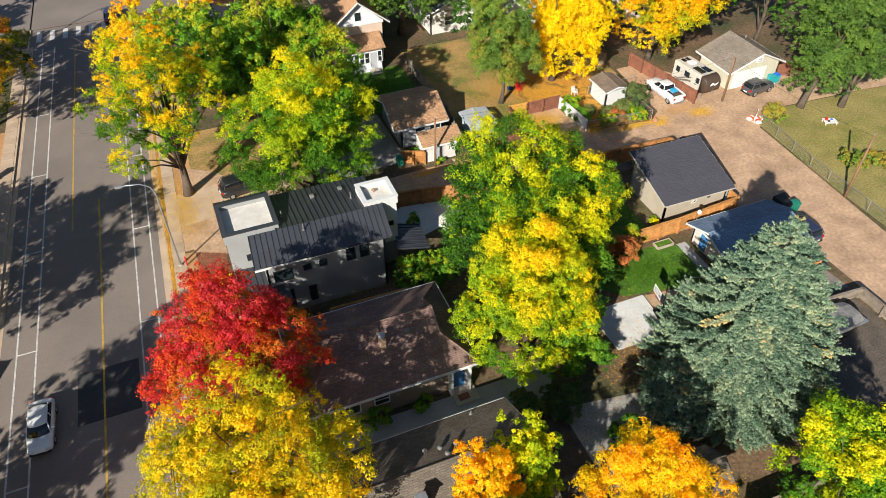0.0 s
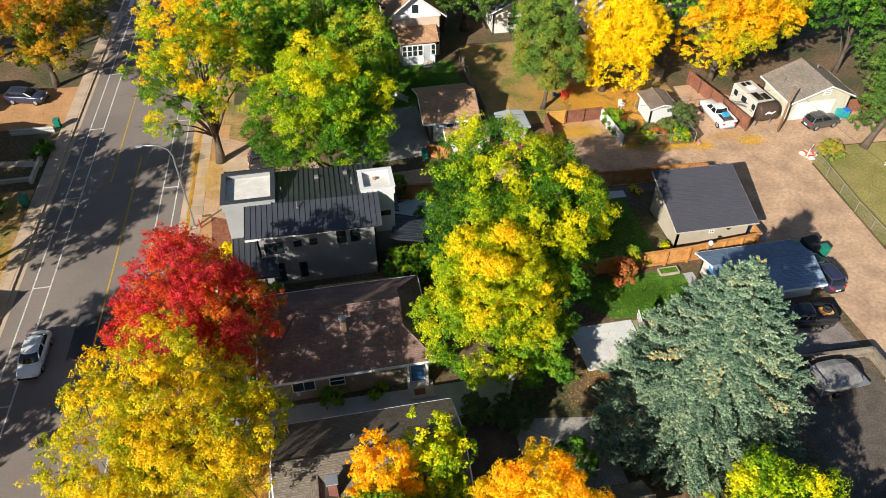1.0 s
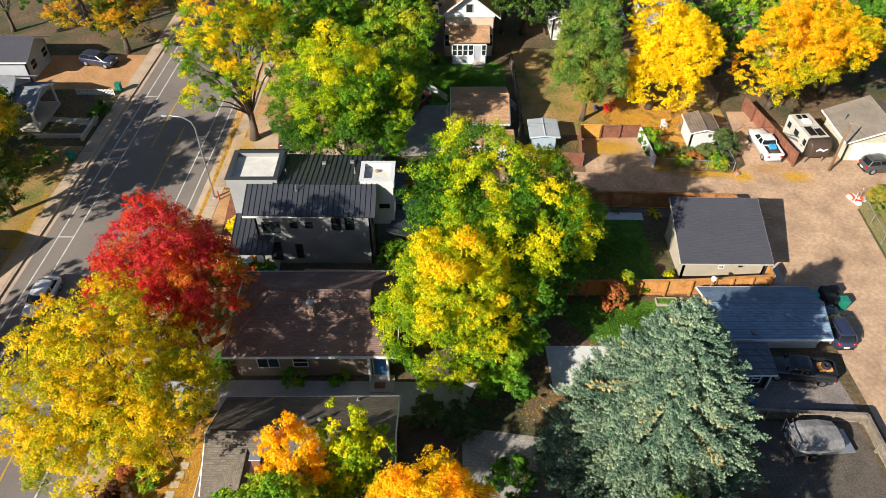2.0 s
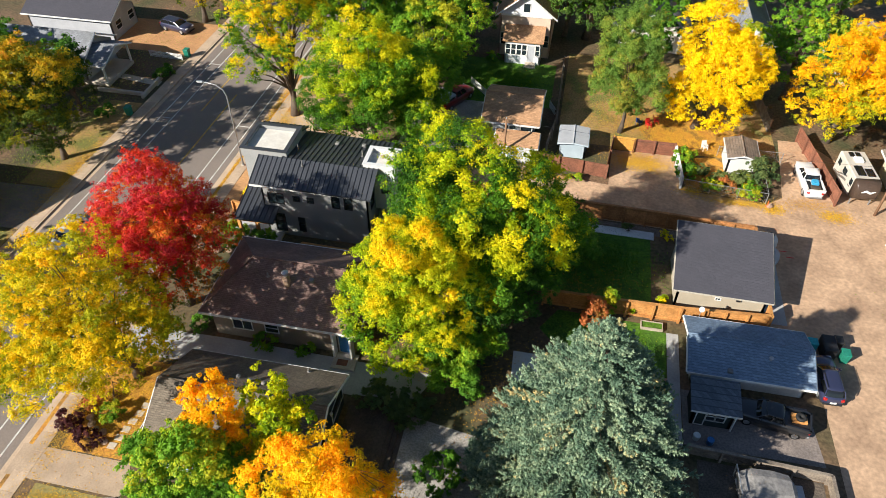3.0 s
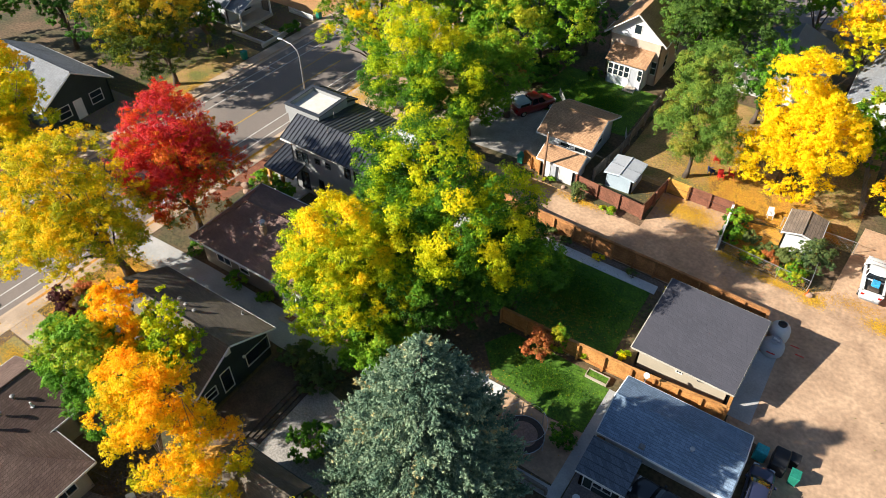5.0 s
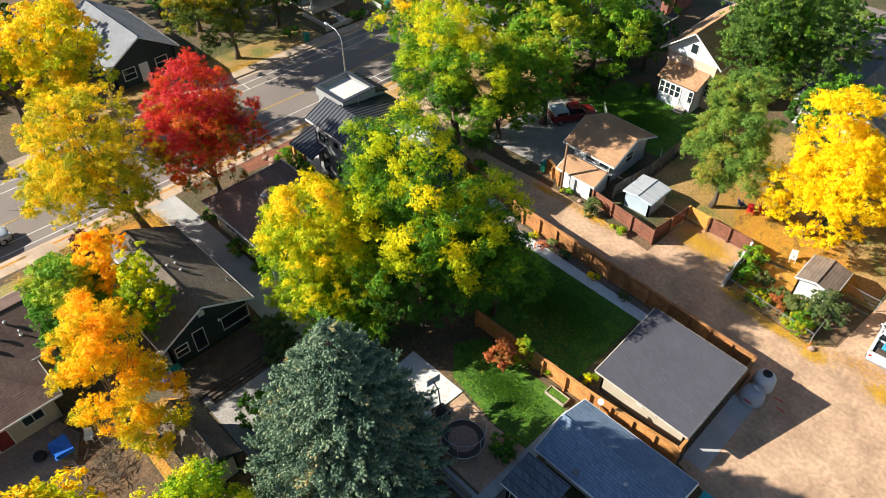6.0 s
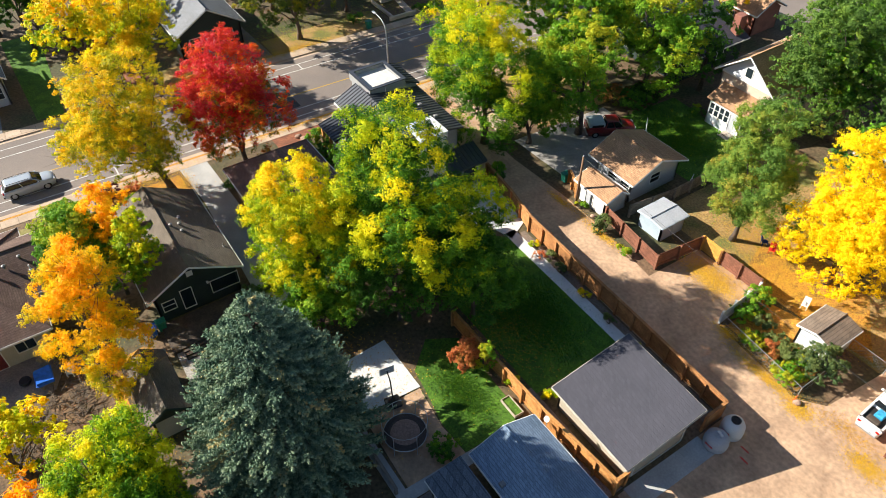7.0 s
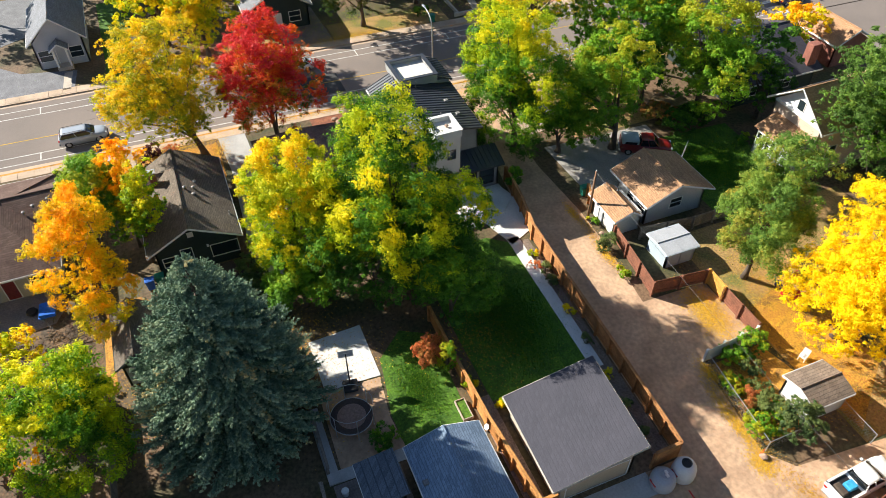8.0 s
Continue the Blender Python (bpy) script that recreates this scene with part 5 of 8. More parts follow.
def travel_trailer():
    th = thing("travel_trailer", "cream and brown travel trailer with dark swooshes, on dirt", "trailer", at=(57.25, 57.1, 0), rz=-84)
    W, L, H = 1.14, 2.6, 2.75
    brown = mat("dark_brown_gelcoat", (0.09, 0.06, 0.045), rough=0.3, bump=0)
    grey = mat("grey_vinyl_stripe", (0.20, 0.18, 0.16), rough=0.4, bump=0)
    sec = lambda px, z0, z1, w: [(px, -w, z0), (px, -w, z1 - 0.1), (px, -w + 0.1, z1), (px, w - 0.1, z1), (px, w, z1 - 0.1), (px, w, z0)]
    part("body", loft(bmesh.new(), [sec(-L, 0.6, H, W), sec(L - 1.6, 0.6, H, W), sec(L - 0.9, 0.75, H, W)]), TRAILERSKIN, th)
    part("nose", loft(bmesh.new(), [sec(L - 0.9, 0.76, H - 0.01, W), sec(L - 0.55, 0.82, H - 0.06, W * 0.99), sec(L - 0.25, 0.92, H - 0.2, W * 0.96), sec(L - 0.02, 1.05, H - 0.45, W * 0.9), sec(L + 0.12, 1.25, H - 0.8, W * 0.8), sec(L + 0.15, 1.5, H - 1.05, W * 0.6)]), brown, th, "dark brown rounded nose with a plain emblem", True)
    bm = bmesh.new()
    tube(bm, [(L + 0.1, -0.62, 1.85), (L + 0.12, -0.2, 2.02), (L + 0.12, 0.2, 1.84), (L + 0.1, 0.62, 2.0)], [0.05, 0.12, 0.12, 0.04], 6)
    part("emblem", bm, WHITE, th)
    for s in (-1, 1):
        for px, w in ((-2.2, 0.6), (-0.8, 0.8), (1.05, 0.5)):
            part("window", soft_box(px, s * W - 0.03, 1.65, px + w, s * W + 0.03, 2.3, 0.02), GLASS, th)
        part("door", soft_box(0.35, s * W - 0.02, 0.7, 0.9, s * W + 0.025, 2.4, 0.02), TRAILERSKIN, th)
        for z0, z1, wd in ((0.85, 1.9, 0.13), (0.7, 1.45, 0.2)):
            bm = bmesh.new()
            rows = []
            for k in range(13):
                f = k / 12
                zc = z0 + (z1 - z0) * (0.5 - 0.5 * math.cos(math.pi * min(1.0, f * 1.25)))
                hh = wd * math.sin(math.pi * (0.08 + 0.84 * f)) / 2 + 0.02
                x_ = -L + 0.3 + f * (2 * L - 1.6)
                rows.append([(x_, s * (W + 0.002), zc - hh), (x_, s * (W + 0.014), zc - hh), (x_, s * (W + 0.014), zc + hh), (x_, s * (W + 0.002), zc + hh)])
            part("stripe", loft(bm, rows), grey, th, "curved dark stripe")
        for px in (-1.0, -0.2):
            bm = bmesh.new()
            rings = [[(px + rr * math.cos(2 * math.pi * k / 14), s * (W - 0.15) + yy, 0.36 + rr * math.sin(2 * math.pi * k / 14)) for k in range(14)] for yy, rr in ((-0.1, 0.33), (-0.06, 0.36), (0.06, 0.36), (0.1, 0.33))]
            part("wheel", loft(bm, rings), TYRE, th)
    for a in ((-2.4, -0.55, -0.1, 0.7), (-2.4, 0.05, 0.5, 0.7), (-0.2, -0.75, 0.0, 1.5), (0.2, 0.1, 0.8, 1.2)):
        part("roof_panel", soft_box(a[0], a[1], H - 0.01, a[0] + a[3], a[2], H + 0.06, 0.02), CARGLASS, th, "dark roof panel")
    part("roof_unit", soft_box(-1.5, -0.4, H - 0.02, -0.7, 0.4, H + 0.24, 0.06), WHITE, th, "white roof air unit")
    for s in (-0.9, 0.9):
        part("landing_leg", bx(L - 0.6, s - 0.05, 0, L - 0.5, s + 0.05, 0.9), GALV, th)


travel_trailer()


def boat_trailer():
    th = thing("covered_boat", "boat under a grey cover on a trailer", "boat", at=(44.9, 22.6, 0), rz=4)
    hull = lambda px, w, zt, zb: [(px, 0, zb), (px, -w, zb + 0.5), (px, -w * 1.02, zt - 0.2), (px, -w * 0.5, zt), (px, w * 0.5, zt), (px, w * 1.02, zt - 0.2), (px, w, zb + 0.5)]
    part("cover", loft(bmesh.new(), [hull(-1.7, 0.9, 1.45, 0.6), hull(-0.9, 1.15, 1.65, 0.5), hull(0.6, 1.15, 1.6, 0.5), hull(1.5, 1.0, 1.5, 0.55), hull(1.8, 0.6, 1.3, 0.7)]), COVER, th, "wrinkled grey cover")
    bm = bmesh.new()
    tube(bm, [(-1.75, -1.0, 0.6), (-1.9, -1.0, 2.0), (-1.9, 1.0, 2.0), (-1.75, 1.0, 0.6)], [0.05] * 4, 6)
    part("tower", bm, GALV, th, "bright metal hoop")
    part("frame", bx(-1.6, -0.9, 0.35, 2.6, 0.9, 0.45), GALV, th)
    for s in (-1, 1):
        bm = bmesh.new()
        rings = [[(-0.4 + rr * math.cos(2 * math.pi * k / 14), s * 1.1 + yy, 0.33 + rr * math.sin(2 * math.pi * k / 14)) for k in range(14)] for yy, rr in ((-0.1, 0.3), (-0.06, 0.33), (0.06, 0.33), (0.1, 0.3))]
        part("wheel", loft(bm, rings), TYRE, th)


boat_trailer()

# ---- trees and shrubs ----
GREEN, DEEP = (0.065, 0.16, 0.012), (0.03, 0.085, 0.014)
L_ASH = leaf_mat("ash_leaves", [(0.0, (0.040, 0.115, 0.012)), (0.38, (0.115, 0.27, 0.014)), (0.58, (0.43, 0.52, 0.012)), (1.0, (0.86, 0.69, 0.010))])
L_GOLD = leaf_mat("gold_leaves", [(0.0, (0.08, 0.21, 0.014)), (0.28, (0.36, 0.47, 0.012)), (0.6, (0.78, 0.63, 0.010)), (1.0, (0.90, 0.48, 0.010))])
L_ELM = leaf_mat("olive_gold_leaves", [(0.0, (0.11, 0.18, 0.012)), (0.3, (0.35, 0.37, 0.011)), (0.6, (0.72, 0.56, 0.010)), (1.0, (0.84, 0.48, 0.010))])
L_DUSTY = leaf_mat("dull_green_leaves", [(0.0, (0.055, 0.11, 0.028)), (0.5, (0.15, 0.26, 0.045)), (0.8, (0.25, 0.34, 0.05)), (1.0, (0.42, 0.32, 0.05))])
L_RED = leaf_mat("crimson_leaves", [(0.0, (0.10, 0.14, 0.018)), (0.16, (0.46, 0.25, 0.02)), (0.36, (0.70, 0.15, 0.02)), (0.62, (0.58, 0.042, 0.024)), (1.0, (0.60, 0.05, 0.06))])
L_YELLOW = leaf_mat("bright_yellow_leaves", [(0.0, (0.52, 0.48, 0.012)), (0.4, (0.84, 0.65, 0.008)), (0.7, (0.88, 0.67, 0.008)), (1.0, (0.86, 0.55, 0.008))])
L_ORANGE = leaf_mat("orange_leaves", [(0.0, (0.11, 0.23, 0.014)), (0.3, (0.46, 0.45, 0.012)), (0.6, (0.87, 0.58, 0.008)), (1.0, (0.90, 0.44, 0.008))])
L_GREEN = leaf_mat("green_leaves", [(0.0, (0.035, 0.095, 0.018)), (0.5, (0.105, 0.255, 0.022)), (0.8, (0.20, 0.37, 0.022)), (1.0, (0.45, 0.43, 0.022))], trans=0.42)
L_OLIVE = leaf_mat("dusty_green_leaves", [(0.0, (0.05, 0.09, 0.035)), (0.5, (0.11, 0.17, 0.06)), (1.0, (0.20, 0.24, 0.07))])
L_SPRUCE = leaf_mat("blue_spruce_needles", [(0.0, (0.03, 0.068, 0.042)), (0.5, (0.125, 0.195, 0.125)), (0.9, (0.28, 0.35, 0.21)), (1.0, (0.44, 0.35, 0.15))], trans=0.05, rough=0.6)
L_OAK = leaf_mat("rust_and_olive_leaves", [(0.0, (0.045, 0.085, 0.014)), (0.32, (0.17, 0.21, 0.016)), (0.6, (0.55, 0.39, 0.014)), (1.0, (0.66, 0.25, 0.03))])
L_RUST = leaf_mat("rust_leaves", [(0.0, (0.16, 0.17, 0.03)), (0.5, (0.55, 0.20, 0.06)), (1.0, (0.62, 0.24, 0.10))])
L_PURPLE = leaf_mat("purple_leaves", [(0.0, (0.06, 0.02, 0.025)), (1.0, (0.16, 0.05, 0.05))])
L_LITTER = leaf_mat("fallen_leaves", [(0.0, (0.36, 0.18, 0.045)), (0.5, (0.58, 0.33, 0.03)), (1.0, (0.68, 0.44, 0.035))], trans=0.1)


def leaf_mesh(name, c, n, t, size, ripe, material, aspect=0.62):
    """One mesh of small pointed leaves: centres c, normals n, long axes t."""
    n = n / np.maximum(np.linalg.norm(n, axis=1, keepdims=True), 1e-6)
    t = t - n * np.sum(t * n, axis=1, keepdims=True)
    t /= np.maximum(np.linalg.norm(t, axis=1, keepdims=True), 1e-6)
    b = np.cross(n, t)
    s = size[:, None]
    v = np.empty((len(c), 3, 3))
    v[:, 0] = c + t * s * 0.55
    v[:, 1], v[:, 2] = c - t * s * 0.4 + b * s * 0.55 * aspect, c - t * s * 0.4 - b * s * 0.55 * aspect
    me = bpy.data.meshes.new(name)
    k = len(c)
    me.vertices.add(3 * k)
    me.vertices.foreach_set("co", v.reshape(-1).astype(np.float32))
    me.loops.add(3 * k)
    me.loops.foreach_set("vertex_index", np.arange(3 * k, dtype=np.int32))
    me.polygons.add(k)
    me.polygons.foreach_set("loop_start", np.arange(0, 3 * k, 3, dtype=np.int32))
    me.update(calc_edges=True)
    at = me.attributes.new("ripeness", "FLOAT", "FACE")
    at.data.foreach_set("value", np.clip(ripe, 0, 1).astype(np.float32))
    me.materials.append(material)
    return me


def unit(rng, k):
    d = rng.normal(size=(k, 3))
    return d / np.linalg.norm(d, axis=1, keepdims=True)


def crown(rng, blobs, count, leaf, lobe, ripe, spread, top_ripe, inner=0.5, holes=0.0, sun_ripe=0.0):
    """Lobes of leaf clumps over a set of ellipsoids (x, y, z, rx, ry, rz). Returns the leaf arrays and the lobes' centres."""
    blobs = np.array(blobs, float)
    area = 4 * math.pi * ((blobs[:, 3] * blobs[:, 4]) ** 1.6 / 3 + 2 * (blobs[:, 3] * blobs[:, 5]) ** 1.6 / 3) ** (1 / 1.6)
    nl = max(5, int(area.sum() / (lobe * lobe * 2.1)))
    which = rng.choice(len(blobs), nl, p=area / area.sum())
    d = unit(rng, nl)
    d[:, 2] = np.where(d[:, 2] < -0.6, -d[:, 2] * 0.8, d[:, 2])
    rad = inner + (1 - inner) * rng.random(nl) ** 0.45
    cen = blobs[which, :3] + d * rad[:, None] * blobs[which, 3:6]
    keep = (rng.random(nl) > holes * 0.55) & (cen[:, 2] > 0.3)
    keep = keep if keep.any() else cen[:, 2] > -9
    cen, d = cen[keep], d[keep]
    nl = len(cen)
    lr = lobe * (0.55 + 0.75 * rng.random(nl))
    z0, z1 = cen[:, 2].min(), cen[:, 2].max()
    hue = ripe + 0.16 * spread * rng.normal(size=nl) + top_ripe * ((cen[:, 2] - z0) / (z1 - z0 + 1e-6) - 0.5)
    ph, q = rng.random(4) * 6.28, 2.2 / lobe
    mid = cen.mean(axis=0)
    hue += sun_ripe * ((mid[1] - cen[:, 1]) * 0.6 + (cen[:, 0] - mid[0]) * 0.8) / (np.ptp(cen[:, 0]) / 2 + 0.1)
    per = 26
    wt = lr ** 2
    m = max(nl * 2, int(count / per))
    li = rng.choice(nl, m, p=wt / wt.sum())
    e = unit(rng, m) + d[li] * 0.55 + np.array((0, 0, 0.35))
    e /= np.linalg.norm(e, axis=1, keepdims=True)
    cc = cen[li] + e * (lr[li] * (0.45 + 0.6 * rng.random(m)))[:, None] * np.array((1, 1, 0.8))
    near = np.where((np.arange(m) % 3 == 0)[:, None], cc, cen[li])
    wave = np.sin(near[:, 0] * q + ph[0]) + np.sin(near[:, 1] * q + ph[1]) + np.sin(near[:, 2] * q * 0.8 + ph[2]) + 0.8 * np.sin((near[:, 0] - near[:, 1]) * q * 0.5 + ph[3])
    cl_hue = hue[li] + spread * np.tanh(wave * 1.5) * 0.62 + 0.04 * rng.normal(size=m) + 0.10 * e[:, 2]
    cc = cc + d[li] * (0.28 * lobe * np.clip(np.tanh(wave), 0, 1) * min(1.0, spread * 3))[:, None]
    cr = np.minimum(lobe * 0.34, 0.42) * (0.6 + 0.8 * rng.random(m))
    k = m * per
    idx = np.repeat(np.arange(m), per)
    u = unit(rng, k)
    pos = cc[idx] + u * (cr[idx] * (0.3 + 0.7 * rng.random(k)))[:, None] * np.array((1, 1, 0.7))
    nrm = e[idx] * 0.6 + u * 0.55 + unit(rng, k) * 0.6 + np.array((0, 0, 0.22))
    tan = unit(rng, k)
    size = leaf * (0.6 + 0.75 * rng.random(k))
    rp = cl_hue[idx] + 0.045 * rng.normal(size=k)
    ok = pos[:, 2] > 0.12
    return pos[ok], nrm[ok], tan[ok], size[ok], rp[ok], cen


def limbs(rng, base, height, lean, r0, targets, count):
    """A tapered trunk and limbs that reach into the crown."""
    bm = bmesh.new()
    bx_, by_ = base
    pts, rad = [], []
    for i in range(7):
        f = i / 6
        pts.append((bx_ + lean[0] * f ** 1.3 + 0.15 * math.sin(f * 5), by_ + lean[1] * f ** 1.3 + 0.12 * math.cos(f * 4) - 0.12, height * f - (0.05 if i == 0 else 0)))
        rad.append(r0 * (1.35 if i == 0 else 1.0 - 0.75 * f))
    tube(bm, pts, rad, 10)
    if len(targets):
        pick = rng.choice(len(targets), min(count, len(targets)), replace=False)
        for j in pick:
            q = Vector(targets[j])
            f = 0.3 + 0.6 * rng.random()
            if q.z < height * f + 0.5:
                f = max(0.2, min(0.9, (q.z - 1.0) / height))
            s = Vector(pts[min(6, int(f * 6))])
            mid = s.lerp(q, 0.5) + Vector((0, 0, 0.25 * (q - s).length * 0.4))
            rr = r0 * (0.42 - 0.2 * f)
            tube(bm, [s, s.lerp(mid, 0.5) + Vector((0, 0, 0.1)), mid, q], [rr, rr * 0.75, rr * 0.5, rr * 0.15], 6)
    return bm


def tree(name, label, base, blobs, material, seed, count=20000, leaf=0.27, clump=0.95, ripe=0.5, spread=0.25, top_ripe=0.3, trunk=(6.0, 0.28), lean=(0, 0), inner=0.5, limb_count=14, holes=0.25, sun_ripe=0.0, bare=0, group=""):
    rng = np.random.default_rng(seed)
    th = thing(name, label, "tree" if "shrub" not in name else "shrub", group, at=(base[0], base[1], 0))
    local = [(b[0] - base[0], b[1] - base[1], *b[2:]) for b in blobs]
    pos, nrm, tan, size, rp, cen = crown(rng, local, int(count * 1.5), leaf * 0.88, clump, ripe, spread, top_ripe, inner, holes, sun_ripe)
    ob = new("crown", leaf_mesh("crown", pos, nrm, tan, size, rp, material))
    ob.parent = th
    bm = limbs(rng, (0, 0), trunk[0], lean, trunk[1], cen, limb_count)
    if bare:
        z1 = cen[:, 2].max()
        for j in rng.choice(len(cen), min(bare, len(cen)), replace=False):
            c = Vector(cen[j])
            d = Vector(unit(rng, 1)[0])
            d.z = abs(d.z) * 0.6
            for _ in range(4):
                e = d + Vector(unit(rng, 1)[0]) * 0.5
                tube(bm, [c, c + e * 0.8, c + e * 1.7 + Vector((0, 0, 0.2))], [0.025, 0.016, 0.006], 4)
    part("trunk", bm, BARK, th, "", True)
    return th


def spruce(base, H, R, seed, label, whorls=36, material=None):
    """Whorls of drooping boughs; each bough carries side sprays of short needles that turn up at their tips."""
    rng = np.random.default_rng(seed)
    th = thing("spruce_tree", label, "tree", at=(base[0], base[1], 0))
    bm = bmesh.new()
    tube(bm, [(0, 0, -0.05), (0, 0, H * 0.5), (0, 0, H * 0.97)], [0.38, 0.22, 0.03], 10)
    C, U, tone_of = [], [], []

    def spray(p, d, ln, tone):
        k = max(3, int(ln / 0.11))
        f = (np.arange(k) + 0.5)[:, None] / k
        C.append(p + d * ln * f + np.array((0, 0, 1.0)) * (0.30 * ln * f ** 2.5 - 0.10 * ln * f))
        U.append(np.tile(d, (k, 1)) + np.array((0, 0, 0.55)) * f)
        # tone, stored as ripeness: darker at the spray's base, paler at its tip
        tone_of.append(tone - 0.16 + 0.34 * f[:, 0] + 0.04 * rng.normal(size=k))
    for w in range(whorls):
        f = (w + 0.5) / whorls
        z = 0.7 + (H - 0.8) * f
        rad = R * (1 - f ** 1.85) * (0.55 + 0.45 * min(1.0, (f + 0.12) / 0.3)) * (0.90 + 0.2 * rng.random())
        nb = max(6, int(5 + 19 * (1 - f) ** 0.6))
        for k in range(nb):
            a = 2 * math.pi * (k + rng.random() * 0.6) / nb + w * 0.9
            ln = rad * (0.90 + 0.20 * rng.random())
            zz = z + rng.uniform(-0.14, 0.14)
            out = np.array((math.cos(a), math.sin(a), 0.0))
            side = np.array((-out[1], out[0], 0.0))
            droop = -0.15 - 0.15 * (1 - f)
            tone = 0.50 + 0.13 * rng.normal()
            if rng.random() < 0.008:
                tone = 0.95
            at = lambda g: out * ln * g + np.array((0, 0, zz + droop * ln * g + 0.20 * ln * g ** 3))
            if k % 3 == 0:
                tube(bm, [(0, 0, zz), tuple(at(0.5)), tuple(at(0.85))], [0.05, 0.03, 0.01], 4)
            n = max(2, int(ln / 0.27))
            for j in range(n):
                g = 0.22 + 0.78 * (j + rng.random()) / n
                for sgn in (-1, 1):
                    d = out * 0.80 + side * sgn * (0.35 + 0.5 * rng.random())
                    d /= np.linalg.norm(d)
                    spray(at(g), d, (0.28 + 0.40 * (1 - g) * min(1.0, ln / 3) + 0.22 * rng.random()), tone)
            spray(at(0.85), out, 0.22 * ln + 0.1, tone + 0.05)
    C, U, tones = np.concatenate(C), np.concatenate(U), np.concatenate(tone_of)
    per = 7 if H > 10 else 9
    idx = np.repeat(np.arange(len(C)), per)
    e = unit(rng, len(idx)) * np.array((1, 1, 0.8)) + np.array((0, 0, 0.45)) + U[idx] * 0.35
    e /= np.linalg.norm(e, axis=1, keepdims=True)
    pos = C[idx] + e * (0.045 + 0.06 * rng.random((len(idx), 1)))
    size = 0.115 + 0.06 * rng.random(len(idx))
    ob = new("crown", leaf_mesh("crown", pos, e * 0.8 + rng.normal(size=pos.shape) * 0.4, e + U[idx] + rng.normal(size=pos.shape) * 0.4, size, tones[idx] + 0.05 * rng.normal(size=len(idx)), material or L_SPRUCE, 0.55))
    ob.parent = th
    part("trunk", bm, BARK, th, "", True)
    return th


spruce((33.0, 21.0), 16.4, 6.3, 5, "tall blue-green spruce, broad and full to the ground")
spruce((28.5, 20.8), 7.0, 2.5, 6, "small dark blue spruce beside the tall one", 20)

tree("ash_tree", "large ash turning from green to yellow at its tops", (24.2, 36.2), [(22.6, 36.6, 12.1, 3.4, 3.4, 4.2), (26.4, 35.0, 9.4, 3.9, 3.8, 4.4), (21.0, 35.6, 9.0, 3.0, 3.2, 4.5), (27.2, 37.4, 6.6, 3.2, 3.1, 3.8), (24.0, 33.0, 7.6, 3.2, 3.0, 4.4), (20.6, 36.6, 6.0, 2.4, 2.2, 3.2), (20.2, 35.2, 12.2, 2.2, 2.2, 2.6), (24.5, 37.5, 4.2, 4.6, 3.6, 2.8), (24.6, 32.6, 8.6, 2.8, 2.4, 4.2), (27.2, 39.2, 9.2, 2.3, 2.2, 2.8), (29.6, 37.2, 7.4, 2.2, 2.2, 2.6)],
     L_ASH, 11, 128000, 0.168, 1.1, 0.235, 0.54, 0.48, (10, 0.42), (0, 0), 0.5, 22, 0.35, 0.28)
tree("linden_tree", "dense round tree turning yellow and orange", (20.6, 28.9), [(20.3, 28.8, 9.1, 3.5, 3.4, 3.9), (21.8, 29.4, 6.8, 4.0, 3.7, 3.7), (19.1, 28.5, 6.0, 3.4, 3.2, 3.6), (20.8, 28.8, 3.4, 3.6, 3.4, 2.2)],
     L_GOLD, 12, 84000, 0.155, 0.8, 0.28, 0.24, 0.42, (6, 0.3), (0, 0), 0.7, 12, 0.1, 0.12)
tree("maple_tree", "crimson red maple in full autumn colour", (1.4, 31.0), [(0.4, 31.2, 9.6, 3.6, 3.6, 4.0), (2.6, 30.2, 7.6, 3.9, 3.8, 3.6), (-0.8, 30.2, 6.6, 3.4, 3.4, 3.2), (1.8, 33.0, 6.6, 3.4, 3.2, 3.6), (1.0, 31.4, 12.4, 1.7, 1.7, 2.2), (1.6, 31.0, 4.2, 3.6, 3.6, 2.4)],
     L_RED, 13, 74000, 0.155, 0.9, 0.43, 0.50, 0.80, (7, 0.3), (0, 0), 0.5, 16, 0.3)
tree("elm_tree", "wide yellow elm with thin foliage and bare twigs", (0.9, 23.7), [(0.6, 21.8, 11.6, 3.8, 3.8, 3.7), (-2.3, 21.0, 8.8, 3.4, 3.8, 3.6), (3.6, 21.0, 8.4, 3.2, 3.6, 3.6), (1.6, 18.6, 8.4, 4.0, 3.0, 3.0), (0.6, 24.0, 7.6, 4.0, 3.4, 3.4), (1.4, 21.5, 6.4, 4.2, 3.2, 2.6), (-1.8, 19.0, 5.8, 2.9, 2.6, 2.1), (-2.8, 20.6, 6.2, 2.6, 3.0, 2.2)],
     L_ELM, 14, 84000, 0.155, 0.85, 0.45, 0.32, 0.14, (8, 0.36), (0.4, -2.0), 0.4, 36, 0.6, 0.0, 36)
tree("hackberry_tree", "dark green tree shading the lawn behind the ash", (29.6, 38.4), [(29.8, 38.8, 5.4, 2.9, 2.7, 2.6), (28.0, 36.8, 4.6, 2.6, 2.6, 2.6), (31.2, 38.6, 3.6, 2.2, 2.2, 2.0), (27.0, 39.4, 3.4, 2.6, 2.2, 2.2)],
     L_GREEN, 33, 30000, 0.18, 0.9, 0.36, 0.25, 0.35, (5, 0.2), (0, 0), 0.55, 10, 0.2)
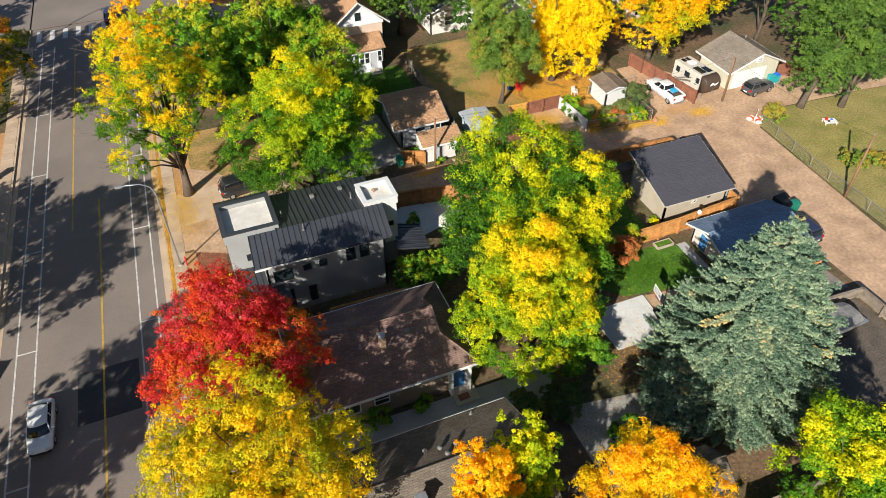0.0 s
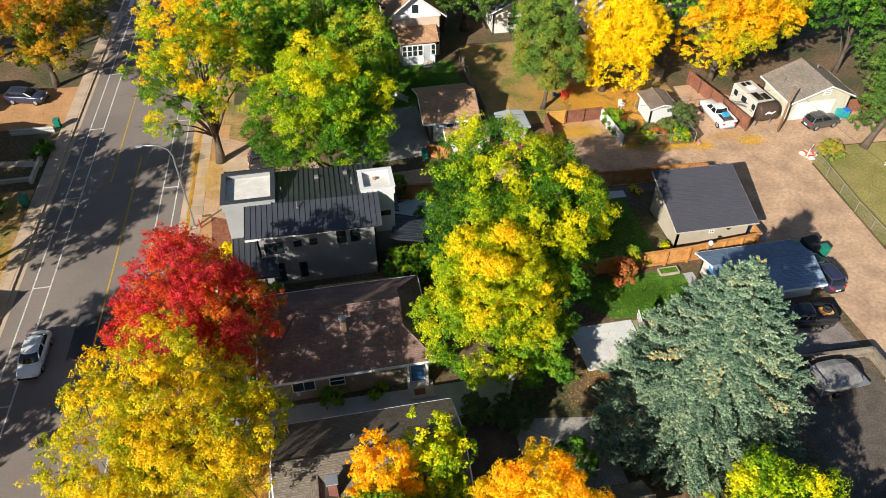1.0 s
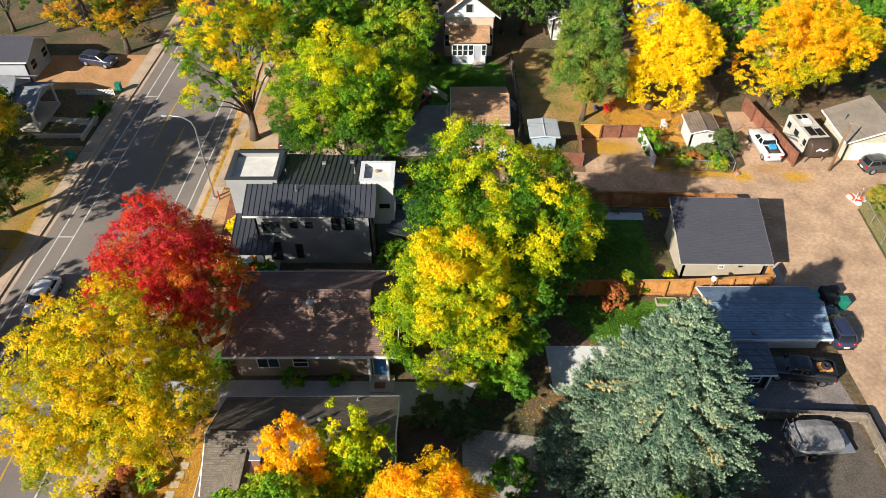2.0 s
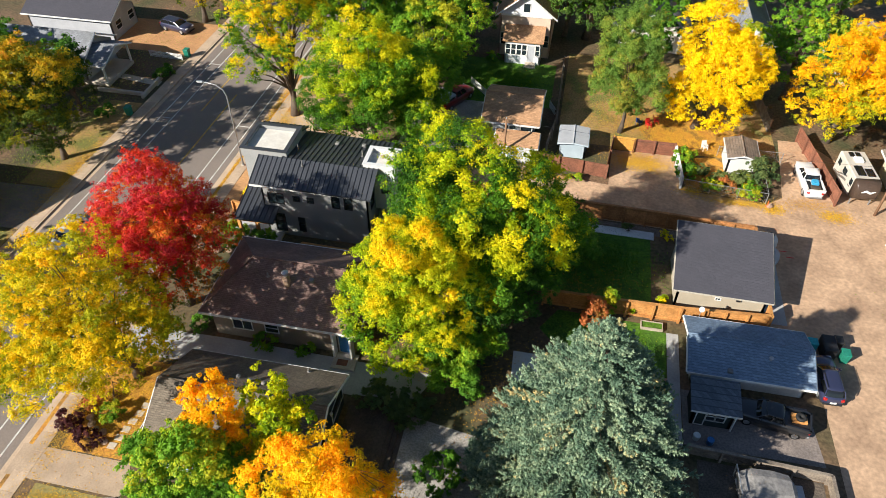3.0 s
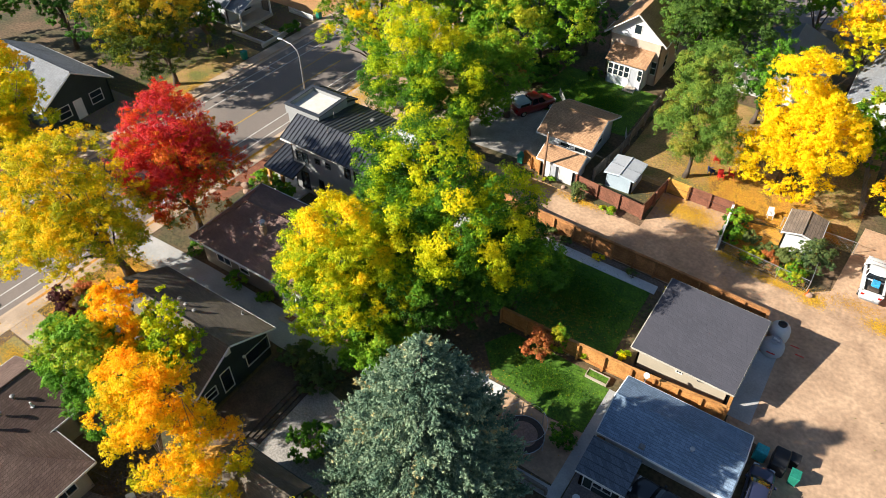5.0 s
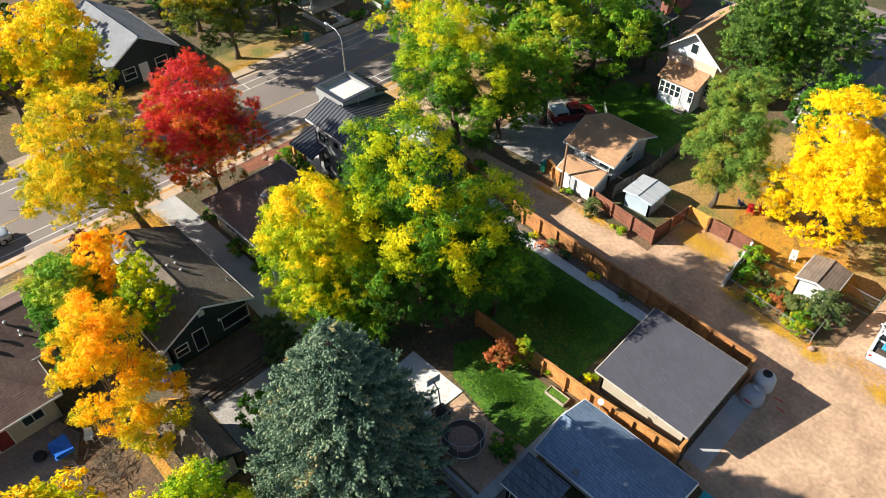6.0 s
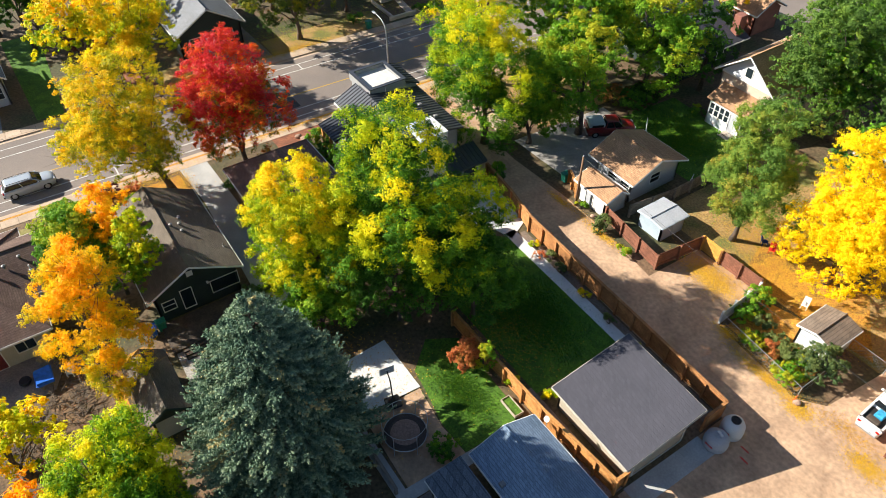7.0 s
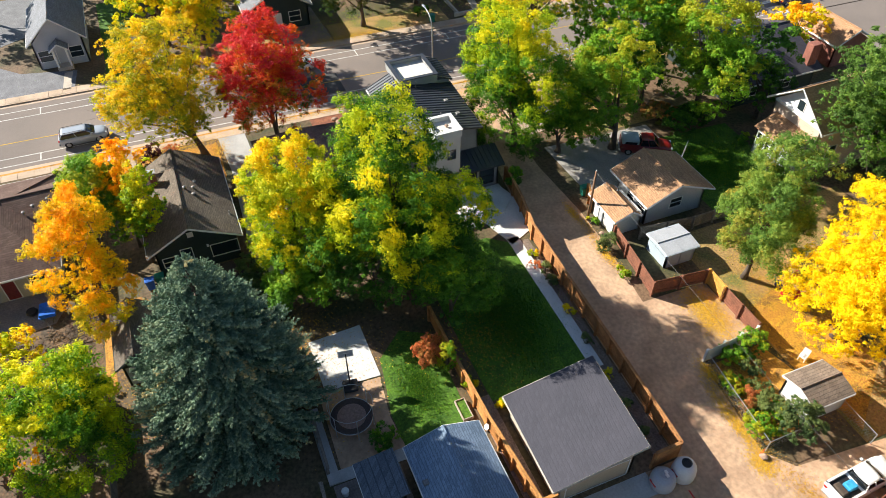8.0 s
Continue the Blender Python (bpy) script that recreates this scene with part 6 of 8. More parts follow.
tree("plum_tree", "dark leafy undergrowth between the yards", (26.6, 33.4), [(26.8, 33.2, 5.8, 2.4, 2.2, 3.2), (26.0, 30.8, 5.6, 2.2, 2.0, 3.0), (28.4, 34.4, 3.4, 2.0, 1.8, 2.2), (25.4, 31.6, 3.2, 2.2, 1.8, 2.2)],
     L_GREEN, 34, 22000, 0.18, 0.9, 0.3, 0.25, 0.3, (4, 0.16), (0, 0), 0.5, 10, 0.25)
tree("locust_tree", "large tree, green below and yellow above", (11.0, 53.2), [(10.4, 52.6, 11.6, 3.2, 3.2, 3.9), (13.2, 53.2, 8.6, 3.8, 3.4, 4.0), (8.2, 52.8, 8.0, 3.8, 3.4, 4.0), (11.0, 51.8, 4.6, 4.8, 3.2, 3.6)],
     L_ASH, 15, 80000, 0.175, 1.1, 0.42, 0.30, 0.65, (7, 0.36), (0, 0), 0.55, 14, 0.25)
tree("cottonwood_tree", "open street tree with yellow and orange leaves", (0.2, 59.3), [(-0.4, 58.8, 14.2, 3.6, 3.6, 3.2), (-3.2, 58.4, 9.4, 3.4, 3.4, 3.6), (2.6, 59.0, 10.4, 3.6, 3.4, 3.6), (0.2, 61.5, 10.0, 3.8, 3.4, 3.8), (-3.4, 56.2, 6.0, 1.6, 1.6, 1.7), (0.0, 57.0, 8.0, 2.2, 1.8, 1.8)],
     L_GOLD, 16, 46000, 0.165, 0.9, 0.30, 0.5, 0.42, (9, 0.42), (0, 0), 0.3, 44, 0.8, 0.0, 36)
tree("golden_tree", "brilliant yellow tree over fallen leaves", (43.0, 65.2), [(42.2, 64.8, 11.0, 3.0, 2.8, 3.4), (45.0, 64.0, 7.4, 3.6, 3.4, 3.6), (42.2, 63.4, 5.4, 3.4, 3.0, 3.4), (44.8, 66.4, 6.0, 3.5, 3.3, 3.6), (43.6, 63.4, 3.6, 3.6, 2.8, 2.2), (43.2, 64.2, 9.0, 3.4, 2.8, 3.2)],
     L_YELLOW, 17, 96000, 0.15, 0.8, 0.5, 0.24, 0.1, (7, 0.34), (0, 0), 0.6, 14, 0.08, 0.0, 14)
tree("maple_tree", "orange-yellow maple behind the trailer fence", (56.4, 65.2), [(56.0, 63.6, 9.4, 4.2, 3.6, 3.4), (59.6, 63.4, 8.0, 3.6, 3.2, 3.0), (54.4, 64.0, 6.2, 3.2, 3.0, 3.6), (58.8, 67.0, 9.0, 4.4, 3.4, 3.4), (57.2, 62.0, 6.4, 2.8, 2.2, 2.4), (61.8, 63.8, 8.4, 2.8, 2.6, 2.6), (54.0, 62.2, 5.0, 2.6, 2.4, 2.6)],
     L_ORANGE, 18, 56000, 0.19, 1.0, 0.52, 0.38, 0.3, (7, 0.34), (0, 0), 0.5, 16, 0.3)
tree("elm_tree", "dusty green yard tree with a broad crown", (35.2, 62.8), [(35.0, 63.6, 10.2, 2.8, 2.6, 3.4), (35.3, 62.8, 7.2, 3.2, 2.9, 3.2), (36.9, 62.8, 5.0, 2.5, 2.4, 2.5), (33.8, 62.6, 5.0, 2.4, 2.4, 2.5)],
     L_DUSTY, 19, 60000, 0.155, 0.9, 0.62, 0.30, -0.15, (6, 0.25), (0, 0), 0.45, 14, 0.4)
tree("street_tree", "green and orange tree across the street", (-20.0, 47.0), [(-20.4, 46.6, 9.0, 4.4, 4.4, 3.8), (-19.2, 43.8, 5.6, 3.4, 3.2, 3.6), (-23.6, 48.6, 7.2, 4.2, 4.0, 3.8), (-19.6, 50.0, 6.4, 3.2, 3.4, 3.4), (-20.2, 42.4, 6.6, 3.0, 2.6, 3.2), (-24.4, 45.0, 8.0, 3.6, 3.2, 3.4)],
     L_OAK, 20, 56000, 0.19, 1.0, 0.27, 0.30, 0.50, (6, 0.3), (0, 0), 0.5, 12, 0.3)
tree("street_tree", "broad tree with rust, orange and green leaves", (-19.2, 78.2), [(-17.6, 78.0, 9.0, 4.6, 4.6, 3.8), (-15.6, 80.6, 6.8, 4.0, 3.8, 3.6), (-21.6, 76.6, 7.0, 4.0, 3.8, 3.6), (-17.4, 74.8, 5.4, 3.2, 2.8, 2.8), (-20.0, 83.0, 7.4, 4.0, 3.8, 3.6)],
     L_OAK, 36, 60000, 0.20, 1.0, 0.48, 0.5, 0.6, (7, 0.36), (0, 0), 0.5, 14, 0.25)
tree("street_tree", "bright yellow tree across the street", (-18.6, 27.2), [(-18.2, 27.4, 10.4, 3.2, 3.2, 3.4), (-19.4, 28.4, 7.0, 3.6, 3.6, 3.2), (-17.8, 25.8, 5.2, 2.7, 2.7, 2.8)],
     L_GOLD, 21, 32000, 0.22, 1.0, 0.50, 0.22, 0.2, (6, 0.3), (0, 0), 0.5, 12, 0.25)
tree("maple_tree", "yellow-green tree behind the detached garage", (32.3, 10.8), [(32.4, 11.2, 7.6, 2.7, 2.7, 2.6), (33.0, 10.2, 5.0, 2.7, 2.7, 2.6), (30.8, 11.6, 5.0, 2.3, 2.3, 2.4), (34.2, 12.0, 4.0, 2.3, 2.2, 2.2)],
     L_ASH, 22, 40000, 0.18, 0.95, 0.48, 0.38, 0.5, (5, 0.22), (0, 0), 0.55, 10, 0.25)
tree("pear_tree", "slender young tree with orange top", (11.8, 16.2), [(11.6, 17.0, 8.8, 1.6, 1.6, 2.0), (11.6, 16.4, 6.4, 1.8, 1.7, 2.0), (12.2, 16.0, 4.6, 1.5, 1.2, 1.6)],
     L_ORANGE, 23, 13000, 0.165, 0.6, 0.60, 0.2, 0.3, (7, 0.14), (0, 0.4), 0.35, 10, 0.2)
tree("pear_tree", "slender green-yellow young tree", (14.2, 17.0), [(14.2, 18.4, 8.9, 1.1, 1.1, 1.7), (14.5, 17.8, 6.6, 1.5, 1.4, 1.9), (16.0, 18.6, 6.4, 1.1, 1.1, 1.4), (14.8, 17.0, 4.6, 1.5, 1.3, 1.6)],
     L_ASH, 24, 11000, 0.18, 0.6, 0.56, 0.22, 0.2, (7, 0.13), (0, 1.0), 0.35, 10, 0.3)
tree("maple_tree", "glowing orange tree with twiggy branches", (19.4, 12.6), [(19.2, 13.6, 9.6, 2.4, 2.3, 2.6), (20.6, 12.6, 7.4, 2.6, 2.4, 2.8), (17.7, 13.2, 8.2, 2.1, 2.1, 2.1), (21.6, 14.4, 5.0, 2.1, 1.8, 2.1), (22.2, 13.0, 3.4, 1.7, 1.5, 1.6)],
     L_ORANGE, 25, 46000, 0.14, 0.75, 0.54, 0.26, 0.15, (6, 0.2), (0, 0.6), 0.4, 16, 0.4, 0.0, 16)
tree("maple_tree", "green leafy tree beside the green house", (12.8, 13.6), [(11.2, 14.0, 6.2, 3.0, 2.2, 3.0), (9.2, 14.2, 5.4, 2.5, 1.6, 2.8), (13.4, 13.4, 5.0, 2.3, 2.2, 2.8)],
     L_GREEN, 26, 28000, 0.20, 0.85, 0.55, 0.28, 0.35, (5, 0.2), (0, 0), 0.45, 12, 0.3)
tree("apple_tree", "low dusty green tree in the yard", (24.0, 28.0), [(23.6, 28.2, 3.4, 2.0, 1.6, 1.9), (25.0, 28.9, 2.5, 1.5, 1.4, 1.6), (22.4, 26.8, 2.6, 1.6, 1.4, 1.6), (24.0, 26.0, 2.0, 1.5, 1.2, 1.3)],
     L_GREEN, 27, 27000, 0.19, 0.75, 0.58, 0.25, 0.35, (3, 0.18), (0, 0), 0.45, 10, 0.3)
tree("locust_tree", "tall grey-green tree by the gravel parking place", (15.2, 62.4), [(15.0, 61.8, 9.4, 3.4, 3.4, 3.6), (15.2, 60.4, 6.8, 3.2, 3.0, 3.2), (12.6, 61.4, 6.4, 3.0, 3.0, 3.6), (14.4, 58.6, 3.2, 2.8, 1.8, 2.6)],
     L_GREEN, 28, 40000, 0.22, 1.05, 0.66, 0.22, 0.4, (7, 0.34), (0, 0), 0.55, 12, 0.25)
tree("maple_tree", "bright green tree north of the parking place", (12.6, 74.6), [(12.6, 74.2, 9.0, 3.8, 3.8, 3.6), (15.4, 74.0, 6.4, 3.4, 3.4, 3.6), (9.6, 73.8, 6.4, 3.4, 3.2, 3.6), (13.0, 73.6, 3.8, 4.4, 3.2, 2.8)],
     L_GREEN, 29, 34000, 0.24, 1.2, 0.70, 0.22, 0.3, (7, 0.34), (0, 0), 0.55, 12, 0.25)
tree("elm_tree", "huge dull green tree at the alley corner", (65.8, 49.2), [(67.4, 49.8, 4.8, 2.5, 2.2, 2.4), (66.8, 50.0, 3.6, 2.4, 1.9, 2.0), (69.4, 48.6, 4.0, 2.6, 2.2, 2.4), (73.5, 51.8, 11.4, 4.6, 4.6, 4.4), (70.4, 51.4, 8.4, 3.6, 3.6, 4.2), (77.0, 53.0, 9.0, 4.4, 4.4, 4.4), (74.0, 48.8, 6.6, 3.8, 3.2, 3.6), (70.2, 54.4, 6.4, 3.4, 3.2, 3.6), (69.0, 50.2, 4.4, 2.6, 2.4, 2.6), (68.4, 51.0, 7.8, 3.0, 3.0, 3.6)],
     L_DUSTY, 37, 84000, 0.21, 0.9, 0.34, 0.22, 0.1, (8, 0.36), (4.5, 1.5), 0.5, 18, 0.12)
tree("elm_tree", "dull green elm with a thick pale trunk on dry grass", (70.2, 47.6), [(71.6, 48.4, 8.6, 3.6, 3.2, 4.0), (70.4, 47.8, 5.8, 2.6, 2.4, 2.6), (74.4, 47.6, 7.0, 3.2, 2.8, 3.2)],
     L_DUSTY, 39, 36000, 0.21, 0.9, 0.34, 0.22, 0.1, (7, 0.32), (1.0, 0.5), 0.5, 14, 0.15)
tree("elm_tree", "huge dark green tree behind the gabled house", (30.6, 83.4), [(30.4, 82.6, 12.0, 4.6, 4.6, 4.4), (27.6, 82.4, 8.4, 3.4, 3.4, 4.2), (33.8, 82.6, 9.0, 4.2, 4.2, 4.4), (30.4, 79.4, 6.6, 3.6, 3.0, 3.6), (34.6, 80.6, 5.6, 3.2, 3.0, 3.2), (30.0, 87.0, 8.0, 4.4, 3.6, 4.2), (27.0, 80.2, 11.4, 3.2, 3.0, 3.6), (28.4, 79.0, 7.2, 2.6, 2.2, 3.0), (27.4, 82.6, 8.6, 3.0, 2.6, 3.0), (28.8, 75.8, 8.6, 2.5, 2.4, 3.4), (29.2, 77.6, 12.2, 3.0, 2.8, 3.2)],
     L_DUSTY, 38, 72000, 0.21, 0.9, 0.34, 0.30, 0.1, (9, 0.5), (0, 0), 0.5, 18, 0.2)
BACK = [("green", 72.0, 64.0, 8.4, 4.8, 0.3), ("green", 66.5, 77.0, 8.0, 4.6, 0.35), ("green", 81.0, 65.0, 8.4, 5.0, 0.3), ("green", -31.0, 98.0, 9.0, 5.2, 0.3), ("green", 16.4, 79.6, 7.4, 3.4, 0.2), ("green", 9.4, 69.6, 6.6, 3.8, 0.35), ("green", 27.8, 83.5, 8.0, 5.0, 0.4), ("gold", 45.4, 89.0, 8.0, 4.4, 0.6), ("green", 53.0, 73.0, 7.4, 4.0, 0.5), ("orange", 63.5, 68.2, 7.0, 4.2, 0.6), 
        ("green", 78.0, 56.0, 8.2, 4.8, 0.5), ("green", 6.0, 66.6, 8.6, 4.4, 0.6), ("green", 3.6, 74.5, 8.4, 4.4, 0.62), ("gold", -1.2, 78.0, 7.6, 3.8, 0.55), ("green", 22.6, 96.0, 8.0, 4.8, 0.5), ("green", 30.5, 94.0, 8.0, 4.8, 0.5), ("gold", 7.0, 92.4, 5.2, 2.6, 0.62),
        ("green", 39.0, 96.0, 8.0, 4.8, 0.5), ("green", 55.0, 88.0, 8.0, 4.8, 0.5), ("gold", 62.0, 92.0, 8.0, 4.6, 0.5), ("green", 70.0, 72.0, 8.0, 4.6, 0.5), ("orange", -21.0, 86.0, 9.0, 4.4, 0.6),
        ("gold", -24.5, 23.0, 8.4, 4.6, 0.5), ("green", -38.0, 20.0, 7.0, 4.0, 0.5), ("green", -29.5, 47.5, 7.6, 4.0, 0.25), ("green", -37.0, 46.0, 8.0, 4.6, 0.2), ("green", -23.6, 55.6, 5.4, 2.9, 0.1), ("green", -28.0, 53.0, 7.0, 3.4, 0.12), ("green", -40.0, 55.0, 7.4, 4.2, 0.5), ("gold", -33.0, 30.0, 6.4, 3.4, 0.6), ("green", 85.0, 44.0, 8.0, 4.6, 0.5), ("green", 48.8, 74.0, 5.0, 2.8, 0.6),
        # western trees by the cottage stand largely unseen, added for the shade they cast
        ("green", -36.0, 84.0, 7.5, 4.4, 0.5), ("green", -27.5, 87.0, 8.0, 4.6, 0.3), ("green", -46.0, 40.0, 8.5, 5.0, 0.4), ("green", -44.0, 27.0, 8.0, 4.6, 0.4), ("green", -41.0, 1.0, 8.0, 4.6, 0.4), ("green", -46.5, 9.5, 9.5, 4.8, 0.3), ("green", -42.0, 15.5, 9.0, 4.2, 0.3), ("green", -36.0, 18.6, 7.0, 3.2, 0.3), ("green", 13.6, 57.0, 2.9, 1.7, 0.6), ("green", 38.0, 76.0, 6.5, 3.4, 0.3), ("green", 35.0, 4.0, 6.4, 3.6, 0.45), ("gold", 24.5, 6.0, 4.4, 2.6, 0.5), ("orange", 30.0, 5.5, 3.6, 2.2, 0.7)]
for i, (hue, x, y, z, r, rp) in enumerate(BACK):
    lm = {"green": L_GREEN, "gold": L_GOLD, "orange": L_ORANGE}[hue]
    lab = {"green": "tall leafy green tree in a yard", "gold": "tree turning yellow in a yard", "orange": "tree turning orange-brown in a yard"}[hue]
    rr = random.Random(40 + i)
    bl = [(x + rr.uniform(-0.5, 0.5) * r, y + rr.uniform(-0.5, 0.5) * r, z * rr.uniform(0.62, 1.1), r * rr.uniform(0.6, 0.85), r * rr.uniform(0.6, 0.85), z * rr.uniform(0.3, 0.45)) for _ in range(4)]
    tree("neighbourhood_tree", lab, (x, y), bl, lm, 100 + i, int(400 * r * r), 0.34, 1.15, rp, 0.3, 0.3, (z * 0.8, 0.28), (0, 0), 0.55, 8, 0.2, group="neighbourhood trees")


def shrub(x, y, r, h, material, seed, label, ripe=0.5, n=None, name="shrub"):
    tree(name, label, (x, y), [(x, y, h * 0.5, r, r, h * 0.5)], material, seed, n or int(2000 * r * (r + h)), 0.125, 0.36, ripe, 0.34, 0.2, (h * 0.5, 0.05), (0, 0), 0.3, 10, 0.45)


for i, (x, y, r, h, m_, rp, lab) in enumerate((
        (33.5, 34.9, 1.0, 3.2, L_RUST, 0.45, "rust-red shrub beside the back lawn"), (34.5, 36.15, 0.6, 3.2, L_GREEN, 0.85, "slim green shrub at the fence"), (1.6, 44.6, 0.9, 1.4, L_ASH, 0.75, "yellow-green shrub at the house corner"),
        (2.2, 38.6, 1.3, 1.9, L_GREEN, 0.6, "green shrub beside the front path"), (5.0, 38.0, 1.2, 2.2, L_GREEN, 0.35, "dark shrub before the porch"), (16.4, 39.4, 2.0, 2.6, L_GREEN, 0.55, "green shrub behind the modern house"), (18.4, 39.6, 1.6, 2.4, L_GREEN, 0.6, "green shrub behind the modern house"),
        (48.4, 56.4, 1.5, 2.9, L_OLIVE, 0.5, "dusty green shrub beside the white shed"), (45.6, 54.9, 0.8, 1.2, L_RUST, 0.2, "reddish vine shrub on the wire fence"), (46.5, 55.6, 1.0, 1.5, L_OLIVE, 0.8, "wispy green weeds inside the wire fence"), (44.9, 56.2, 0.8, 0.9, L_OLIVE, 0.9, "wispy green weeds inside the wire fence"), (42.8, 57.0, 0.9, 1.0, L_OLIVE, 0.8, "wispy green weeds inside the wire fence"), (47.2, 55.8, 0.8, 1.2, L_GREEN, 0.6, "green shrub inside the wire fence"), (44.0, 54.6, 0.9, 1.2, L_GREEN, 0.7, "green weeds along the wire fence"), (47.4, 54.2, 1.1, 1.3, L_GREEN, 0.7, "green shrub along the wire fence"),
        (41.6, 58.0, 1.1, 1.8, L_GREEN, 0.5, "green bush at the fence corner"), (41.8, 56.0, 0.9, 1.2, L_GREEN, 0.6, "green bush at the white fence"), (27.6, 54.2, 0.9, 1.3, L_OLIVE, 0.7, "dusty green bush at the alley"), (31.2, 53.4, 0.7, 0.5, L_GREEN, 0.8, "low green weeds at the fence foot"), (24.4, 54.5, 0.5, 0.5, L_GREEN, 0.8, "low green weeds at the alley"),
        (28.2, 47.6, 0.55, 0.8, L_OLIVE, 0.9, "grey-green bush in the gravel bed"), (29.8, 47.4, 0.6, 0.7, L_OLIVE, 0.5, "grey-green bush in the gravel bed"), (26.2, 47.8, 0.4, 0.5, L_GOLD, 0.5, "yellow tuft in the gravel bed"), (27.2, 47.2, 0.35, 0.4, L_RUST, 0.7, "red tuft in the gravel bed"),
        (33.0, 47.2, 0.4, 0.5, L_ASH, 0.8, "yellow tuft in the gravel bed"), (36.2, 47.0, 0.45, 0.6, L_OLIVE, 0.6, "grey-green bush in the gravel bed"), (39.6, 46.6, 0.4, 0.4, L_ASH, 0.7, "yellow-green tuft in the gravel bed"), (42.4, 46.5, 0.4, 0.5, L_OLIVE, 0.4, "low bush in the gravel bed"), (44.6, 46.2, 0.5, 0.6, L_OLIVE, 0.5, "low bush in the gravel bed"),
        (38.9, 38.5, 0.5, 0.6, L_ASH, 0.75, "yellow-green bush at the garage corner"), (36.4, 36.9, 0.5, 0.8, L_GOLD, 0.4, "yellowing bush along the fence"), (18.6, 46.6, 0.4, 1.3, L_GREEN, 0.6, "potted green shrub on the patio"), (17.2, 50.0, 0.7, 2.6, L_GREEN, 0.4, "tall green shrub at the fence end"),
        (9.0, 28.1, 0.8, 1.0, L_GREEN, 0.6, "green shrub under the eave"), (12.6, 28.0, 0.6, 0.7, L_GREEN, 0.45, "low green shrub under the eave"), (18.8, 24.6, 1.4, 1.4, L_OLIVE, 0.5, "dark shrub beside the driveway"), (21.4, 24.2, 1.6, 1.8, L_OLIVE, 0.3, "dark shrub beside the driveway"),
        (-1.6, 18.7, 0.8, 0.9, L_PURPLE, 0.3, "dark purple round shrub"), (0.3, 18.0, 0.8, 0.9, L_PURPLE, 0.2, "dark purple round shrub"), (0.8, 20.0, 0.9, 0.8, L_GREEN, 0.6, "green shrub in the stone-edged bed"), (-0.8, 20.6, 0.6, 1.0, L_RUST, 0.4, "rust-brown shrub in the bed"), (60.9, 48.0, 1.3, 2.0, L_DUSTY, 0.95, "thin yellowing bush at the alley corner"), (23.0, 57.0, 0.6, 0.7, L_GREEN, 0.4, "low bush by the board fence"),
        (19.8, 75.4, 0.8, 0.9, L_GREEN, 0.5, "green bush at the back porch"), (12.6, 69.6, 1.8, 1.8, L_RUST, 0.0, "tangle of dark undergrowth by the lot"), (15.0, 70.6, 1.8, 2.0, L_GREEN, 0.1, "dark undergrowth by the lawn"), (14.6, 72.6, 1.6, 2.0, L_GREEN, 0.15, "dark undergrowth by the lawn"), (63.0, 38.6, 1.4, 1.2, L_DUSTY, 0.7, "leafy green garden bed plants"), (65.4, 37.8, 1.3, 1.1, L_DUSTY, 0.9, "leafy green garden bed plants"), (38.2, 29.8, 1.0, 0.9, L_GREEN, 0.4, "dark green bush by the trampoline"), (24.4, 19.8, 1.6, 1.3, L_GREEN, 0.25, "dark green bush in the yard"),
        (-30.5, 24.0, 2.4, 4.6, L_PURPLE, 0.6, "small tree with purple leaves"), (-17.7, 63.5, 0.8, 0.9, L_GREEN, 0.3, "dark clipped shrub on the wall"), (-17.6, 65.0, 0.8, 0.9, L_GREEN, 0.3, "dark clipped shrub on the wall"), (-27.5, 60.0, 1.6, 2.2, L_GREEN, 0.4, "dark green shrub at the porch"), (-20.0, 55.0, 0.9, 1.0, L_GREEN, 0.3, "green shrub on the lawn"), (4.3, 30.4, 1.1, 1.3, L_GREEN, 0.15, "dark green shrub by the brown house"), (3.4, 28.9, 0.8, 0.9, L_GREEN, 0.2, "dark green shrub by the brown house"), (5.6, 8.0, 1.0, 1.0, L_GREEN, 0.5, "low green shrub beside the drive"))):
    shrub(x, y, r, h, m_, 300 + i, lab, rp)


# fallen leaves and grass, too many to count
def litter(name, label, spots, material, n, size, seed, lift=0.02, ripe=0.5, upright=False):
    rng = np.random.default_rng(seed)
    spots = np.array(spots, float)
    w = spots[:, 2] * spots[:, 3]
    pick = rng.choice(len(spots), n, p=w / w.sum())
    g = rng.normal(size=(n, 2)) * 0.5
    pos = np.column_stack((spots[pick, 0] + g[:, 0] * spots[pick, 2], spots[pick, 1] + g[:, 1] * spots[pick, 3], np.full(n, lift) + rng.random(n) * 0.03))
    if upright:
        nrm, tan = unit(rng, n) * np.array((1, 1, 0.25)), np.tile((0, 0, 1.0), (n, 1)) + unit(rng, n) * 0.4
        pos[:, 2] += size * 0.35
    else:
        nrm, tan = np.tile((0, 0, 1.0), (n, 1)) + unit(rng, n) * 0.35, unit(rng, n)
    ob = new(name, leaf_mesh(name, pos, nrm, tan, size * (0.6 + 0.8 * rng.random(n)), ripe + 0.3 * rng.normal(size=n), material))
    tagged(ob, label, name.replace("_", " "), kind="stuff")


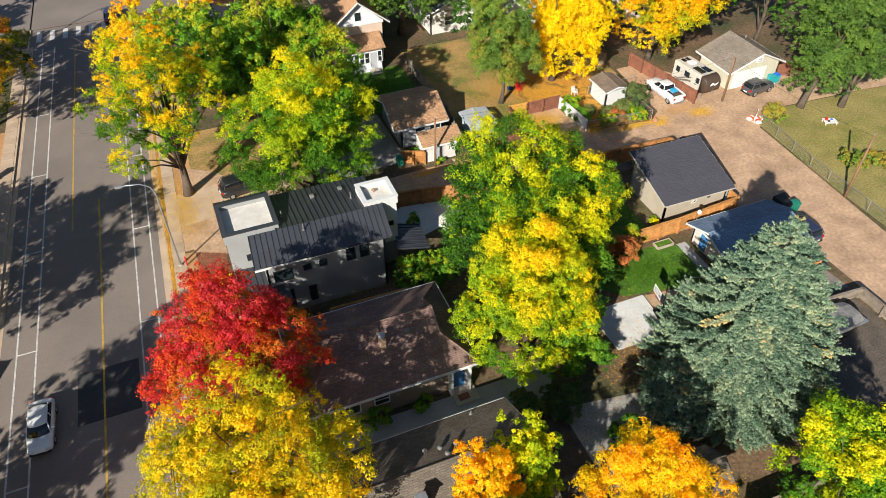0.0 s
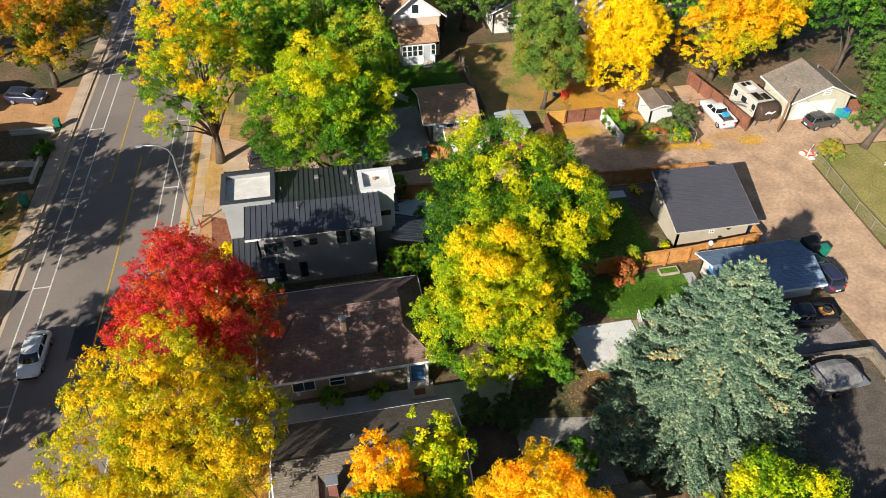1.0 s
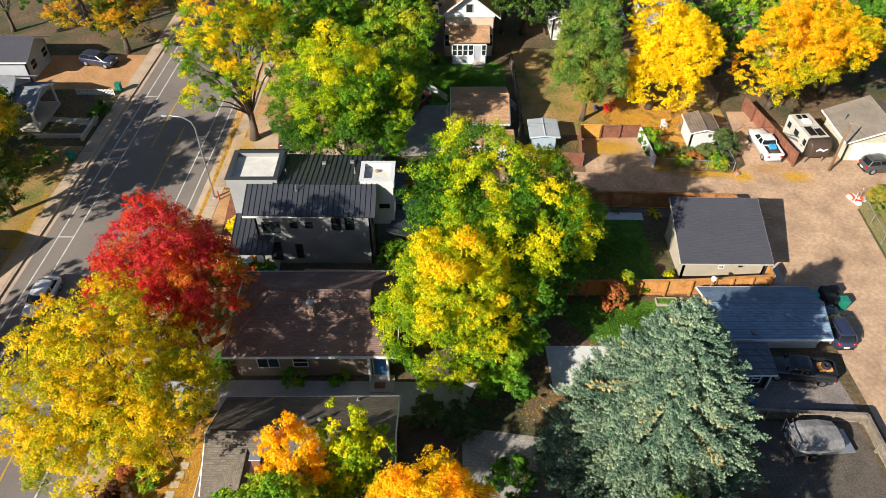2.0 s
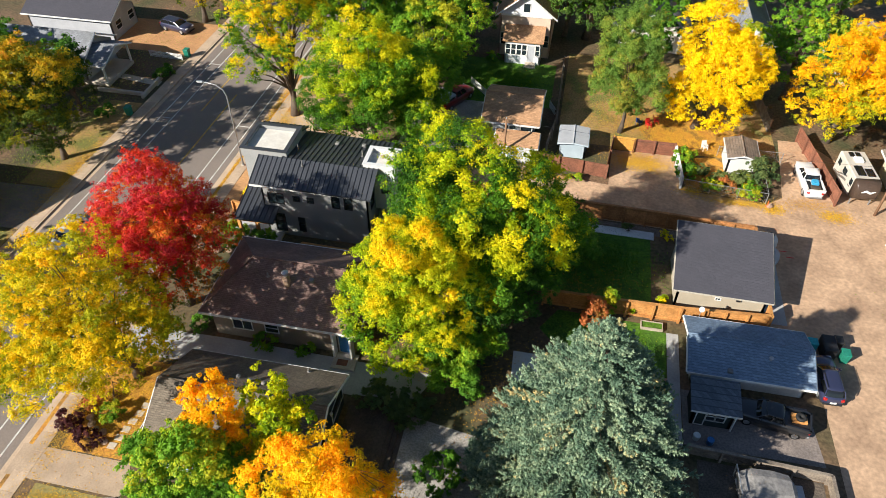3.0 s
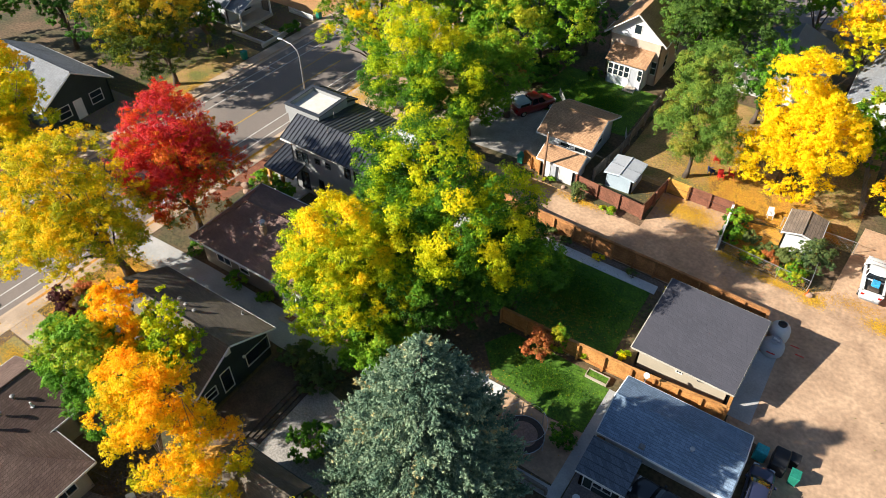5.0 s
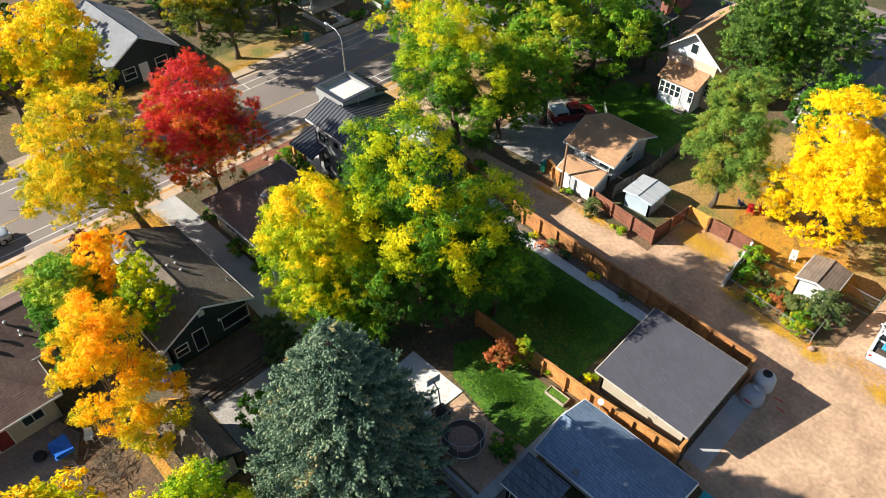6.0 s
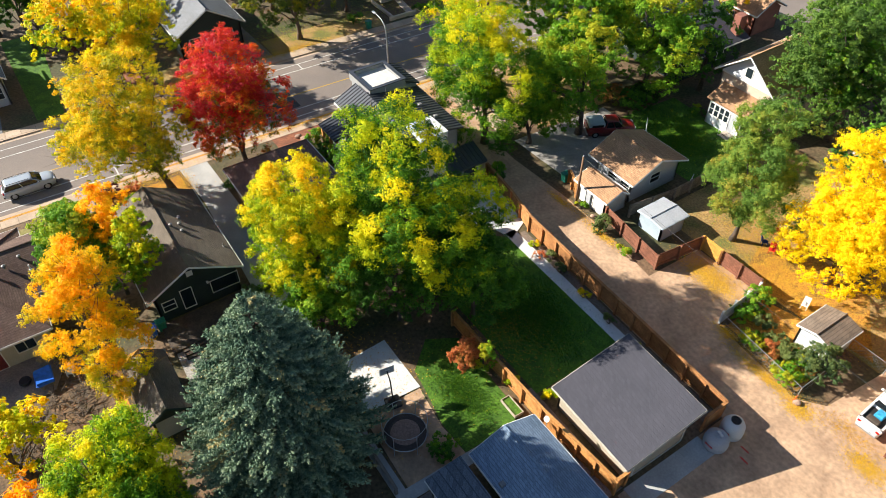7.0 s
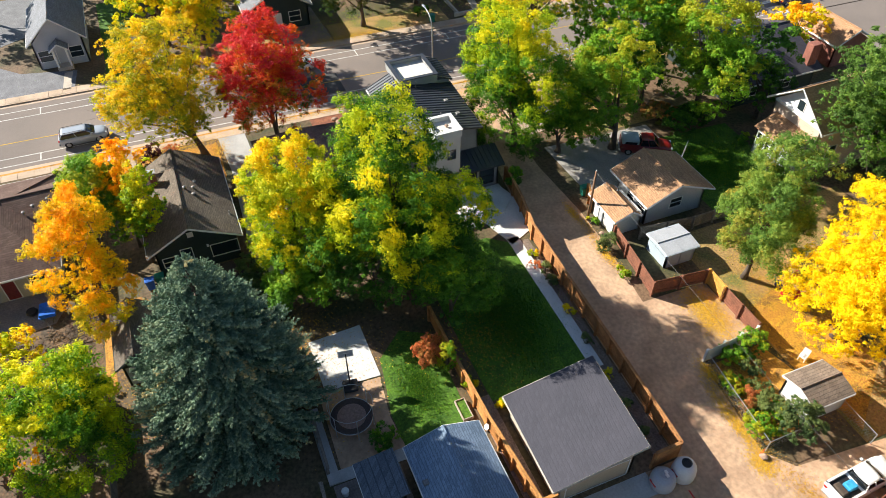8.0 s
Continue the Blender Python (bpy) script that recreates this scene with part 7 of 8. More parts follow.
litter("fallen_leaves", "fallen yellow leaves under the golden tree", [(43, 62.5, 4.5, 3.0), (46, 61, 3.0, 2.0), (40, 63, 3, 3)], L_LITTER, 7000, 0.075, 71, 0.03, 0.6)
litter("fallen_leaves", "fallen yellow leaves round the front elm", [(1.5, 21, 3.5, 4.0), (-1.8, 20, 1.0, 5.0), (0, 25, 2.0, 1.0), (1.4, 12.9, 2.6, 1.4), (0.6, 13.2, 3.0, 0.8)], L_LITTER, 16000, 0.075, 72, 0.03, 0.45)
litter("fallen_leaves", "scattered leaves along the alley edge", [(46, 53.6, 5, 0.7), (25, 53.9, 4, 0.5), (37, 58.5, 3.5, 1.5), (53, 54, 3, 1.0), (37, 65, 5, 4)], L_LITTER, 15000, 0.07, 73, 0.02, 0.2)
litter("fallen_leaves", "leaves fallen on yards and lawns", [(24, 14, 8, 1.5), (30, 27, 6, 5), (33, 40, 4, 3), (-18.5, 45, 1.5, 8), (-18, 30, 1, 6), (4, 56, 5, 4), (17.5, 11.5, 2.5, 1.5)], L_LITTER, 9000, 0.09, 74, 0.04, 0.35)
litter("fallen_leaves", "yellow and orange leaves drifted along the wire fence", [(46.5, 53.0, 3.4, 0.5), (49.6, 52.6, 1.2, 0.8), (42.2, 54.0, 1.4, 0.6), (55.0, 52.6, 1.6, 0.9), (37.5, 57.5, 3.0, 1.4), (28.4, 53.6, 2.2, 0.5), (22.6, 53.6, 1.4, 0.4)], L_LITTER, 12000, 0.085, 77, 0.015, 0.55)
litter("fallen_leaves", "yellow leaves under the street trees", [(-0.6, 57.0, 1.6, 5.0), (-2.5, 40.0, 0.35, 12.0), (-2.5, 62.0, 0.35, 12.0), (-17.9, 44.0, 0.8, 6.0), (-18.2, 29.0, 0.8, 4.0)], L_LITTER, 14000, 0.085, 78, 0.02, 0.5)
litter("grass_blades", "tufts of green lawn grass", [(31.5, 42.5, 6, 3.4), (35.2, 33.6, 3.0, 1.6), (21.5, 70.5, 4.5, 4.0)], L_GREEN, 60000, 0.10, 75, 0.01, 0.3, True)
litter("grass_tufts", "tufts of dry grass in the yards", [(36, 70, 6, 8), (48, 70, 3, 8), (66, 42, 7, 5), (-22, 50, 4, 25)], L_DUSTY, 16000, 0.10, 76, 0.01, 0.75, True)

# ---- fences, poles and small things ----
def board_mesh(w, h, seed, bw=0.14):
    """One fence panel: a run of upright boards with a groove at every joint, each board set a little in or out."""
    rr = random.Random(seed)
    n = max(1, int(round(w / bw)))
    front, back = [], []
    for i in range(n):
        a, b = w * i / n, w * (i + 1) / n
        d = rr.uniform(-0.006, 0.006)
        front += [(a + 0.006, 0.02 + d), (b - 0.006, 0.02 + d), (b - 0.003, 0.034), (b + 0.003, 0.034)][:4 if i < n - 1 else 2]
        back += [(a + 0.006, 0.05 + d), (b - 0.006, 0.05 + d), (b - 0.003, 0.038), (b + 0.003, 0.038)][:4 if i < n - 1 else 2]
    return prism(front + back[::-1], 0.04, h)


def fence(name, label, pts, h, material, span=2.4, cap=True, post_up=0.06, bw=0.14):
    th = thing(name, label, "fence")
    store = {}

    def put(kind, make, m, key):
        if key not in store:
            p = part(kind, make(), material, th)
            store[key] = p.data
        else:
            p = new(kind, store[key])
            p.parent = th
        p.matrix_basis = m
    for (x0, y0), (x1, y1) in zip(pts, pts[1:]):
        d = math.hypot(x1 - x0, y1 - y0)
        n = max(1, round(d / span))
        ang = math.degrees(math.atan2(y1 - y0, x1 - x0))
        w = d / n
        for i in range(n):
            x, y = x0 + (x1 - x0) * i / n, y0 + (y1 - y0) * i / n
            m = pose(x, y, 0, 0, 0, ang)
            v = (i * 7 + int(x)) % 3
            put("panel", lambda: board_mesh(w - 0.1, h, 7 + v, bw), m @ pose(0.05, 0, 0), ("panel", round(w, 3), v))
            for z in (0.3, h - 0.22):
                put("rail", lambda: bx(0.06, -0.03, 0, w - 0.06, 0.02, 0.09), m @ pose(0, 0, z), ("rail", round(w, 3)))
            if cap:
                put("cap", lambda: bx(0.0, -0.12, 0, w, 0.10, 0.04), m @ pose(0, 0, h + 0.006), ("cap", round(w, 3)))
            put("post", lambda: bx(-0.08, -0.17, -0.05, 0.08, 0.04, h + (0.0 if cap else post_up)), m, "post")
    put("post", lambda: None, pose(*pts[-1], 0), "post")
    return th


fence("cedar_fence", "tall red-brown cedar board fence along the alley", [(15.9, 49.9), (20.5, 49.3), (24.2, 48.5), (30.0, 48.25), (37.7, 48.0), (46.9, 47.6), (46.95, 45.6)], 1.8, DARKCEDAR, 1.9)
fence("cedar_fence", "orange cedar board fence between two yards", [(29.5, 36.6), (34.0, 36.6), (40.2, 36.7), (46.9, 37.2), (46.9, 38.3)], 1.75, CEDAR, 1.9)
fence("cedar_fence", "orange cedar fence beside the modern house", [(8.6, 38.2), (15.2, 38.0)], 1.5, CEDAR, 1.9)
fence("cedar_fence", "short orange cedar fence at the front walk", [(0.3, 42.6), (2.0, 42.2)], 1.3, CEDAR, 1.7)
fence("cedar_fence", "short pale cedar fence beside the shed house", [(20.9, 56.1), (23.0, 55.2)], 1.5, CEDAR, 1.2)
fence("stained_fence", "red-brown board fence round the metal shed", [(27.0, 55.2), (33.9, 54.4), (34.45, 59.4)], 1.6, REDWOOD, 2.2, False)
fence("stained_fence", "red-brown board fence at the yard with chairs", [(36.6, 59.4), (40.6, 59.4)], 1.6, REDWOOD, 2.0, False)
fence("cedar_fence", "pale orange gate panels in the yard fence", [(34.5, 59.5), (36.6, 59.4)], 1.65, mat("honey_cedar", (0.62, 0.33, 0.07), (0.52, 0.26, 0.05), big=1.4, fine=8), 2.0, False)
fence("stained_fence", "red-brown fence beside the trailer", [(53.4, 64.6), (55.2, 54.4)], 1.7, REDWOOD, 2.2, False)
fence("old_fence", "weathered grey board fence of the shed yard", [(27.8, 57.3), (28.4, 62.5), (28.3, 75.5)], 1.4, OLDWOOD, 2.3, False)
fence("old_fence", "weathered low board fence of the boat yard", [(40.2, 24.9), (49.2, 24.4), (49.4, 13.0)], 1.1, OLDWOOD, 2.3)
fence("old_fence", "dark board fence behind the trampoline yard", [(34.2, 25.7), (39.2, 25.6)], 0.6, OLDWOOD, 2.3)
fence("old_fence", "dark weathered fence behind the south yard", [(27.8, 12.6), (40, 12.4), (44, 14)], 1.5, OLDWOOD, 2.3, False)
fence("white_fence", "white painted fence panels at the alley bend", [(40.75, 59.3), (41.1, 54.3)], 1.4, STUCCO_WHITE, 1.7, False)
fence("old_fence", "grey board fence beside the orange maple", [(50.6, 66.0), (49.4, 78.0)], 1.5, OLDWOOD, 2.4, False)
fence("red_fence", "red-brown fence beyond the alley garage", [(67.9, 55.7), (72.0, 55.3)], 1.6, REDWOOD, 2.1, False)


def picket(name, label, pts, h=0.9, gap=0.16):
    th = thing(name, label, "fence")
    for (x0, y0), (x1, y1) in zip(pts, pts[1:]):
        d = math.hypot(x1 - x0, y1 - y0)
        m = pose(x0, y0, 0, 0, 0, math.degrees(math.atan2(y1 - y0, x1 - x0)))
        data = None
        for i in range(int(d / gap)):
            if data is None:
                p = part("picket", prism([(-0.045, -0.01), (0.045, -0.01), (0.045, 0.01), (-0.045, 0.01)], 0.0, h), WHITE, th)
                data = p.data
            else:
                p = new("picket", data)
                p.parent = th
            p.matrix_basis = m @ pose(i * gap + 0.08, 0, 0)
        for z in (0.25, h - 0.2):
            part("rail", bx(0, 0.01, z, d, 0.05, z + 0.07, m=m), WHITE, th)


picket("picket_fence", "white picket fence beside the red car", [(18.0, 69.6), (20.6, 66.6)])
picket("picket_fence", "white picket fence across the street", [(-21.9, 68.2), (-17.4, 68.0)], 0.8)
picket("picket_fence", "short white picket fence behind the tan-roofed house", [(27.4, 66.3), (28.2, 64.6)])


def wire_fence(label, pts, h=1.2):
    th = thing("wire_fence", label, "fence")
    for (x0, y0), (x1, y1) in zip(pts, pts[1:]):
        d = math.hypot(x1 - x0, y1 - y0)
        n = max(1, round(d / 2.6))
        m = pose(x0, y0, 0, 0, 0, math.degrees(math.atan2(y1 - y0, x1 - x0)))
        for i in range(n + 1):
            bm = bmesh.new()
            tube(bm, [(d * i / n, 0, -0.05), (d * i / n, 0, h + 0.03)], [0.035, 0.035], 6)
            bm.transform(m)
            part("post", bm, GALV, th)
        bm = bmesh.new()
        tube(bm, [(0, 0, h), (d, 0, h)], [0.025, 0.025], 5)
        bm.transform(m)
        part("top_rail", bm, GALV, th)
        bm = bmesh.new()
        k = int(d / 0.16)
        for i in range(k):
            for s in (1, -1):
                a = (i + 0.5) * d / k
                b = a + s * h * 0.9
                z1 = h
                if b > d:
                    z1, b = h * (d - a) / (b - a), d
                if b < 0:
                    z1, b = h * a / (a - b), 0
                p, q = Vector((a, 0, 0.03)), Vector((b, 0, z1))
                t = Vector((0.006, 0, 0))
                bm.faces.new([bm.verts.new(v) for v in (p - t, p + t, q + t, q - t)])
        bm.transform(m)
        part("mesh", bm, GALV, th, "woven wire mesh")


wire_fence("grey chain-link fence along the alley", [(41.2, 54.2), (48.9, 53.4), (48.9, 56.6)])
wire_fence("grey chain-link fence round the neighbour's yard", [(59.4, 48.2), (58.6, 40), (58.4, 30), (58.0, 18)])
wire_fence("grey chain-link fence behind the white shed", [(45.0, 60.4), (51.2, 60.4)])
wire_fence("grey wire fence across the street", [(-18.2, 18.5), (-18.2, 24.4), (-34, 24.2)])


def pole(label, x, y, h, r=0.13, arms=True):
    th = thing("utility_pole", label, "utility pole", at=(x, y, 0))
    bm = bmesh.new()
    tube(bm, [(0, 0, -0.1), (0, 0, h * 0.5), (0, 0, h)], [r, r * 0.85, r * 0.7], 10)
    part("shaft", bm, POLEWOOD, th, "", True)
    bm = bmesh.new()
    lathe(bm, [(0.05, 0), (0.07, 0.06), (0.03, 0.1), (0.06, 0.15)], (0, 0, h), 8)
    part("insulator", bm, GALV, th)


pole("brown wooden utility pole in the alley", 23.85, 54.4, 5.6)
pole("brown wooden utility pole by the alley garage", 58.6, 53.6, 5.5)
pole("dark wooden utility pole at the yard fence", 58.2, 34.9, 7.0)


def wire(label, pts, r=0.012):
    bm = bmesh.new()
    tube(bm, pts, [r] * len(pts), 4)
    solo("overhead_wire", bm, BLACK, label, "wire")


def sag(a, b, s, n=14):
    a, b = Vector(a), Vector(b)
    return [a.lerp(b, i / n) - Vector((0, 0, s * 4 * (i / n) * (1 - i / n))) for i in range(n + 1)]


wire("thin black overhead cable above the alley", sag((23.85, 54.4, 5.5), (58.6, 53.6, 5.4), 0.6))
wire("thin black overhead cable above the yard", sag((58.6, 53.6, 5.3), (58.2, 34.9, 6.9), 0.5))
wire("thin black service cable to the house", sag((23.85, 54.4, 5.3), (24.5, 58.6, 3.2), 0.2))


def street_lamp(label, x, y, h, arm, ang, name="street_lamp"):
    th = thing(name, label, "street lamp", at=(x, y, 0.02), rz=ang)
    bm = bmesh.new()
    tube(bm, [(0, 0, 0), (0, 0, h * 0.5), (0.02, 0, h * 0.86), (0.25, 0, h * 0.93), (0.9, 0, h * 0.98), (arm - 0.4, 0, h)], [0.10, 0.085, 0.07, 0.06, 0.05, 0.045], 10)
    part("post", bm, GALV, th, "", True)
    part("lamp_head", soft_box(arm - 0.55, -0.14, h - 0.07, arm + 0.1, 0.14, h + 0.07, 0.05, 2), GALV, th)
    part("lens", soft_box(arm - 0.4, -0.1, h - 0.1, arm - 0.02, 0.1, h - 0.068, 0.01), HEADLAMP, th)
    bm = bmesh.new()
    lathe(bm, [(0.2, -0.05), (0.2, 0.06), (0.13, 0.1)], (0, 0, 0), 12)
    part("base", bm, CONCRETE, th)


street_lamp("grey steel street lamp with a long curved arm", -1.75, 49.4, 9.2, 2.6, 180)
street_lamp("grey steel street lamp at the crossing", -17.2, 96.0, 9.2, 2.4, 0)
bm = bmesh.new()
tube(bm, [(-1.25, 49.2, 0), (-1.25, 49.2, 1.0)], [0.07, 0.06], 8)
solo("marker_post", bm, REDPAINT, "small red marker post beside the street lamp", "post")


# tanks by the garage
def tank(x, y, r, h, label, hole):
    th = thing("water_tank", label, "tank", at=(x, y, 0.02))
    bm = bmesh.new()
    lathe(bm, [(r, 0), (r * 1.03, 0.15), (r * 1.0, h * 0.3), (r * 1.04, h * 0.34), (r, h * 0.4), (r * 0.98, h * 0.66), (r * 0.8, h * 0.85), (r * 0.42, h * 0.96)], (0, 0, 0), 24)
    part("body", bm, STUCCO_WHITE if hole else GREYSIDING, th, "", True)
    bm = bmesh.new()
    lathe(bm, [(r * 0.42, h * 0.95), (r * 0.44, h * 1.02), (r * 0.36, h * 1.02), (r * 0.34, h * 0.97)], (0, 0, 0), 20)
    part("lid", bm, BLACK if hole else GREYSIDING, th)
    if not hole:
        for a in (0.3, 2.2):
            part("box", soft_box(math.cos(a) * r * 0.2 - 0.12, math.sin(a) * r * 0.2 - 0.1, h * 1.0, math.cos(a) * r * 0.2 + 0.12, math.sin(a) * r * 0.2 + 0.1, h * 1.08, 0.02), WHITE, th)
    part("label_bar", bx(-0.3, -r * 1.02, h * 0.42, 0.3, -r * 0.95, h * 0.5), REDPAINT, th, "faded red marking bar")


tank(48.15, 47.15, 0.78, 1.5, "tall white plastic tank with an open top", True)
tank(48.15, 45.55, 0.82, 1.15, "squat pale grey septic tank lid", False)
for x, y, a in ((49.6, 46.9, 20), (50.1, 46.2, 60)):
    ob = solo("spray_mark", prism([(x - 0.35, y - 0.05), (x + 0.35, y - 0.05), (x + 0.3, y + 0.05), (x - 0.3, y + 0.06)], 0.0, 0.010), REDPAINT, "faded red spray paint mark on dirt", "paint mark", kind="structure")


def bin_(x, y, material, label, rz=0, lid=None):
    th = thing("wheelie_bin", label, "bin", at=(x, y, 0.01), rz=rz)
    bm = loft(bmesh.new(), [[(-0.25, -0.27, 0.05), (0.25, -0.27, 0.05), (0.25, 0.27, 0.05), (-0.25, 0.27, 0.05)], [(-0.3, -0.34, 0.98), (0.3, -0.34, 0.98), (0.3, 0.34, 0.98), (-0.3, 0.34, 0.98)]])
    part("body", bm, material, th)
    part("lid", soft_box(-0.33, -0.38, 0.98, 0.33, 0.4, 1.06, 0.03), lid or material, th)
    for s in (-0.2, 0.2):
        bm = bmesh.new()
        tube(bm, [(s - 0.04, 0.32, 0.11), (s + 0.04, 0.32, 0.11)], [0.11, 0.11], 10)
        part("wheel", bm, TYRE, th)


bin_(66.3, 54.7, TEALBIN, "teal wheelie bin beside the garage door")
bin_(67.1, 54.7, TEALBIN, "teal wheelie bin with a blue lid beside the garage door", 0, BLUETARP)
bin_(20.6, 55.9, GREENBIN, "green wheelie bin at the alley")
bin_(51.9, 36.4, BLACK, "black wheelie bin with green lid in the alley")
bin_(52.2, 35.2, GREENBIN, "dark green wheelie bin in the alley")
bin_(-17.2, 68.9, GREENBIN, "green wheelie bin at the kerb")
bin_(-17.6, 55.6, GREENBIN, "green wheelie bin across the street")
bin_(17.4, 16.6, BLUETARP, "blue bin beside the deck")
bin_(17.2, 17.4, GREENBIN, "green bin beside the deck")
solo("utility_cabinet", soft_box(49.5, 35.5, 0, 50.3, 36.2, 1.1, 0.04), TEALBIN, "pale teal utility cabinet beside the blue-tinted garage", "cabinet")
solo("dumpster", soft_box(50.6, 35.0, 0.05, 51.6, 36.6, 1.25, 0.08), BLACK, "black rubbish container beside the garage", "container")


def trampoline():
    th = thing("trampoline", "round black trampoline with a netting frame", "trampoline", at=(36.0, 28.2, 0))
    bm = bmesh.new()
    pts = [(1.5 * math.cos(2 * math.pi * k / 24), 1.5 * math.sin(2 * math.pi * k / 24), 0.75) for k in range(25)]
    tube(bm, pts, [0.03] * 25, 6)
    part("ring", bm, GALV, th)
    bm = bmesh.new()
    lathe(bm, [(1.02, 0.70), (1.02, 0.735), (0.6, 0.728), (0.01, 0.725)], (0, 0, 0), 28)
    part("mat", bm, mat("brown_trampoline_mat", (0.30, 0.19, 0.15), (0.24, 0.15, 0.12)), th)
    bm = bmesh.new()
    tube(bm, [(1.25 * math.cos(2 * math.pi * k / 28), 1.25 * math.sin(2 * math.pi * k / 28), 0.74) for k in range(29)], [0.23] * 29, 6)
    bm.transform(Matrix.Translation((0, 0, 0.57)) @ Matrix.Diagonal((1, 1, 0.24, 1)))
    part("pad", bm, mat("dark_brown_net", (0.075, 0.055, 0.048), (0.055, 0.04, 0.035), bump=0.3), th, "dark skirt netting")
    for k in range(6):
        bm = bmesh.new()
        a = 2 * math.pi * k / 6
        tube(bm, [(1.55 * math.cos(a), 1.55 * math.sin(a), 0), (1.55 * math.cos(a), 1.55 * math.sin(a), 2.3)], [0.03, 0.03], 6)
        part("post", bm, GALV, th)
    bm = bmesh.new()
    pts = [(1.55 * math.cos(2 * math.pi * k / 24), 1.55 * math.sin(2 * math.pi * k / 24), 2.3) for k in range(25)]
    tube(bm, pts, [0.02] * 25, 5)
    part("top_ring", bm, GALV, th)


trampoline()


def hoop():
    th = thing("basketball_hoop", "portable basketball hoop with white backboard", "basketball hoop", at=(33.3, 28.9, 0.05), rz=170)
    part("base", soft_box(-0.4, -0.55, 0, 0.7, 0.55, 0.22, 0.08), BLACK, th)
    bm = bmesh.new()
    tube(bm, [(0.1, 0, 0.2), (0.45, 0, 2.3), (1.05, 0, 2.75)], [0.05, 0.05, 0.04], 8)
    part("pole", bm, BLACK, th)
    bm = bmesh.new()
    for a in ((1.05, -0.55, 2.40, 1.09, 0.55, 2.48), (1.05, -0.55, 3.07, 1.09, 0.55, 3.15), (1.05, -0.55, 2.48, 1.09, -0.47, 3.07), (1.05, 0.47, 2.48, 1.09, 0.55, 3.07), (1.05, -0.22, 2.52, 1.09, 0.22, 2.56), (1.05, -0.22, 2.80, 1.09, 0.22, 2.84)):
        box(bm, *a)
    part("backboard_frame", bm, WHITE, th)
    part("backboard", bx(1.06, -0.47, 2.48, 1.08, 0.47, 3.07), GREYSIDING, th)
    bm = bmesh.new()
    tube(bm, [(1.33 + 0.23 * math.cos(2 * math.pi * k / 16), 0.23 * math.sin(2 * math.pi * k / 16), 2.55) for k in range(17)], [0.012] * 17, 5)
    part("rim", bm, ORANGEPL, th)


hoop()


def umbrella():
    th = thing("patio_umbrella", "cream patio umbrella over a table", "umbrella", at=(21.4, 43.7, 0.02))
    bm = bmesh.new()
    n = 8
    top = bm.verts.new((0, 0, 2.6))
    rim = [bm.verts.new((1.5 * math.cos(2 * math.pi * k / n), 1.5 * math.sin(2 * math.pi * k / n), 2.05)) for k in range(n)]
    low = [bm.verts.new((1.5 * math.cos(2 * math.pi * k / n), 1.5 * math.sin(2 * math.pi * k / n), 1.9)) for k in range(n)]
    for k in range(n):
        bm.faces.new((top, rim[k], rim[(k + 1) % n]))
        bm.faces.new((rim[k], low[k], low[(k + 1) % n], rim[(k + 1) % n]))
    part("canopy", bm, CANVAS, th)
    bm = bmesh.new()
    tube(bm, [(0, 0, 0), (0, 0, 2.6)], [0.025, 0.025], 8)
    part("pole", bm, GALV, th)
    bm = bmesh.new()
    lathe(bm, [(0.28, 0), (0.28, 0.06), (0.05, 0.1)], (0, 0, 0), 14)
    part("base", bm, BLACK, th)


umbrella()


def chair(x, y, rz, material, label):
    th = thing("garden_chair", label, "chair", at=(x, y, 0.012), rz=rz)
    part("seat", soft_box(-0.26, -0.26, 0.36, 0.26, 0.26, 0.42, 0.02), material, th)
    bm = bx(-0.26, 0.22, 0.4, 0.26, 0.28, 0.95)
    bmesh.ops.rotate(bm, verts=bm.verts[:], cent=(0, 0.25, 0.4), matrix=Matrix.Rotation(radians(-14), 3, "X"))
    part("backrest", bm, material, th)
    for sx in (-0.23, 0.23):
        for sy in (-0.22, 0.22):
            part("leg", bx(sx - 0.025, sy - 0.025, 0, sx + 0.025, sy + 0.025, 0.36), material, th)
        part("armrest", bx(sx - 0.04, -0.26, 0.58, sx + 0.04, 0.26, 0.62), material, th)


for x, y, r in ((38.2, 64.3, 30), (37.0, 66.8, 200), (39.0, 65.2, 100)):
    chair(x, y, r, REDPAINT, "bright red garden chair under the yard tree")
chair(37.2, 64.6, 140, mat("dark_blue_plastic", (0.03, 0.06, 0.2)), "dark blue garden chair under the yard tree")
chair(43.8, 61.2, 20, WHITE, "white plastic garden chair by the shed")
chair(17.7, 10.4, 60, WHITE, "white garden chair on the south patio")
chair(15.9, 9.0, 120, OLDWOOD, "grey garden chair on the south patio")
patch("patio", [(14.4, -4.0), (17.9, -4.0), (18.4, 5.3), (18.7, 7.2), (18.4, 9.1), (16.6, 10.1), (14.4, 9.4)], SHADECONC, "reddish paved south patio", 0.022)
bm = soft_box(16.5, 8.1, 0.5, 18.1, 9.3, 0.78, 0.08, 2)
rr_ = random.Random(4)
for v in bm.verts:
    v.co += Vector((rr_.uniform(-0.08, 0.08), rr_.uniform(-0.08, 0.08), rr_.uniform(-0.1, 0.12)))
th_ = thing("covered_table", "garden table under a crumpled blue tarpaulin", "table")
part("tarpaulin", bm, BLUETARP, th_)
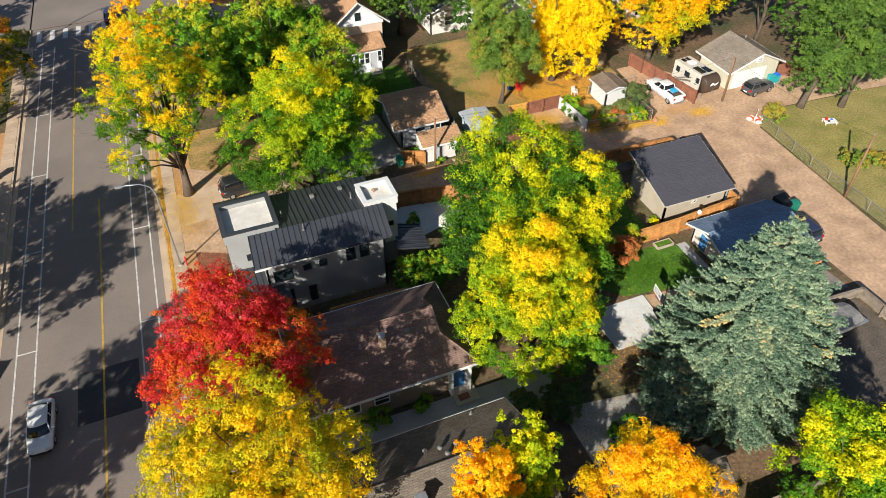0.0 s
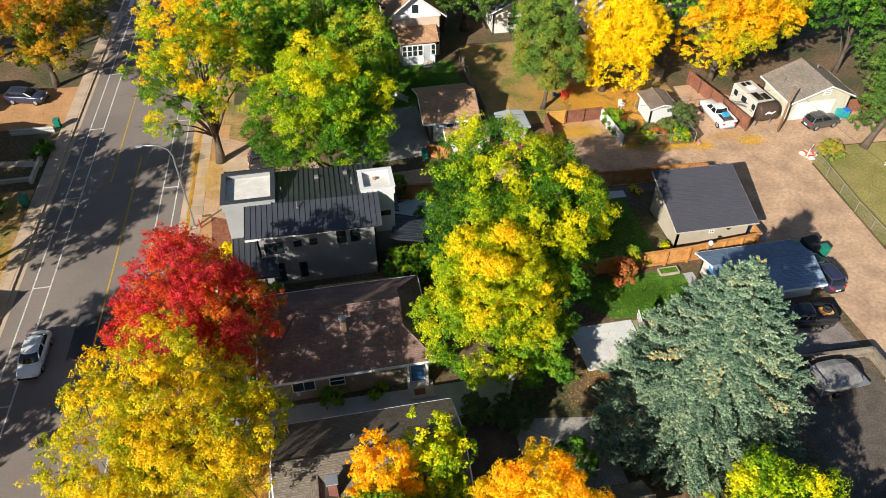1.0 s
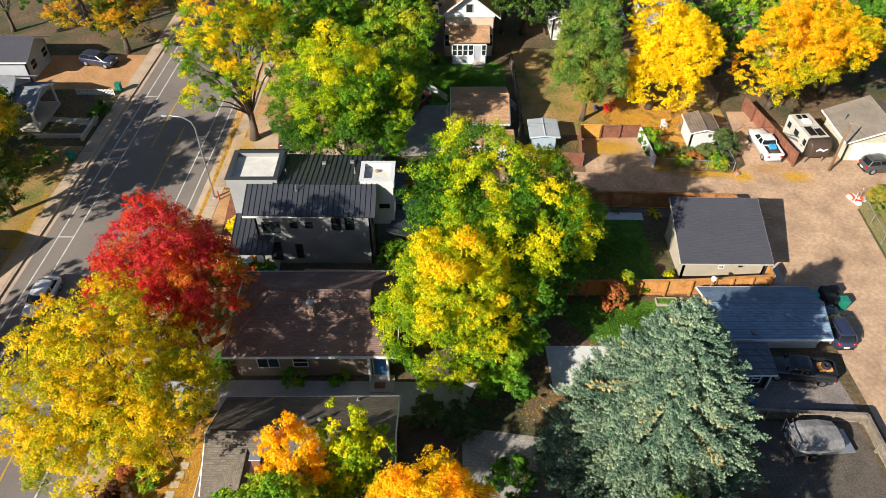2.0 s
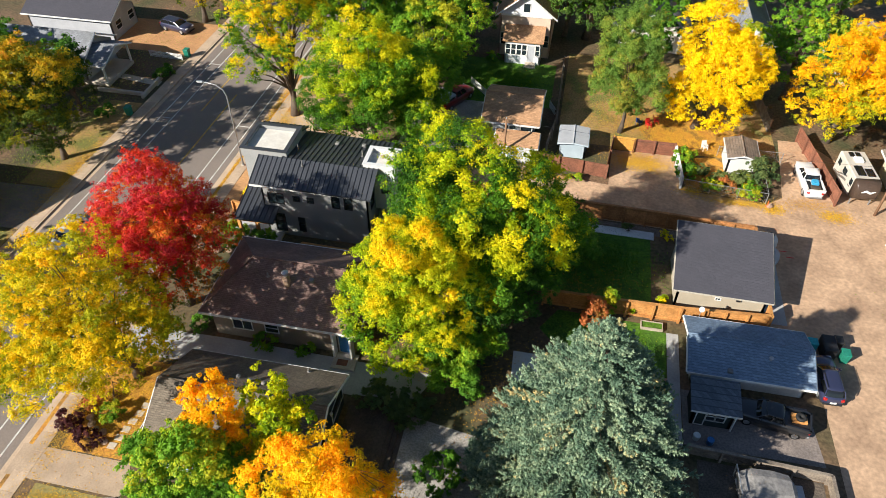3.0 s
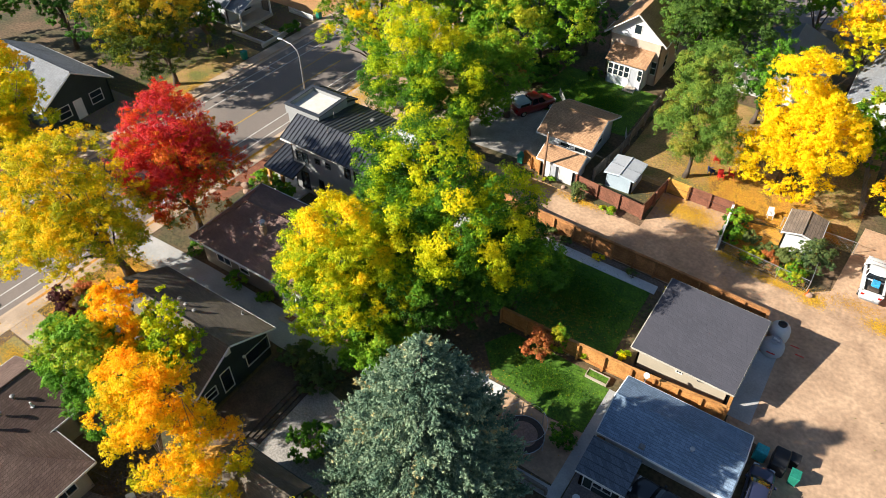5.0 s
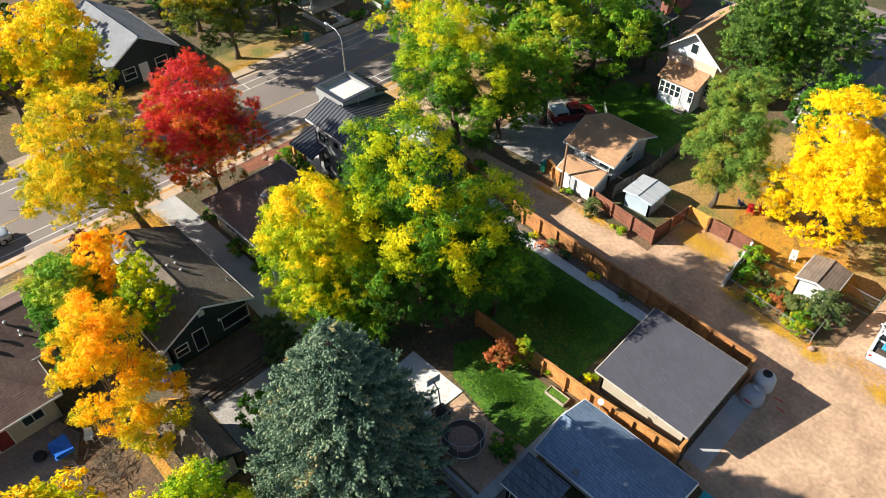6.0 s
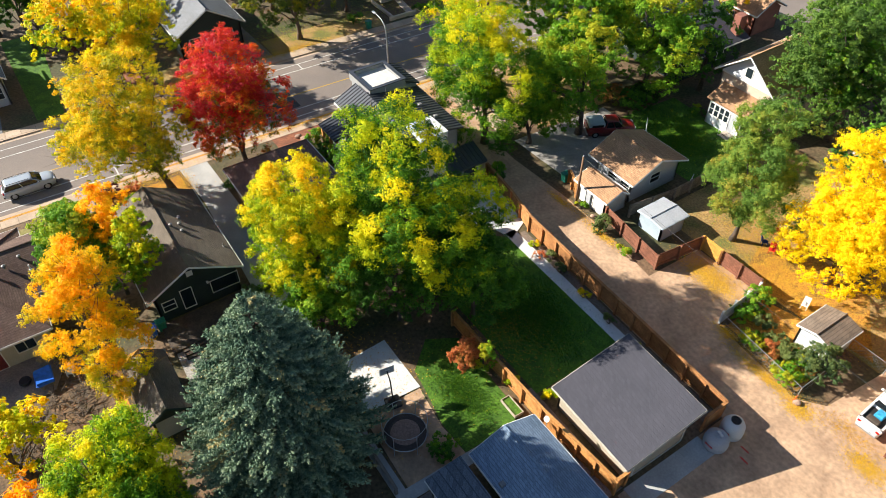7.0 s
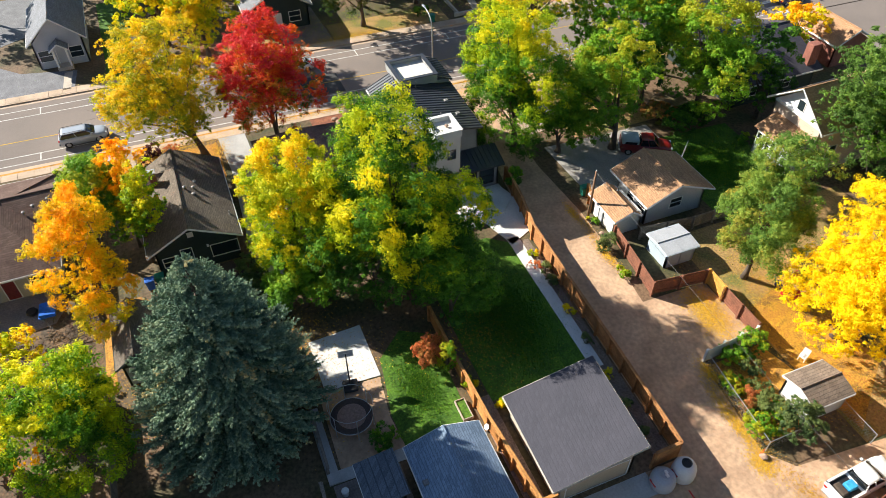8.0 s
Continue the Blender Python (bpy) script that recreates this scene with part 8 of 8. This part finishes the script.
for x, y in ((16.7, 8.3), (17.9, 8.3), (16.7, 9.1), (17.9, 9.1)):
    part("leg", bx(x - 0.04, y - 0.04, 0, x + 0.04, y + 0.04, 0.55), OLDWOOD, th_)
bm = bmesh.new()
lathe(bm, [(0.35, 0.03), (0.45, 0.2), (0.4, 0.35), (0.3, 0.32)], (16.6, 7.4, 0.0), 14)
solo("fire_bowl", bm, BLACK, "dark metal fire bowl on the patio", "fire bowl")
# brush heap
rng = np.random.default_rng(9)
bm = bmesh.new()
for i in range(260):
    c = Vector((17.8 + rng.normal() * 1.0, 12.0 + rng.normal() * 0.5, abs(rng.normal()) * 0.35))
    d = Vector(unit(rng, 1)[0])
    d.z = abs(d.z) * 0.4
    tube(bm, [c, c + d * 0.8, c + d * 1.5 + Vector((0, 0, 0.1))], [0.02, 0.014, 0.006], 4)
solo("brush_heap", bm, OLDWOOD, "heap of cut grey branches", "brush heap", kind="stuff")
# satellite dish on the fence corner
th_ = thing("satellite_dish", "white satellite dish on a post by the fence", "satellite dish", at=(41.4, 36.0, 0))
bm = bmesh.new()
tube(bm, [(0, 0, 0), (0, 0, 2.6)], [0.03, 0.03], 6)
part("post", bm, GALV, th_)
bm = bmesh.new()
lathe(bm, [(0.03, 0), (0.13, 0.02), (0.21, 0.07), (0.22, 0.08), (0.13, 0.04), (0.02, 0.02)], (0, 0, 0), 16)
bm.transform(Matrix.Translation((0, 0, 2.6)) @ Matrix.Rotation(radians(50), 4, "X"))
part("dish", bm, WHITE, th_)
SANDWOOD = mat("pale_weathered_timber", (0.42, 0.36, 0.28), (0.34, 0.28, 0.21), big=1.2, fine=8, bump=0.1)


def twig_heap(x, y, r, n, seed, label):
    """A tangle of bare cut branches lying on the ground."""
    rr = random.Random(seed)
    bm = bmesh.new()
    for _ in range(n):
        a, d = rr.uniform(0, 6.28), r * math.sqrt(rr.random())
        p = Vector((x + d * math.cos(a), y + d * math.sin(a), rr.uniform(0.02, 0.35)))
        b = rr.uniform(0, 6.28)
        v = Vector((math.cos(b), math.sin(b), rr.uniform(-0.1, 0.35))) * rr.uniform(0.4, 1.1)
        q = p + v * 0.55 + Vector((rr.uniform(-0.1, 0.1), rr.uniform(-0.1, 0.1), 0.05))
        e = p + v
        e.z = max(e.z, 0.03)
        tube(bm, [p, q, e], [0.03, 0.02, 0.008], 4)
    ob = solo("twig_heap", bm, BARK, label, "branches", kind="stuff")


twig_heap(15.9, 10.9, 1.3, 90, 5, "heap of bare grey branches by the house")
twig_heap(20.6, 9.6, 1.9, 110, 6, "heap of bare cut branches in the yard")
twig_heap(21.9, 7.0, 2.0, 150, 8, "heap of bare cut branches in the yard")
twig_heap(14.6, 11.4, 1.5, 130, 10, "heap of bare cut branches behind the south house")
# raised bed, boulders, stepping stones, signs
bm = bmesh.new()
for a in ((37.3, 35.4, 0, 39.0, 35.46, 0.3), (37.3, 36.1, 0, 39.0, 36.16, 0.3), (37.3, 35.46, 0, 37.36, 36.1, 0.3), (38.94, 35.46, 0, 39.0, 36.1, 0.3)):
    box(bm, *a)
solo("raised_bed", bm, SANDWOOD, "pale timber raised garden bed", "raised bed")
patch("bed_soil", [(37.36, 35.46), (38.94, 35.46), (38.94, 36.1), (37.36, 36.1)], LAWN, "green planting in the raised bed", 0.22)


def boulder(x, y, r, seed):
    rr = random.Random(seed)
    bm = bmesh.new()
    bmesh.ops.create_icosphere(bm, subdivisions=2, radius=r)
    for v in bm.verts:
        v.co *= 1 + 0.35 * (noise.noise(v.co / r * 0.9 + Vector((seed * 3.1, 0, 0)))) + rr.uniform(-0.03, 0.03)
        v.co.z = v.co.z * 0.65 + r * 0.35
    bm.transform(Matrix.Translation((x, y, 0)))
    solo("boulder", bm, STONE, "reddish sandstone boulder edging a bed", "rock", "garden boulders")


for i, (x, y, r) in enumerate(((1.2, 42.0, 0.5), (1.0, 43.4, 0.45), (0.6, 40.9, 0.4), (2.0, 37.6, 0.4), (1.0, 37.2, 0.35), (0.2, 37.8, 0.4), (-0.6, 37.5, 0.35), (-0.6, 19.6, 0.28), (-0.2, 19.1, 0.28), (0.3, 18.8, 0.26), (0.9, 18.7, 0.28), (-0.7, 20.2, 0.26), (1.4, 18.0, 0.26), (26.0, 54.6, 0.25), (49.2, 53.0, 0.3))):
    boulder(x, y, r, i)
for i in range(6):
    solo("stepping_stone", soft_box(1.75 + 0.14 * i, 17.6 + 0.68 * i, 0.0, 2.35 + 0.14 * i, 18.1 + 0.68 * i, 0.05, 0.02), CONCRETE, "pale square stepping stone in the mulch", "stepping stone", "stepping stones")
th_ = thing("barricade", "red and white striped road barricade", "barricade", at=(59.4, 49.0, 0.01), rz=40)
for i, z in enumerate((0.3, 0.75)):
    for k in range(5):
        part("stripe", bx(-0.6 + 0.24 * k, -0.02, z, -0.36 + 0.24 * k, 0.02, z + 0.28), ORANGEPL if k % 2 else WHITE, th_)
for s in (-0.55, 0.55):
    part("leg", bx(s - 0.03, -0.25, 0, s + 0.03, 0.25, 0.05), WHITE, th_)
    part("upright", bx(s - 0.03, -0.03, 0.05, s + 0.03, 0.03, 1.1), WHITE, th_)
for i, (x, y, rz) in enumerate(((59.0, 49.3, 20), (59.3, 48.5, 65), (59.7, 48.9, -15))):
    bm = soft_box(-0.45, -0.3, 0.02, 0.45, 0.3, 0.34, 0.1, 2)
    bm.transform(Matrix.Translation((x, y, 0)) @ Matrix.Rotation(radians(rz), 4, "Z"))
    th_ = thing("road_barrier", "white and orange plastic road barrier lying in a heap", "road barrier", "road barriers")
    part("body", bm, WHITE, th_)
    bm = soft_box(-0.14, -0.31, 0.06, 0.14, 0.31, 0.352, 0.03)
    bm.transform(Matrix.Translation((x, y, 0)) @ Matrix.Rotation(radians(rz), 4, "Z"))
    part("band", bm, ORANGEPL if i % 2 == 0 else REDPAINT, th_, "orange band")
th_ = thing("sandbox_table", "white low table with clutter on dry grass", "table", at=(66.4, 45.4, 0.01), rz=-20)
part("top", soft_box(-0.7, -0.5, 0.28, 0.7, 0.5, 0.35, 0.02), WHITE, th_)
for sx, sy, hh, m_ in ((-0.4, 0.1, 0.3, REDPAINT), (-0.25, -0.2, 0.16, DARKWOOD), (0.2, 0.15, 0.12, BLUETARP)):
    part("toy", soft_box(sx - 0.12, sy - 0.1, 0.35, sx + 0.12, sy + 0.1, 0.35 + hh, 0.03), m_, th_)
for sx in (-0.6, 0.6):
    for sy in (-0.4, 0.4):
        part("leg", bx(sx - 0.04, sy - 0.04, 0, sx + 0.04, sy + 0.04, 0.28), WHITE, th_)
bm = bmesh.new()
lathe(bm, [(0.17, 0), (0.17, 0.03), (0.05, 0.06), (0.03, 0.65), (0.02, 0.7)], (49.0, 53.0, 0.01), 12)
solo("traffic_cone", bm, ORANGEPL, "orange traffic cone at the wire fence", "traffic cone")
# low walls across the street
for a in ((-23.7, 59.4, 0, -18.0, 59.7, 0.45), (-18.0, 58.9, 0, -17.7, 66.0, 0.5)):
    solo("garden_wall", soft_box(*a, 0.03), CONCRETE, "low pale concrete garden wall", "garden wall", kind="structure")
# timber leaning and lumber beside the blue-tinted garage
for i, (x, y) in enumerate(((41.0, 26.2), (41.9, 26.0))):
    bm = bmesh.new()
    lathe(bm, [(0.22, 0.02), (0.26, 0.45), (0.24, 0.5), (0.2, 0.46)], (x, y, 0.01), 12)
    solo("tub", bm, BLUEDOOR if i else WHITE, "plastic tub on the gravel yard", "tub")

# ---- pavement slabs of the sidewalks (pieces last) ----
for u0, u1, y0, y1, lab in ((KERB_E + 0.46, KERB_E + 1.58, -12, 98, "warm concrete sidewalk on the near side"), (KERB_W - 1.4, KERB_W - 0.16, -12, 98, "concrete sidewalk across the street")):
    th_ = thing("pavement", lab, "sidewalk", kind="structure")
    data = None
    n = int((y1 - y0) / 1.5)
    for i in range(n):
        y = y0 + i * 1.5
        if data is None:
            p = part("slab", soft_box(0.008, 0.008, -0.05, u1 - u0 - 0.008, 1.492, 0.03, 0.012), WALK, th_)
            data = p.data
        else:
            p = new("slab", data)
            p.parent = th_
        p.matrix_basis = Matrix.Translation((*st(u0, y), 0)) @ Matrix.Shear("XY", 4, (0, 0)) @ Matrix.Rotation(-math.atan(SLANT), 4, "Z")
